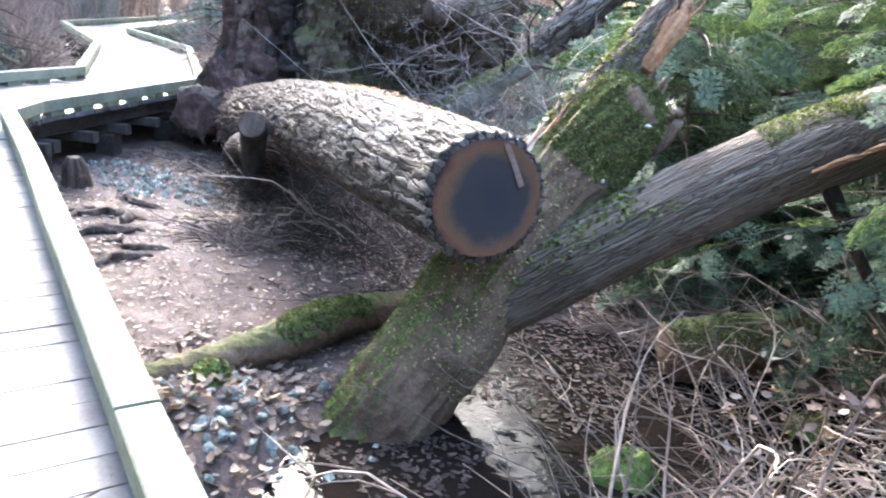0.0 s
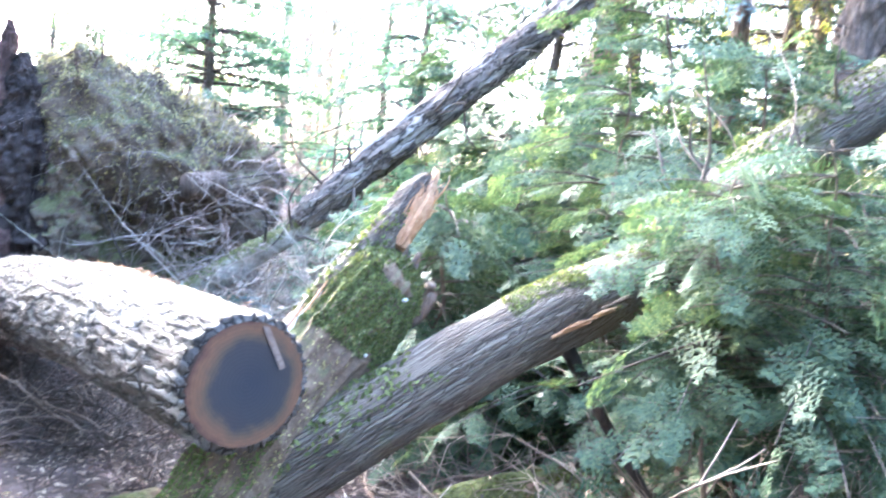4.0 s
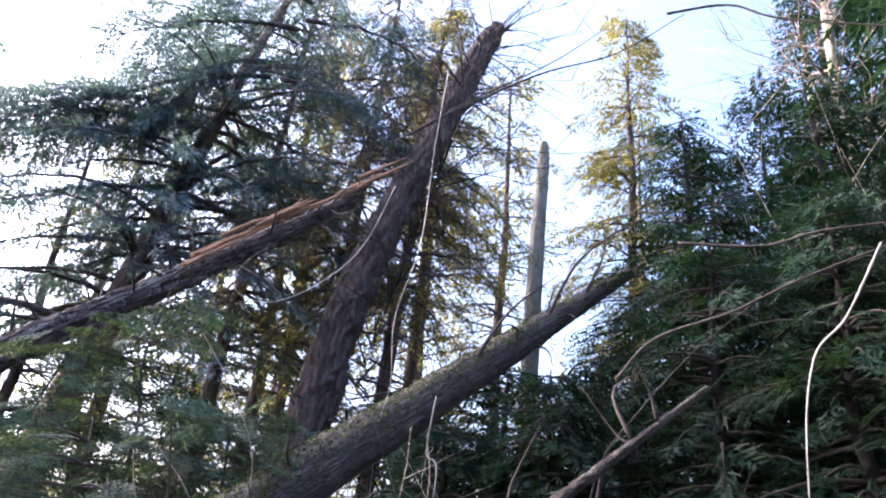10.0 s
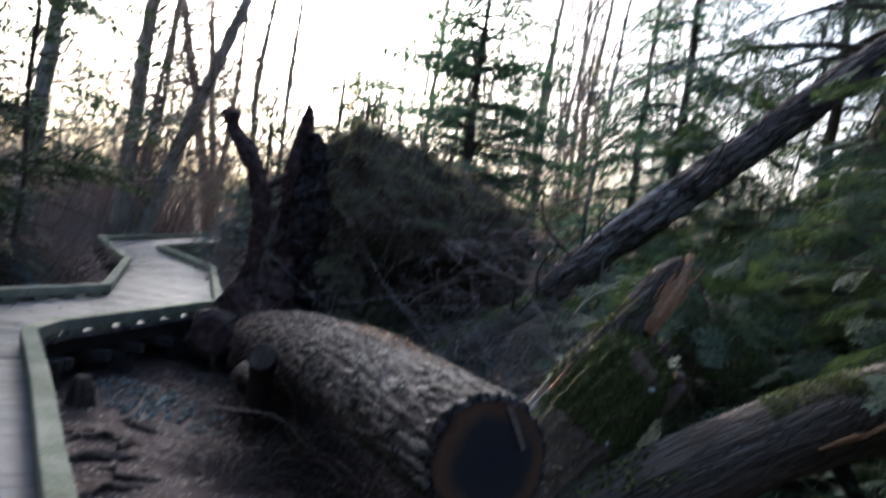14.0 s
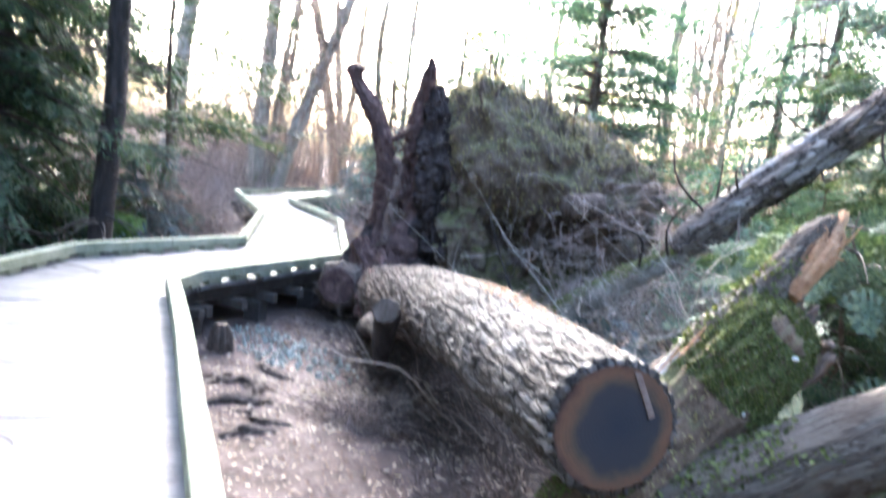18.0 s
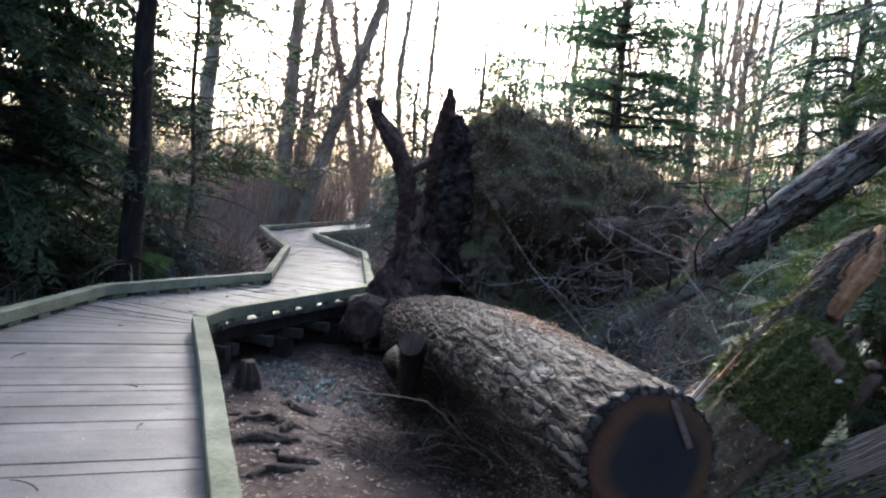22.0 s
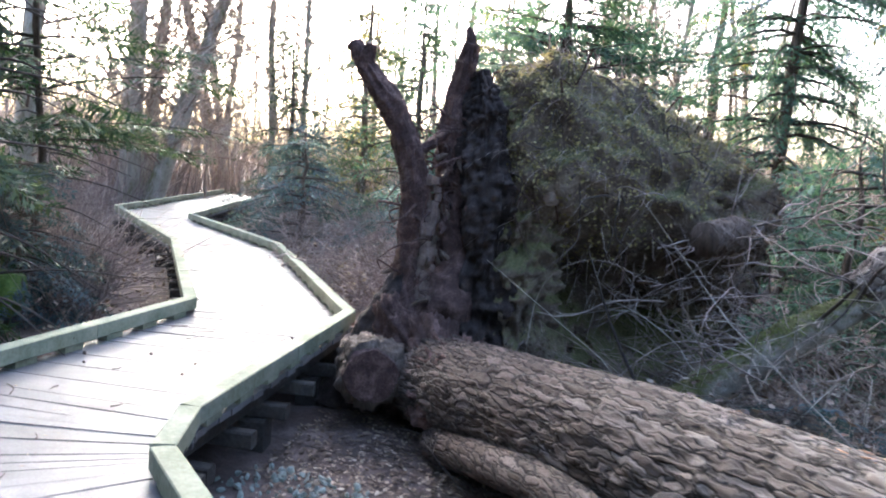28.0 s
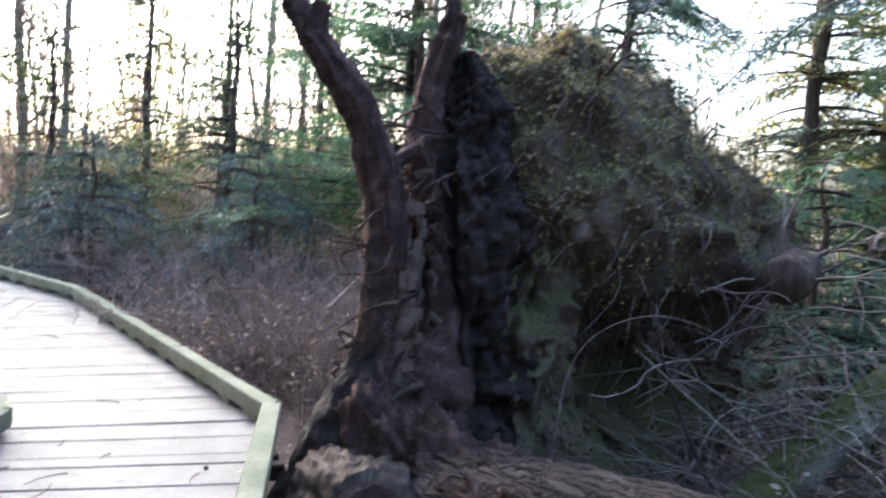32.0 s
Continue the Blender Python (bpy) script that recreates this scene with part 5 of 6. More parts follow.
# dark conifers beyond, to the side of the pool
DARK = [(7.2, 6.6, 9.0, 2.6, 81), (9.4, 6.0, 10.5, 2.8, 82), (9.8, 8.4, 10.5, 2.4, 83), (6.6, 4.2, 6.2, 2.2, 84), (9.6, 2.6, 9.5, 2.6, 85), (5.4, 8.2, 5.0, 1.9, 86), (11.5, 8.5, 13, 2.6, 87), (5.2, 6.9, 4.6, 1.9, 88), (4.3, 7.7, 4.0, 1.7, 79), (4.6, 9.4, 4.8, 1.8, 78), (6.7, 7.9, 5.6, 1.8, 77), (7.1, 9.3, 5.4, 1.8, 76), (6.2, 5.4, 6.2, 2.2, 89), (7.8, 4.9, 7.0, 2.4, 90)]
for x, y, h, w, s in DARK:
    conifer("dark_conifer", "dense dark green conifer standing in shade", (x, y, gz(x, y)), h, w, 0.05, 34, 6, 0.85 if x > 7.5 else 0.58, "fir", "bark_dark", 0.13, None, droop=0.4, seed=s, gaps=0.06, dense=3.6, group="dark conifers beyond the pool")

# big conifers above the fallen trunks
fir = conifer("leaning_fir", "tall blue-green conifer with drooping boughs", (-0.3, 12.4, gz(-0.3, 12.4)), 17, 4.6, 0.33, 34, 5, 0.8, "blue", "bark_red", 0.34, None, (0.18, 0.09), 0.45, 91, 0.35, 12, 0.6, dense=3.6)
for k, (a, b, w) in enumerate([((2.10, 12.20, 10.40), (-2.86, 13.64, 6.98), 1.5), ((2.40, 12.01, 11.71), (-0.95, 12.39, 10.21), 1.2), ((2.01, 12.65, 9.13), (-1.94, 13.15, 8.36), 1.3), ((1.49, 13.13, 7.91), (-2.20, 13.42, 6.88), 0.7), ((1.77, 12.87, 8.90), (-0.30, 13.50, 6.30), 0.9), ((2.28, 12.15, 10.58), (4.49, 11.17, 9.26), 0.9), ((1.65, 13.00, 8.03), (3.57, 11.60, 8.01), 0.8), ((2.49, 11.94, 12.47), (-0.58, 12.02, 11.80), 1.3), ((2.44, 11.88, 11.93), (4.53, 10.71, 11.30), 1.0), ((1.36, 13.65, 6.99), (-0.87, 13.81, 5.70), 0.8), ((1.69, 12.81, 9.78), (-3.56, 14.49, 8.26), 1.3), ((1.94, 12.38, 10.88), (0.22, 11.93, 8.49), 1.2)]):
    big_bough(fir, a, b, w, "blue", 400 + k)
conifer("tall_cedar", "tall teal-green conifer with dense drooping sprays", (-4.2, 18.6, gz(-4.2, 18.6)), 15, 2.8, 0.05, 44, 7, 0.8, "teal", "bark_red", 0.16, None, (0, 0), 0.5, 92, 0.3, 14, 0.6, dense=3.6)
conifer("slender_fir", "slender blue-green fir with open layered boughs", (-7.62, 14.2, gz(-7.62, 14.2)), 11, 2.9, 0.14, 30, 7, 0.75, "teal", "bark", 0.10, None, (0.0, 0.0), 0.12, 93, 0.15, 20, 0.8, dense=4.8)
conifer("tall_conifer", "tall golden-lit conifer near the leaning cedar", (5.6, 13.6, gz(5.6, 13.6)), 17, 2.6, 0.46, 30, 6, 0.7, "gold", "bark_red", 0.22, None, (0.05, 0), 0.8, 94, 0.25, 45, 0.5, dense=4.2)
conifer("tall_conifer", "tall green conifer near the leaning cedar", (2.6, 15.0, gz(2.6, 15)), 18, 3.2, 0.36, 34, 6, 0.6, "hemlock", "bark_red", 0.22, None, (0.04, 0), 0.75, 95, 0.3, 40, 0.5, dense=3.6)
conifer("tall_conifer", "tall green conifer by the thin standing snag", (12.0, 13.0, gz(12, 13)), 19, 2.8, 0.3, 34, 5, 1.0, "gold", "bark", 0.25, None, (0, 0), 0.4, 96, 0.2, 70, dense=4.6)
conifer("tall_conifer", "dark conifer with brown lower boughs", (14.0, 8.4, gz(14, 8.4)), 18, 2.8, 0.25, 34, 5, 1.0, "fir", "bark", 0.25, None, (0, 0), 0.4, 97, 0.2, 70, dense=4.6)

conifer("tall_conifer", "open green conifer behind the leaning cedar", (4.3, 13.0, gz(4.3, 13.0)), 16, 2.3, 0.46, 30, 6, 0.55, "rust", "bark_red", 0.16, None, (0.03, 0), 0.85, 98, 0.3, 50, 0.45, dense=3.6)

# conifers to the other side of the boardwalk
conifer("dark_trunk_hemlock", "hemlock with a straight dark trunk beside the boardwalk", (-8.66, 4.5, gz(-8.66, 4.5)), 13, 1.3, 0.32, 30, 5, 0.6, "hemlock", "bark_dark", 0.15, None, (0.01, 0), 0.3, 101, 0.30, 60, 0.4, dense=4.6)
conifer("open_hemlock", "open hemlock with flat layered boughs behind the dark trunk", (-11.41, 6.66, gz(-11.41, 6.66)), 10, 2.0, 0.17, 26, 6, 0.7, "hemlock", "bark", 0.05, None, (0.01, 0), 0.15, 108, 0.25, 30, 0.4, dense=3.8)
conifer("shade_conifer", "dark conifer standing close beside the boardwalk", (-10.3, 3.3, gz(-10.3, 3.3)), 9, 1.9, 0.03, 34, 7, 0.75, "hemlock", "bark", 0.16, None, (0, 0), 0.4, 107, 0.12, 20, 0.45, dense=4.6)
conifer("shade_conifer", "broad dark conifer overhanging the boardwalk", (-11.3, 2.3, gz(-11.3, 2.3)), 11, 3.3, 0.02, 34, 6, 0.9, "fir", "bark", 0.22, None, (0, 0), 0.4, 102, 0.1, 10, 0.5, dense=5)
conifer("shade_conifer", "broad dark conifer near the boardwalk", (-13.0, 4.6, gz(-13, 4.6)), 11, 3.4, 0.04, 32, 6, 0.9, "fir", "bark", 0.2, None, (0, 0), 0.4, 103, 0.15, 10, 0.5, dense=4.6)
conifer("young_conifer", "low bluish young conifer beside the path", (-10.4, 5.9, gz(-10.4, 5.9)), 1.9, 0.7, 0.03, 14, 6, 0.5, "blue", "bark", 0.04, None, (0, 0), 0.35, 104, 0.2, 0)

# background conifers
k = 0
for x, y, h, w, lf in [(-7.8, 14.5, 8, 1.8, "hemlock"), (-11.3, 15.2, 6, 1.6, "hemlock"), (-0.8, 17.2, 13, 2.0, "gold"), (-15.8, 19.5, 9, 2.0, "hemlock"), (0.2, 21, 16, 2.6, "gold"), (3.5, 22, 17, 2.8, "gold"), (9.5, 20, 18, 2.8, "gold"), (16, 17, 19, 3.0, "hemlock"), (-6.5, 23, 13, 2.6, "gold"), (-13.5, 24, 10, 2.6, "hemlock"), (-20, 26, 9, 2.4, "gold"), (18, 9, 18, 3, "hemlock"), (7.0, 27, 19, 3, "gold"), (-12.2, 12.6, 2.7, 1.8, "blue"), (-9.6, 12.8, 2.7, 1.7, "blue"), (-13.6, 14.2, 3.0, 1.8, "blue"), (-2.0, 10.6, 2.6, 1.4, "teal"), (-3.4, 11.2, 2.2, 1.3, "teal"), (-2.7, 9.7, 2.9, 1.3, "teal"), (-1.2, 9.5, 2.8, 1.4, "teal"), (4.2, 17.5, 19, 3.4, "gold"), (7.6, 16.2, 18, 3.2, "gold"), (1.0, 18.4, 18, 3.2, "hemlock"), (5.6, 20.5, 21, 3.6, "hemlock"), (10.5, 17, 19, 3.2, "gold"), (-12.1, 16.5, 6.5, 1.9, "teal"), (-17.0, 17.6, 6, 1.9, "hemlock"), (-16.1, 19.9, 7, 2.0, "gold"), (-11.3, 19.7, 8, 2.0, "gold"), (-10.7, 15.8, 3.4, 1.8, "blue")]:
    k += 1
    conifer("distant_conifer", {"gold": "yellow-green conifer catching low light far off", "hemlock": "green conifer among bare alders", "teal": "teal conifer beyond the thicket", "blue": "low bluish young conifer in the brush"}[lf],
            (x, y, gz(x, y)), h, w, 0.08, int(10 + h * 1.3), 5, 0.55 + 0.03 * h, lf, "bark", 0.05 + 0.01 * h, FAR if h > 3 else COARSE, (0, 0), 0.35, 200 + k, 0.25, 6, 0.75, group="distant conifers", dense=2.6)


# dense conifers added all round the boardwalk, mostly unseen, to block sky light
rc = np.random.default_rng(61)
closer = conifer("closing_conifer", "dense dark conifer added to block sky light, mostly out of view", (-8.0, -5.5, gz(-8, -5.5)), 13, 3.2, 0.04, 26, 6, 1.7, "fir", "bark_dark", 0.2, FAR, droop=0.4, seed=140, gaps=0.1, dense=2.3, bare=4, group="closing conifers")
for k, (x, y) in enumerate([(-5.6, -4.2), (-1.4, -5.6), (3.4, -7.0), (-4.5, -9.5), (-0.5, -12), (3.5, -13.8), (8, -12), (9.8, -5.8), (-11.5, -10.3), (-2.5, -18), (5.5, -20.6), (-7.5, -17.1), (12, -16.3), (1.2, -19.7), (13, -3.5), (-15, -2.7), (-17, -11.2), (-12, -21.4), (16, -9.5), (-3, -26.5), (8, -28.2), (-20, 3), (17, 3), (12.5, 4.5), (14.5, 6.5), (11.8, 0.8), (16, 9.5)]):
    s = rc.uniform(0.9, 1.4)
    ob = copy_thing(closer, Matrix.LocRotScale((x, y, gz(x, y)), Euler((0, 0, rc.uniform(0, 6.28))), None))
    ob.scale = (s, s, s)


def alder(label, base, tip, r0, seed, name="bare_alder", twigs=84):
    """A leafless tree: curved trunk, limbs and fine twigs."""
    r = np.random.default_rng(seed)
    e = thing(name, base, label, "bare tree", "bare trees")
    tip = np.array(tip, float) - np.array(base, float)
    P = spline([(0, 0, -0.2), tip * 0.2 + r.normal(0, 0.08, 3), tip * 0.4 + r.normal(0, 0.12, 3), tip * 0.7 + r.normal(0, 0.16, 3), tip], 40)
    V, T = tube(P, np.linspace(r0, r0 * 0.3, 40), 12, 80, 0.28, 2.5)
    build("trunk", V, T, M["bark_grey"], e)
    H = np.linalg.norm(tip)
    parts = []
    for k in range(twigs):
        i = r.integers(4, 40)
        a = r.uniform(0, 2 * np.pi)
        L = r.uniform(0.15, 0.32) * H * (1.15 - i / 50)
        d = np.array((math.cos(a), math.sin(a), r.uniform(0.2, 1.2)))
        d /= np.linalg.norm(d)
        p = P[i]
        q = [p, p + d * L * 0.4 + r.normal(0, 0.05, 3) * L, p + d * L * 0.75 + r.normal(0, 0.08, 3) * L, p + d * L + r.normal(0, 0.1, 3) * L]
        parts.append(tube(q, [0.10 * r0 + 0.012, 0.016, 0.009, 0.004], 4, 10, caps=False))
        for m in range(8):
            s = q[1 + m % 3] + r.normal(0, 0.02, 3)
            f = d + r.normal(0, 0.6, 3)
            parts.append(tube([s, s + f * L * 0.2, s + f * L * 0.4 + r.normal(0, 0.05, 3) * L], [0.01, 0.007, 0.003], 3, 5, caps=False))
    V, T = join_parts(parts)
    tagged(build("branchwork", V, T, M["twig"], e), kind="stuff")
    return e


AL = [((-18.0, 10.5), (-17.6, 11.1, 15), 0.27, 1), ((-20.5, 15.0), (-20.2, 15.5, 18), 0.30, 2), ((-20.2, 15.4), (-17.5, 18.8, 13.5), 0.30, 3), ((-20.7, 15.6), (-19.9, 16.4, 15), 0.12, 4), ((-25.2, 23.0), (-27.5, 20.1, 16), 0.28, 5), ((-24.3, 22.7), (-26.2, 20.9, 15), 0.21, 6),
      ((-18.3, 18.3), (-18.5, 18.1, 15), 0.14, 7), ((-17.6, 18.6), (-17.4, 18.8, 15), 0.11, 8), ((-8.6, 20.3), (-8.4, 20.4, 14), 0.12, 9), ((-9.1, 24.4), (-8.6, 24.6, 15), 0.13, 10), ((-7.4, 20.8), (-6.8, 21.2, 13), 0.09, 11), ((-13.5, 21.5), (-13.4, 21.3, 14), 0.12, 12), ((-21.5, 16.5), (-21.0, 16.8, 13), 0.13, 14), ((-24, 22), (-24, 22.4, 14), 0.15, 17),
      ((12.34, 7.5), (12.6, 7.1, 17), 0.26, 19), ((14.5, 9.6), (14.7, 9.2, 17), 0.2, 20), ((-10.4, 27), (-10, 27, 15), 0.14, 22)]
for (x, y), t, r0, s in AL:
    alder("leafless grey-barked alder rising from the brush" if s != 3 else "leafless mossy alder leaning over the path", (x, y, gz(x, y)), t, r0, 300 + s)

# ---- brush, litter and small things ----


def on_deck(x, y, margin=0.35):
    """Which places lie on or beside the boardwalk."""
    hit = np.zeros(np.shape(x), bool)
    for r0, r1, l0, l1 in SECTIONS:
        a, b = (np.array(r0) + l0) / 2, (np.array(r1) + l1) / 2
        d = b - a
        s = np.clip(((x - a[0]) * d[0] + (y - a[1]) * d[1]) / (d @ d), 0, 1)
        hit |= np.hypot(x - a[0] - s * d[0], y - a[1] - s * d[1]) < 0.85 + margin
    return hit


def brush(name, label, n, spots, height, spread, mat, thick=0.006, seed=1, arch=0.5, category="brush", wiggle=0.06):
    """Bare arching twigs out of the ground, as one tangle; spots: (x, y, radius, share)."""
    r = np.random.default_rng(seed)
    share = np.array([s[3] for s in spots], float)
    pick = r.choice(len(spots), n, p=share / share.sum())
    parts = []
    C = np.array([s[:3] for s in spots])[pick]
    a, q = r.uniform(0, 2 * np.pi, n), np.sqrt(r.uniform(0, 1, n)) * C[:, 2]
    bx, by = C[:, 0] + q * np.cos(a), C[:, 1] + q * np.sin(a)
    ok = ~on_deck(bx, by, 0.7)
    bx, by = bx[ok], by[ok]
    n = len(bx)
    bz = ground_z(bx, by)
    h = height * r.uniform(0.35, 1.15, n)
    dx = r.normal(0, spread, (n, 2))
    s = np.linspace(0, 1, 5)
    P = np.zeros((n, 5, 3))
    wob = np.cumsum(r.normal(0, wiggle, (n, 5, 3)) * h[:, None, None], axis=1)
    P[..., 0] = bx[:, None] + dx[:, :1] * h[:, None] * s
    P[..., 1] = by[:, None] + dx[:, 1:] * h[:, None] * s
    P[..., 2] = bz[:, None] - 0.02 + h[:, None] * (s * (1 + arch) - arch * 1.1 * s**2)
    P += wob * s[None, :, None]
    R = thick * r.uniform(0.6, 1.6, n)[:, None] * np.linspace(1, 0.3, 5)[None]
    ang = np.array([0, 2.1, 4.2])
    off = np.stack([np.cos(ang), np.sin(ang), 0 * ang], -1)
    off2 = np.stack([0 * ang, np.cos(ang), np.sin(ang)], -1)
    lie = (np.abs(P[:, -1, 2] - P[:, 0, 2]) < np.linalg.norm(P[:, -1, :2] - P[:, 0, :2], axis=1) * 0.7)
    O = np.where(lie[:, None, None], off2[None], off[None])
    V = P[:, :, None] + O[:, None] * R[:, :, None, None]
    T = grid_tris(5, 3, True)
    V = V.reshape(n, 15, 3)
    TT = (T[None] + (np.arange(n) * 15)[:, None, None]).reshape(-1, 3)
    ob = build(name, V.reshape(-1, 3), TT, M[mat])
    return tagged(ob, label, category, kind="stuff")


brush("pale_brush", "tangle of bare pale twigs around the root mound", 240, [(-0.9, 6.4, 0.9, 3), (-2.2, 6.8, 0.8, 3), (-1.4, 6.9, 1.0, 2)], 0.85, 1.2, "twig_pale", 0.006, 1, arch=0.2, wiggle=0.2)
brush("dark_brush", "brown tangled twigs under the root mound", 800, [(-3.2, 7.2, 0.9, 2), (-2.0, 7.2, 1.6, 2), (-2.4, 5.6, 1.0, 1)], 0.7, 1.1, "twig", 0.006, 2)
brush("pool_brush", "sparse fallen twigs and stems beside the pool", 900, [(0.7, 2.5, 0.9, 3), (1.3, 3.4, 1.0, 3), (0.1, 4.2, 0.8, 2), (2.4, 2.6, 1.2, 2), (2.4, 4.2, 1.2, 2)], 0.5, 1.1, "twig", 0.0055, 3, wiggle=0.13)
# dark stalks under the log, their colour deepening its shade on the ground
brush("under_log_brush", "dark matted twigs and stalks deepening the shade under the fallen log", 2300, [(-2.0, 3.75, 0.5, 3), (-2.8, 4.35, 0.55, 3), (-3.5, 4.9, 0.5, 3), (-1.5, 3.35, 0.4, 2), (-4.2, 5.5, 0.5, 3), (-5.1, 6.0, 0.5, 2), (-5.7, 5.5, 0.5, 2), (-3.3, 3.95, 0.25, 3), (-0.6, 4.15, 0.6, 4), (0.3, 4.4, 0.5, 2)], 0.10, 2.8, "twig_dark", 0.004, 7, wiggle=0.35)
brush("dry_fern", "reddish dry fern stalks round the upright stub", 140, [(-3.15, 3.86, 0.24, 1)], 0.22, 1.3, "twig_red", 0.004, 12, wiggle=0.2)
brush("red_brush", "reddish bare thicket along the boardwalk", 3600, [(-8.6, 10.3, 1.7, 3), (-10.8, 12.6, 1.8, 3), (-12.8, 14.6, 2.2, 3), (-7.4, 9.2, 1.1, 2), (-14.5, 16.5, 2.2, 2), (-9.0, 14.5, 2.5, 2), (-6.2, 11.5, 2, 1)], 1.0, 0.8, "twig_red", 0.0055, 4, arch=0.35, wiggle=0.17)
brush("left_brush", "reddish bare thicket beyond the kerb", 4200, [(-10.6, 7.0, 1.2, 3), (-12.6, 8.0, 1.4, 3), (-15.5, 9.0, 1.8, 3), (-12.0, 5.5, 1.5, 2), (-18.5, 11.5, 2.4, 3)], 0.9, 0.75, "twig_red", 0.0055, 5, arch=0.35, wiggle=0.17)
brush("far_brush", "distant reddish thicket past the path", 3600, [(-19.5, 14.0, 3.0, 2), (-22, 19, 4, 2), (-18, 24, 4, 2), (-12, 20, 4, 2), (-6, 18, 4, 2), (-25, 12, 4, 2)], 2.0, 0.5, "twig_red", 0.010, 6, arch=0.3, wiggle=0.15)


def far_trees(name, label, n, spots, height, seed, mat="twig_far"):
    """Thin leafless trees far off, joined: a bent stem with side branches each."""
    r = np.random.default_rng(seed)
    parts = []
    for k in range(n):
        x, y, q = spots[r.integers(len(spots))]
        a, d = r.uniform(0, 6.28), q * math.sqrt(r.uniform(0, 1))
        p = np.array((x + d * math.cos(a), y + d * math.sin(a), 0))
        p[2] = gz(p[0], p[1]) - 0.1
        h = height * r.uniform(0.35, 1.1)
        lean = np.array((r.normal(0, 0.08), r.normal(0, 0.08), 1.0))
        P = np.stack([p + lean * h * u + np.append(r.normal(0, 0.015, 2) * h * (u > 0), 0) for u in np.linspace(0, 1, 6)])
        w = 0.0045 * h + 0.012
        parts.append(tube(P, [w, w * 0.25], 4, 6, caps=False))
        for m in range(11):
            i = r.integers(1, 6)
            f = np.append(r.normal(0, 0.6, 2), r.uniform(0.3, 1.0))
            L = h * r.uniform(0.08, 0.22)
            parts.append(tube([P[i], P[i] + f * L * 0.5 + r.normal(0, 0.04, 3) * L, P[i] + f * L], [w * 0.35, w * 0.12], 3, 4, caps=False))
    V, T = join_parts(parts)
    return tagged(build(name, V, T, M[mat]), label, "woodland", kind="stuff")


RIM = [(-30, 22, 9), (-30, 14, 6), (-22, 32, 9), (-16, 27, 5), (-10, 36, 9), (-5, 30, 6), (2, 36, 9), (14, 32, 9), (24, 22, 9), (-34, 10, 8), (26, 8, 9), (-34, -4, 8), (-24, 18, 4)]
far_trees("far_woodland", "far leafless woodland closing the view", 420, RIM, 9.0, 8)
far_trees("tall_far_trees", "tall leafless trees standing far behind the path", 80, [(-14, 25, 5), (-19, 27, 6), (-8, 27, 5), (-24, 27, 5)], 15.0, 28)
far_trees("far_saplings", "thin bare saplings before the far woodland", 480, RIM, 4.2, 18)
brush("far_thicket", "low tangled thicket under the far woodland", 5000, [(-28, 20, 7, 3), (-21, 29, 8, 3), (-9, 31, 8, 3), (3, 31, 8, 3), (14, 27, 8, 2), (-31, 8, 7, 2), (-24, 15, 4, 2), (-38, 24, 8, 3), (-28, 40, 9, 3), (-42, 10, 9, 2)], 3.6, 0.3, "twig_far", 0.026, 9, wiggle=0.1)


def tangle(name, label, n, boxes, reach, mat, thick, seed, bend=0.2, shoots=5):
    """Loose arching dead twigs caught above one another, with side shoots."""
    r = np.random.default_rng(seed)
    parts = []
    for x0, y0, z0, x1, y1, z1, m in boxes:
        for k in range(int(n * m)):
            p = np.array((r.uniform(x0, x1), r.uniform(y0, y1), 0))
            p[2] = gz(p[0], p[1]) + 0.02 + (r.uniform(z0, z1) if r.random() < 0.6 else 0)
            a = r.uniform(0, 2 * np.pi)
            d = np.array((math.cos(a), math.sin(a), r.uniform(-0.1, 0.9)))
            L = reach * r.uniform(0.4, 1.2)
            pts = [p]
            for i in range(6):
                d = d + r.normal(0, bend, 3) + (0, 0, -0.09)
                d /= np.linalg.norm(d)
                q = pts[-1] + d * L / 6
                q[2] = max(q[2], gz(q[0], q[1]) + 0.01)
                pts.append(q)
            w = thick * r.uniform(0.6, 1.5)
            parts.append(tube(pts, [w, w * 0.7, w * 0.35], 4, 9, caps=False))
            for i in r.integers(1, 6, shoots):
                e = d + r.normal(0, 0.65, 3)
                e *= L * 0.3 / np.linalg.norm(e)
                parts.append(tube([pts[i], pts[i] + e * 0.5 + r.normal(0, 0.02, 3), pts[i] + e], [w * 0.55, w * 0.4, w * 0.2], 3, 5, caps=False))
    V, T = join_parts(parts)
    return tagged(build(name, V, T, M[mat]), label, "brush", kind="stuff")


tangle("dry_tangle", "tangle of pale dry twigs in front of the root mound", 220, [(-3.3, 6.8, 0.2, -1.2, 7.3, 1.1, 0.26), (-2.0, 5.8, 0.0, -0.6, 6.9, 0.8, 0.25), (-2.3, 5.0, 0.0, -0.6, 6.2, 0.6, 0.28)], 1.3, "twig_pale", 0.0052, 15, 0.38, 6)
tangle("brown_tangle", "tangle of brown twigs under and around the fallen log", 1150, [(-3.5, 6.6, 0.0, -0.9, 7.7, 1.0, 0.30), (-3.6, 3.9, 0.0, -1.6, 5.4, 0.25, 0.03), (-0.2, 1.6, 0.0, 2.6, 4.6, 0.4, 0.25)], 1.0, "twig", 0.0056, 16, 0.24, 5)
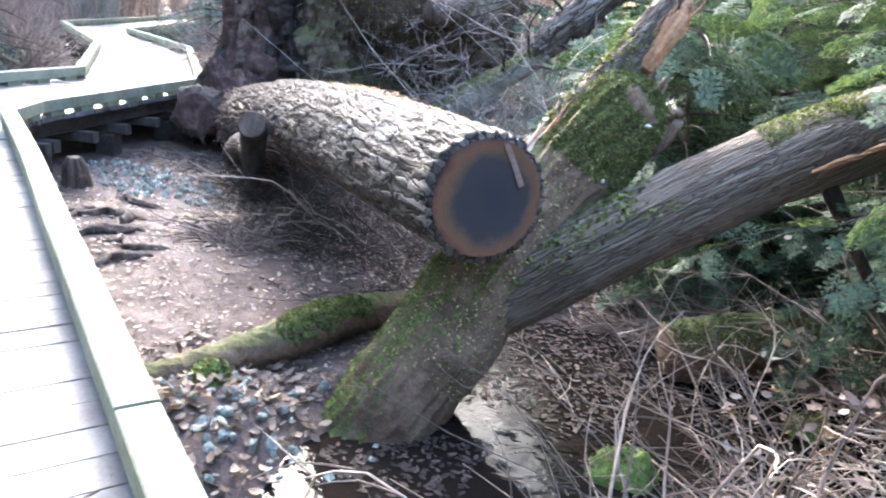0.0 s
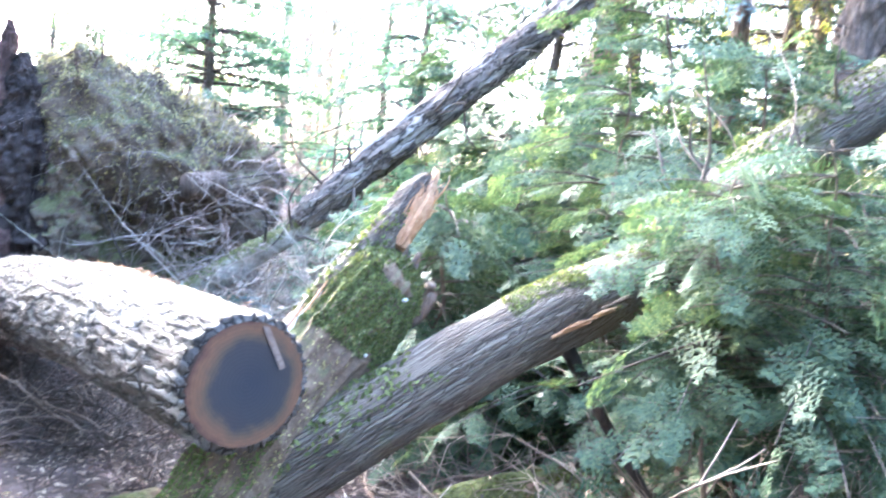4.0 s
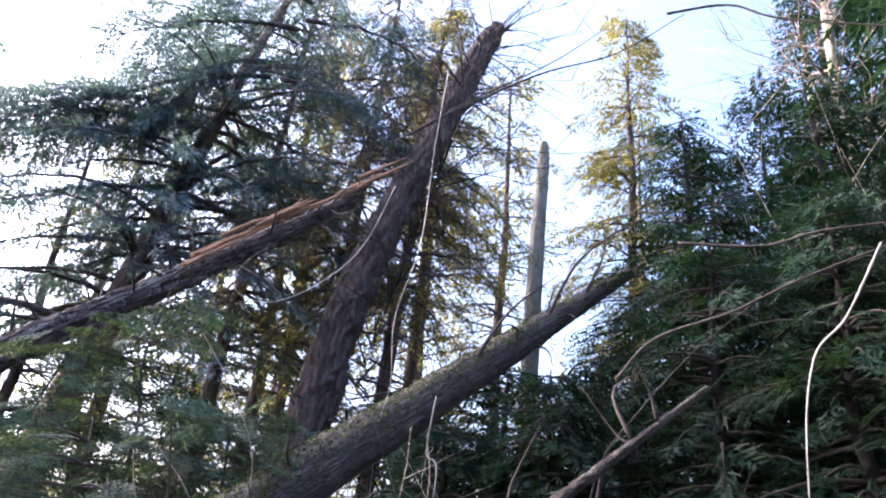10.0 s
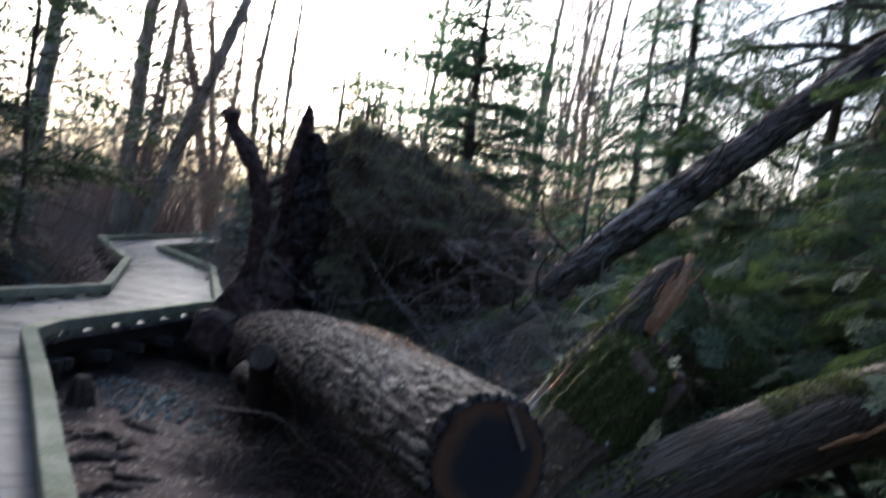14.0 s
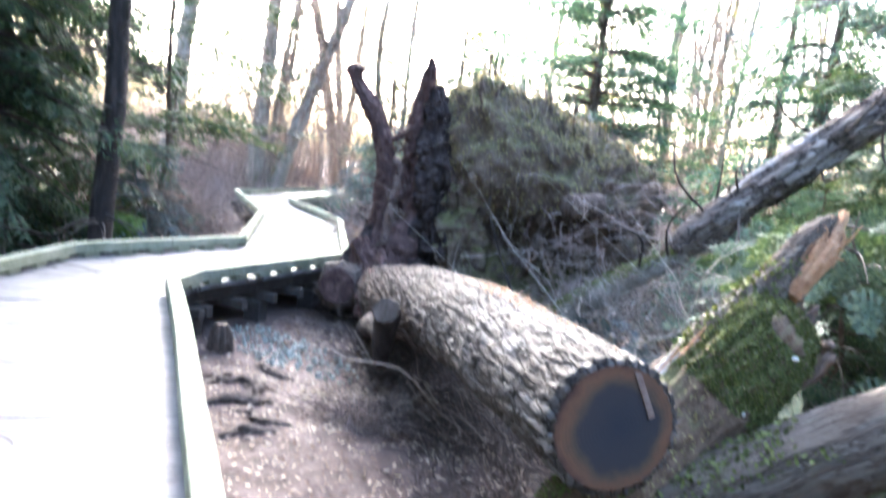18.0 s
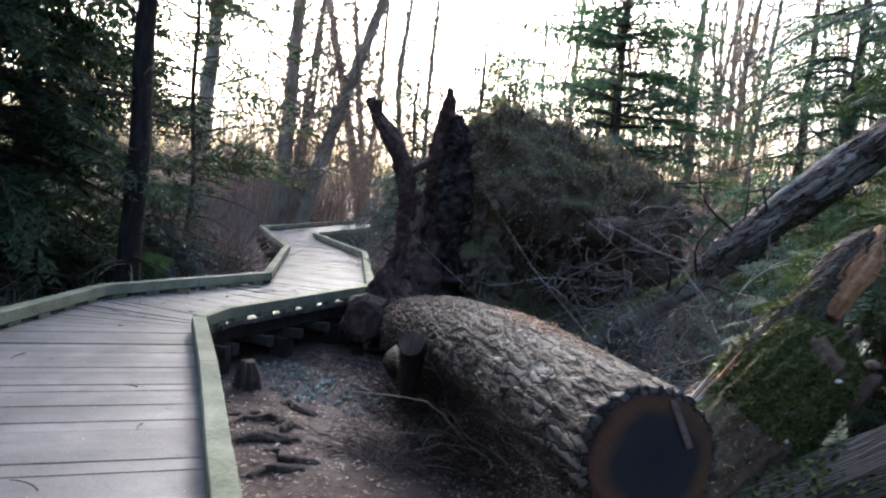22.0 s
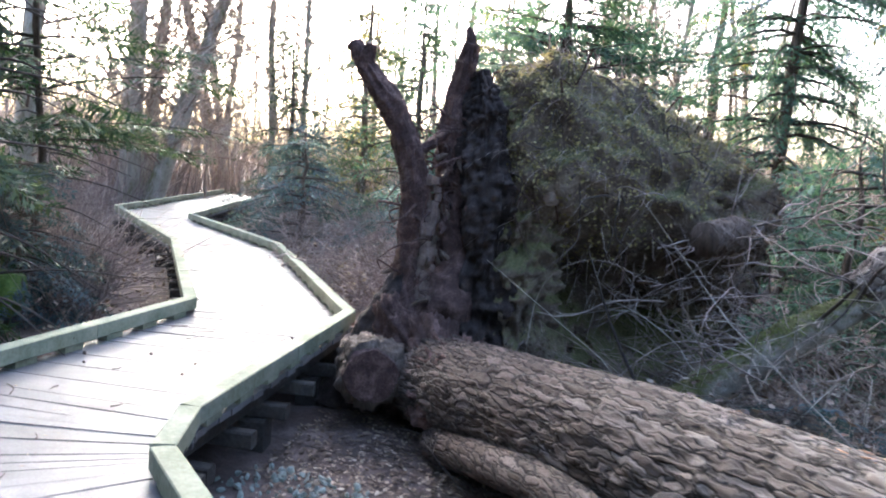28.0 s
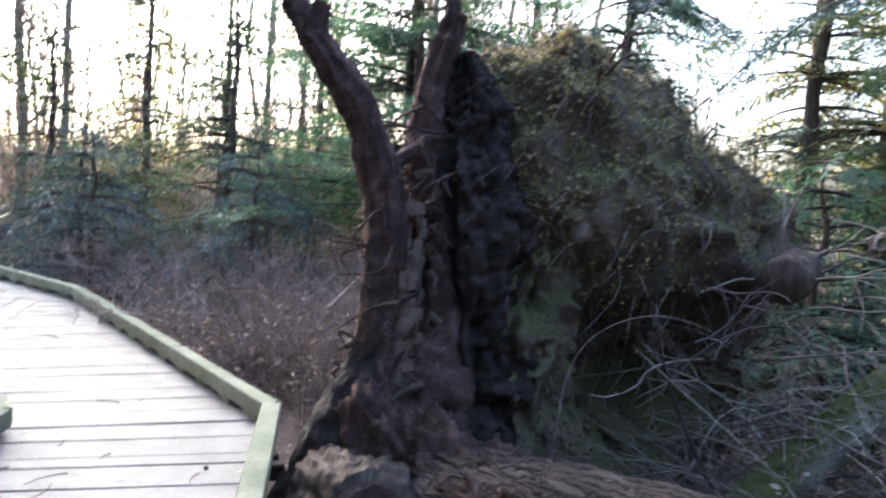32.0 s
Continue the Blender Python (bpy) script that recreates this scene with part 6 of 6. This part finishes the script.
tangle("path_thicket", "tangled brown thicket beyond the boardwalk kerb", 620, [(-9.6, 8.2, 0.0, -5.6, 12.0, 0.8, 0.75), (-12.5, 11.0, 0.0, -9.0, 14.5, 0.9, 0.25)], 1.1, "twig_red", 0.0065, 18, 0.28, 6)
tangle("bare_vines", "pale bare vines and stems tangled before the hemlocks", 80, [(1.5, 3.0, 0.3, 3.2, 4.3, 1.3, 1.0)], 1.4, "twig", 0.0042, 20, 0.24, 5)
# dark twigs added where the log's shade should blacken the ground
tangle("log_shade_twigs", "dark dead twigs added as shade under the fallen log", 420, [(-3.3, 3.9, 0.0, -1.4, 5.0, 0.2, 0.6), (-4.6, 4.9, 0.0, -3.0, 6.0, 0.2, 0.4)], 0.7, "twig_dark", 0.005, 21, 0.3, 5)
tangle("root_tangle", "dark dead stems hanging over the hollow of the root mound", 80, [(-4.2, 7.0, 0.6, -2.6, 7.7, 1.9, 1.0)], 1.1, "twig_red", 0.006, 17, 0.22, 6)


def dead_bough(base, head, length, thick, seed, mat, sag=0.03):
    """A bare broken bough with forked side twigs."""
    r = np.random.default_rng(seed)
    e = thing("dead_bough", base, "bare weathered bough lying in the brush" if mat == "twig" else "pale bare bough caught in the brush", "branch", "dead boughs in the brush")
    d = np.array(head, float)
    d /= np.linalg.norm(d)
    P = [np.zeros(3)]
    for i in range(9):
        d = d + r.normal(0, 0.16, 3) + (0, 0, -sag)
        d /= np.linalg.norm(d)
        P.append(P[-1] + d * length / 9)
    V, T = tube(P, [thick, thick * 0.75, thick * 0.3], 6, 30, 0.3, 20)
    stem = build("stem", V, T, M[mat], e)
    parts = []
    for k in range(13):
        i = r.integers(2, 10)
        f = d + r.normal(0, 0.75, 3)
        f /= np.linalg.norm(f)
        L = length * r.uniform(0.15, 0.4)
        q = [P[i], P[i] + f * L * 0.4 + r.normal(0, 0.03, 3), P[i] + f * L * 0.75 + r.normal(0, 0.05, 3), P[i] + f * L + r.normal(0, 0.05, 3)]
        w = thick * 0.4
        parts.append(tube(q, [w, w * 0.7, w * 0.3], 4, 10, caps=False))
        for m in range(3):
            g = f + r.normal(0, 0.6, 3)
            s = q[1 + m % 3]
            parts.append(tube([s, s + g * L * 0.2 + r.normal(0, 0.02, 3), s + g * L * 0.4], [w * 0.5, w * 0.35, w * 0.15], 3, 5, caps=False))
    V, T = join_parts(parts)
    tagged(build("twigwork", V, T, M[mat], stem), kind="stuff")


rq = np.random.default_rng(90)
for k in range(12):
    x, y = rq.uniform(-3.2, -1.1), rq.uniform(6.6, 7.4)
    dead_bough((x, y, gz(x, y) + (rq.uniform(0.0, 0.9) if k % 3 else 0.0)), (rq.normal(0.3, 0.8), rq.normal(-0.2, 0.6), rq.uniform(0.0, 0.7)), rq.uniform(0.9, 1.7), rq.uniform(0.007, 0.014), 500 + k, "twig_pale" if k % 2 else "twig")

for k in range(9):
    x, y = rq.uniform(1.75, 2.7), rq.uniform(2.7, 3.5)
    dead_bough((x, y, gz(x, y) - 0.02), (rq.normal(-0.1, 0.35), rq.normal(-0.1, 0.3), 1.0), rq.uniform(1.7, 2.5), rq.uniform(0.0045, 0.0075), 540 + k, "twig_pale" if k % 3 else "twig", 0.05)


BUSH = thing("brown_bush", (-11.3, 7.2, gz(-11.3, 7.2)), "dense dark brown leafless bush beside the kerb", "bush")
rb = np.random.default_rng(77)
parts = []
for k in range(420):
    d = rb.normal(0, 1, 3); d[2] = abs(d[2]) + 0.4; d /= np.linalg.norm(d)
    L = rb.uniform(0.5, 1.25)
    p = rb.normal(0, 0.12, 3) * (1, 1, 0)
    parts.append(tube([p, p + d * L * 0.5 + rb.normal(0, 0.06, 3), p + d * L + rb.normal(0, 0.14, 3)], [0.012, 0.008, 0.004], 4, 6, caps=False))
V, T = join_parts(parts)
tagged(build("stem_mass", V, T, M["twig_red"], BUSH), kind="stuff")


def scatter(name, label, n, boxes, size, mat, seed, lift=0.006, tilt=0.35, category="leaf litter", rise=0.0):
    """Small curled leaves lying on the ground, as one layer."""
    r = np.random.default_rng(seed)
    xs, ys = [], []
    for x0, y0, x1, y1, m in boxes:
        xs.append(r.uniform(x0, x1, int(n * m))), ys.append(r.uniform(y0, y1, int(n * m)))
    x, y = np.concatenate(xs), np.concatenate(ys)
    z = ground_z(x, y) + lift
    z = z + rise * r.random(len(z)) ** 1.6
    keep = (z > -0.60) & ~on_deck(x, y, -0.08)
    x, y, z = x[keep], y[keep], z[keep]
    m = len(x)
    LV = np.array([(-1, 0, 0.1), (-0.4, 0.42, 0.0), (0.3, 0.45, 0.06), (1, 0, 0.16), (0.3, -0.45, 0.06), (-0.4, -0.42, 0.0), (0, 0, -0.05)])
    LT = np.array([(6, 0, 5), (6, 1, 0), (6, 2, 1), (6, 3, 2), (6, 4, 3), (6, 5, 4)])[:, ::-1]
    a = r.uniform(0, 2 * np.pi, m)
    head = np.stack([np.cos(a), np.sin(a), r.normal(0, tilt * 0.5, m)], -1)
    up = np.stack([r.normal(0, tilt, m), r.normal(0, tilt, m), np.ones(m)], -1)
    V, T = placed(LV, LT, basis(head, up), size * r.uniform(0.5, 1.3, m), np.stack([x, y, z + 0.006], -1))
    return tagged(build(name, V, T, M[mat], smooth=False), label, category, kind="stuff")


scatter("leaf_litter", "dead brown leaves scattered over the forest floor", 11000, [(-5.6, 2.2, -1.4, 6.0, 0.6), (-2.4, 1.2, 2.4, 4.8, 0.2), (-7, 6.8, -1, 11, 0.25), (-11, 6.5, -7.5, 12, 0.15)], 0.021, "litter", 1)
scatter("wood_floor_litter", "dead leaves and needles strewn through the wood", 9000, [(-16, -9, 8, -1.5, 0.3), (-14, -1.5, -6.5, 5, 0.2), (2.2, -1.5, 10, 8, 0.3), (-6, 7, 4, 14, 0.2)], 0.035, "litter_dark", 6)
brush("undergrowth", "sparse bare stalks behind the boardwalk", 1500, [(-6, -2.5, 2.5, 2), (0, -5, 3, 2), (5, -6, 3, 2), (-11, 0, 3, 2), (4, 1.8, 1.2, 2), (6.5, 1, 2, 2), (-9, 3, 1.2, 1)], 0.6, 0.8, "twig_red", 0.005, 19, wiggle=0.16)
# dark leaves that put shade into the ground colour under the log
scatter("shade_litter", "dark leaves and needles deepening the shade under the fallen log", 6000, [(-6.4, 4.6, -3.2, 6.4, 0.6), (-4.0, 3.9, -1.6, 5.2, 0.4), (-2.0, 2.9, 1.5, 4.2, 0.2), (-1.6, 3.5, 0.9, 5.2, 0.5)], 0.024, "litter_dark", 2)
scatter("caught_leaves", "pale dead leaves caught in the brush beside the path", 11000, [(-3.8, 5.8, -1.0, 7.6, 0.25), (0.2, 2.4, 2.6, 4.6, 0.12), (-10.5, 8.0, -5.6, 12.5, 0.5), (-13, 5.5, -9, 9, 0.15)], 0.028, "litter", 3, tilt=1.0, rise=0.75)
scatter("bank_leaves", "brown leaves on the bank of the pool", 3200, [(-2.3, 1.4, -0.8, 2.7, 0.35), (0.1, 2.2, 2.6, 4.6, 0.65)], 0.03, "litter_dark", 5, tilt=0.6, rise=0.04)
for k, (x, y, w) in enumerate(((-0.10, 2.95, 0.17), (0.95, 3.05, 0.14), (1.45, 3.35, 0.16), (0.55, 3.85, 0.13), (-1.75, 2.2, 0.10))):
    e = thing("moss_cushion", (x, y, max(gz(x, y), -0.62)), "bright green moss cushion beside the pool", "moss", "moss cushions")
    V, T = tube([(0, 0, -0.05), (0, 0, 0.02), (0.01, 0, 0.07), (0, 0, 0.085)], [w, w * 0.95, w * 0.55, 0.01], 24, 16, 0.4, 9)
    pad = build("cushion", V, T, M["moss"], e)
    moss_on(pad, V, T, 500, (0, 0, 1), 0.0, 60 + k, 0.012, "moss_green", 3, 0.95)
wr = np.random.default_rng(17)
fx, fy = wr.uniform(-2.0, 1.3, 10000), wr.uniform(1.5, 4.4, 10000)
mat_in = fbm(np.stack([fx, fy, 0 * fx], -1), 2.4, 3) > 0.44
fx, fy = fx[mat_in], fy[mat_in]
n = len(fx)
ang = wr.uniform(0, 6.28, n)
V, T = placed(LEAF_V, LEAF_T, basis(np.stack([np.cos(ang), np.sin(ang), 0 * ang], -1), np.tile((0.0, 0, 1), (n, 1))), 0.022 * wr.uniform(0.3, 1.3, n), np.stack([fx, fy, 0 * fx - 0.606], -1))
tagged(build("floating_litter", V, T, M["float"], smooth=False), "dark sodden leaves matted on the pool", "leaf litter", kind="stuff")

# half-buried roots beside the kerb
rk = np.random.default_rng(71)
for x, y, a, L, w in ((-4.6, 3.42, 0.5, 0.7, 0.035), (-4.1, 3.10, 1.1, 0.55, 0.041), (-3.85, 3.22, 0.2, 0.6, 0.032), (-3.9, 3.5, 2.6, 0.45, 0.041), (-4.75, 4.0, 0.1, 0.55, 0.038), (-4.2, 3.6, -0.7, 0.5, 0.027), (-3.6, 2.85, 0.9, 0.5, 0.030), (-4.35, 3.25, 1.9, 0.5, 0.024)):
    e = thing("surface_root", (0, 0, 0), "gnarled brown surface root crossing the bare soil", "root", "surface roots")
    pts = []
    for i in range(7):
        u = i / 6
        px, py = x + L * u * math.cos(a) + rk.normal(0, 0.035), y + L * u * math.sin(a) + rk.normal(0, 0.035)
        pts.append((px, py, gz(px, py) + 0.034 * math.sin(math.pi * u) - 0.012 + rk.normal(0, 0.008)))
    V, T = fibre_tube(pts, [w * 0.5, w, w * 0.9, w * 0.35], 22, 70, 0.012, 0.8, 30, 3, 9)
    build("root_wood", V, T, M["bark"], e)
stump = thing("small_stump", (0, 0, 0), "small weathered stump beside the boardwalk", "tree stump")
V, T = fibre_tube([(-5.18, 3.98, -0.6), (-5.17, 3.97, -0.38), (-5.16, 3.96, -0.26)], [0.13, 0.09, 0.06], 40, 40, 0.03, 0.5, 20, 3, 5)
build("stump_wood", V, T, M["bark"], stump)

# angular green-grey stones
bm = bmesh.new()
bmesh.ops.create_icosphere(bm, subdivisions=1, radius=1)
for v in bm.verts:
    v.co *= 0.8 + 0.8 * noise.noise(v.co * 2.1)
stone_mesh = bpy.data.meshes.new("stone")
bm.to_mesh(stone_mesh)
bm.free()
stone_mesh.materials.append(M["stone"])
rs = np.random.default_rng(21)
gravel = thing("gravel_patch", (0, 0, 0), "patch of angular green-grey stones on the soil", "gravel")
for k in range(280):
    a, q = rs.uniform(0, 2 * math.pi), math.sqrt(rs.uniform(0, 1))
    u, v = math.cos(a) * q * 0.95, math.sin(a) * q * 0.42
    x, y = -4.98 + u * 0.97 - v * 0.25, 4.56 + u * 0.05 + v
    ob = new("stone", stone_mesh)
    ob.parent = gravel
    s = rs.uniform(0.014, 0.046)
    ob.matrix_local = Matrix.LocRotScale((x, y, gz(x, y) + s * 0.45), Euler(rs.uniform(0, 6, 3)), (s, s * rs.uniform(0.5, 0.9), s * rs.uniform(0.25, 0.6)))

# single vines, dead branches and stems among the trunks
STEMS = [
    ("hanging_vine", 0.006, [(2.89, 6.7, 5.5), (2.64, 6.79, 4.69), (2.26, 6.91, 4.19), (1.87, 7.01, 3.93), (1.56, 7.07, 3.95), (1.48, 7.08, 4.12), (1.57, 7.07, 4.33), (1.71, 7.04, 4.49)]),
    ("hanging_vine", 0.006, [(2.72, 5.26, 6.0), (2.68, 5.28, 5.14), (2.65, 5.29, 4.14), (2.52, 5.34, 3.44), (2.55, 5.34, 2.88), (2.5, 5.36, 2.43), (2.52, 5.34, 1.0)]),
    ("hanging_vine", 0.009, [(2.94, 5.30, 2.85), (2.94, 5.38, 2.43), (3.02, 5.34, 2.22), (2.9, 5.38, 1.0)]),
    ("dead_branch", 0.022, [(4.42, 4.88, 3.23), (4.67, 4.66, 3.59), (5.12, 4.18, 3.82), (5.48, 3.71, 4.08), (6.4, 2.6, 4.6)]),
    ("dead_branch", 0.014, [(4.3, 5.3, 1.6), (4.43, 5.13, 2.51), (4.68, 4.91, 3.0), (5.04, 4.57, 3.55), (5.36, 4.2, 3.95)]),
]
STEMS += [
    ("dead_branch", 0.022, [(3.0, 7.2, 6.44), (3.73, 6.88, 7.08), (4.58, 6.39, 7.69), (5.32, 5.82, 7.97), (5.94, 5.22, 8.49)]),
    ("dead_branch", 0.018, [(3.12, 7.15, 6.55), (3.91, 6.79, 7.28), (4.69, 6.31, 7.88), (5.27, 5.86, 8.46)]),
    ("dead_branch", 0.026, [(5.43, 5.02, 8.06), (5.9, 4.49, 8.01), (6.26, 3.99, 7.57), (7.4, 2.6, 6.9)]),
    ("dead_branch", 0.020, [(5.05, 4.7, 4.66), (5.53, 4.15, 4.56), (5.88, 3.65, 4.64), (6.9, 2.6, 4.7)]),
    ("hanging_vine", 0.012, [(5.61, 3.14, 4.2), (5.44, 3.41, 3.62), (5.29, 3.64, 3.28), (5.2, 3.75, 2.4), (5.2, 3.8, 0.6)]),
]
STEMS += [
    ("bare_shrub", 0.010, [(1.7, 4.2, -0.5), (2.01, 4.06, 1.31), (2.33, 3.91, 1.5), (2.53, 3.8, 1.65), (2.77, 3.65, 1.83)]),
    ("bare_shrub", 0.011, [(1.3, 4.1, -0.5), (1.5, 4.03, 1.25), (1.58, 4.01, 1.49), (1.81, 3.93, 1.7), (1.94, 3.88, 1.87)]),
    ("bare_shrub", 0.016, [(1.1, 4.4, -0.5), (1.05, 4.43, 1.18), (1.01, 4.44, 1.48), (0.84, 4.46, 1.7), (0.76, 4.47, 1.95)]),
    ("bare_shrub", 0.011, [(1.25, 4.5, -0.5), (1.3, 4.49, 1.21), (1.38, 4.47, 1.6), (1.4, 4.47, 2.0), (1.2, 4.51, 2.39), (0.98, 4.55, 2.68)]),
    ("bare_shrub", 0.014, [(2.2, 4.0, -0.5), (2.2, 3.98, 1.34), (2.27, 3.94, 1.9), (2.24, 3.96, 2.22)]),
    ("bare_shrub", 0.014, [(1.5, 4.35, -0.5), (1.39, 4.38, 0.84), (1.21, 4.42, 1.19), (1.12, 4.44, 1.7), (0.87, 4.47, 2.0)]),
    ("bare_shrub", 0.009, [(-4.9, 6.76, -0.5), (-4.88, 6.76, 0.19), (-4.83, 6.76, 0.56), (-4.69, 6.75, 0.77), (-4.46, 6.74, 0.89), (-4.22, 6.71, 0.89), (-3.98, 6.66, 0.8)]),
]
STEMS += [
    ("mossy_stick", 0.016, [(-0.41, 4.03, -0.25), (-0.1, 3.7, -0.33), (0.15, 3.36, -0.5)]),
    ("mossy_stick", 0.010, [(0.06, 3.41, -0.05), (0.16, 3.3, -0.3), (0.25, 3.2, -0.55)]),
    ("mossy_stick", 0.013, [(0.19, 4.26, -0.15), (0.38, 4.2, -0.36), (0.54, 4.15, -0.52)]),
    ("mossy_stick", 0.012, [(-0.3, 3.2, -0.56), (-0.15, 3.3, -0.53), (0.05, 3.4, -0.54)]),
    ("mossy_stick", 0.014, [(1.05, 3.47, -0.05), (1.0, 3.48, -0.25), (0.9, 3.5, -0.55)]),
    ("mossy_stick", 0.009, [(1.1, 3.66, 0.12), (0.9, 3.55, -0.2), (0.66, 3.43, -0.5)]),
    ("mossy_stick", 0.008, [(1.5, 3.5, 0.35), (1.2, 3.35, 0.0), (0.8, 3.2, -0.5)]),
    ("mossy_stick", 0.009, [(0.5, 3.0, -0.1), (0.45, 3.25, -0.4), (0.3, 3.5, -0.55)]),
]
for k, (nm, rad, pts) in enumerate(STEMS):
    rad *= {"mossy_stick": 0.6, "hanging_vine": 0.85, "dead_branch": 0.7}.get(nm, 0.48)
    V, T = tube(pts, [rad, rad * 0.9, rad * 0.7, rad * 0.4], 7, 50, 0.25, 12)
    tagged(build(nm, V, T, M[{"hanging_vine": "twig_pale", "bare_shrub": "twig"}.get(nm, "twig_dark")]), {"hanging_vine": "pale bare vine hanging among the trunks", "dead_branch": "dark dead branch reaching between the trees", "bare_shrub": "bare grey shrub stem rising through the hemlock", "mossy_stick": "broken stick leaning over the pool"}[nm], {"hanging_vine": "vine", "dead_branch": "branch", "bare_shrub": "shrub", "mossy_stick": "stick"}[nm], {"hanging_vine": "hanging vines", "dead_branch": "dead branches", "bare_shrub": "bare shrubs", "mossy_stick": "sticks by the pool"}[nm])

# pale stones at the edge of the pool
pebbles = thing("pool_stones", (0, 0, 0), "pale angular stones at the edge of the pool", "stones")
for k in range(90):
    x, y = -1.55 + rs.normal(0, 0.28), 2.05 + rs.normal(0, 0.22)
    ob = new("stone", stone_mesh)
    ob.parent = pebbles
    s = rs.uniform(0.02, 0.05)
    ob.matrix_local = Matrix.LocRotScale((x, y, max(gz(x, y), -0.64) + s * 0.25), Euler(rs.uniform(0, 6, 3)), (s, s * rs.uniform(0.6, 1), s * rs.uniform(0.4, 0.8)))

# fine needles and specks strewn over the boards
dn = np.random.default_rng(44)
pts = []
for sec in SECTIONS[:4]:
    m = int(np.linalg.norm(np.subtract(sec[1], sec[0])) * 75)
    s, e = dn.uniform(0, 1, (m, 1)), dn.beta(0.7, 0.7, (m, 1)) * 0.9 + 0.05
    pts.append((np.array(sec[0]) * (1 - s) + np.array(sec[1]) * s) * e + (np.array(sec[2]) * (1 - s) + np.array(sec[3]) * s) * (1 - e))
pts = np.concatenate(pts)
n = len(pts)
ang = dn.uniform(0, 6.28, n)
V, T = placed(NEEDLE_V, NEEDLE_T, basis(np.stack([np.cos(ang), np.sin(ang), 0 * ang], -1), np.tile((0.0, 0, 1), (n, 1))), dn.uniform(0.004, 0.02, n), np.column_stack([pts, np.full(n, 0.006)]))
tagged(build("needle_scatter", V, T, M["litter"], smooth=False), "brown needles and bark specks on the boards", "leaf litter", kind="stuff")

# bits on the deck: twigs, cones and needles
rd = np.random.default_rng(33)
for k in range(48):
    s = rd.uniform(0.05, 0.98)
    sec = SECTIONS[rd.choice([0, 0, 0, 1, 2, 2, 3])]
    e = rd.uniform(0.08, 0.92)
    p = (np.array(sec[0]) * (1 - s) + np.array(sec[1]) * s) * e + (np.array(sec[2]) * (1 - s) + np.array(sec[3]) * s) * (1 - e)
    if k % 3:
        a, L = rd.uniform(0, 6.28), rd.uniform(0.06, 0.22)
        q = [(*(p + L * u * np.array((math.cos(a + 0.5 * u), math.sin(a + 0.5 * u)))), 0.008) for u in (0, 0.35, 0.7, 1)]
        tagged(build("fallen_twig", *tube(q, [0.004, 0.003, 0.002], 5, 10), M["twig_dark"]), "thin dark twig lying on the deck boards", "twig", "twigs on the deck")
    else:
        r0 = rd.uniform(0.005, 0.013)
        V, T = tube([(*p, 0.001), (*(p + rd.normal(0, 0.01, 2)), r0 * 0.6), (*(p + rd.normal(0, 0.012, 2)), r0 * 0.9)], [r0 * 0.7, r0, r0 * 0.3], 8, 8, 0.4, 40)
        tagged(build("fallen_cone", V, T, M["bark"]), "small brown cone lying on the deck boards", "cone", "cones on the deck")
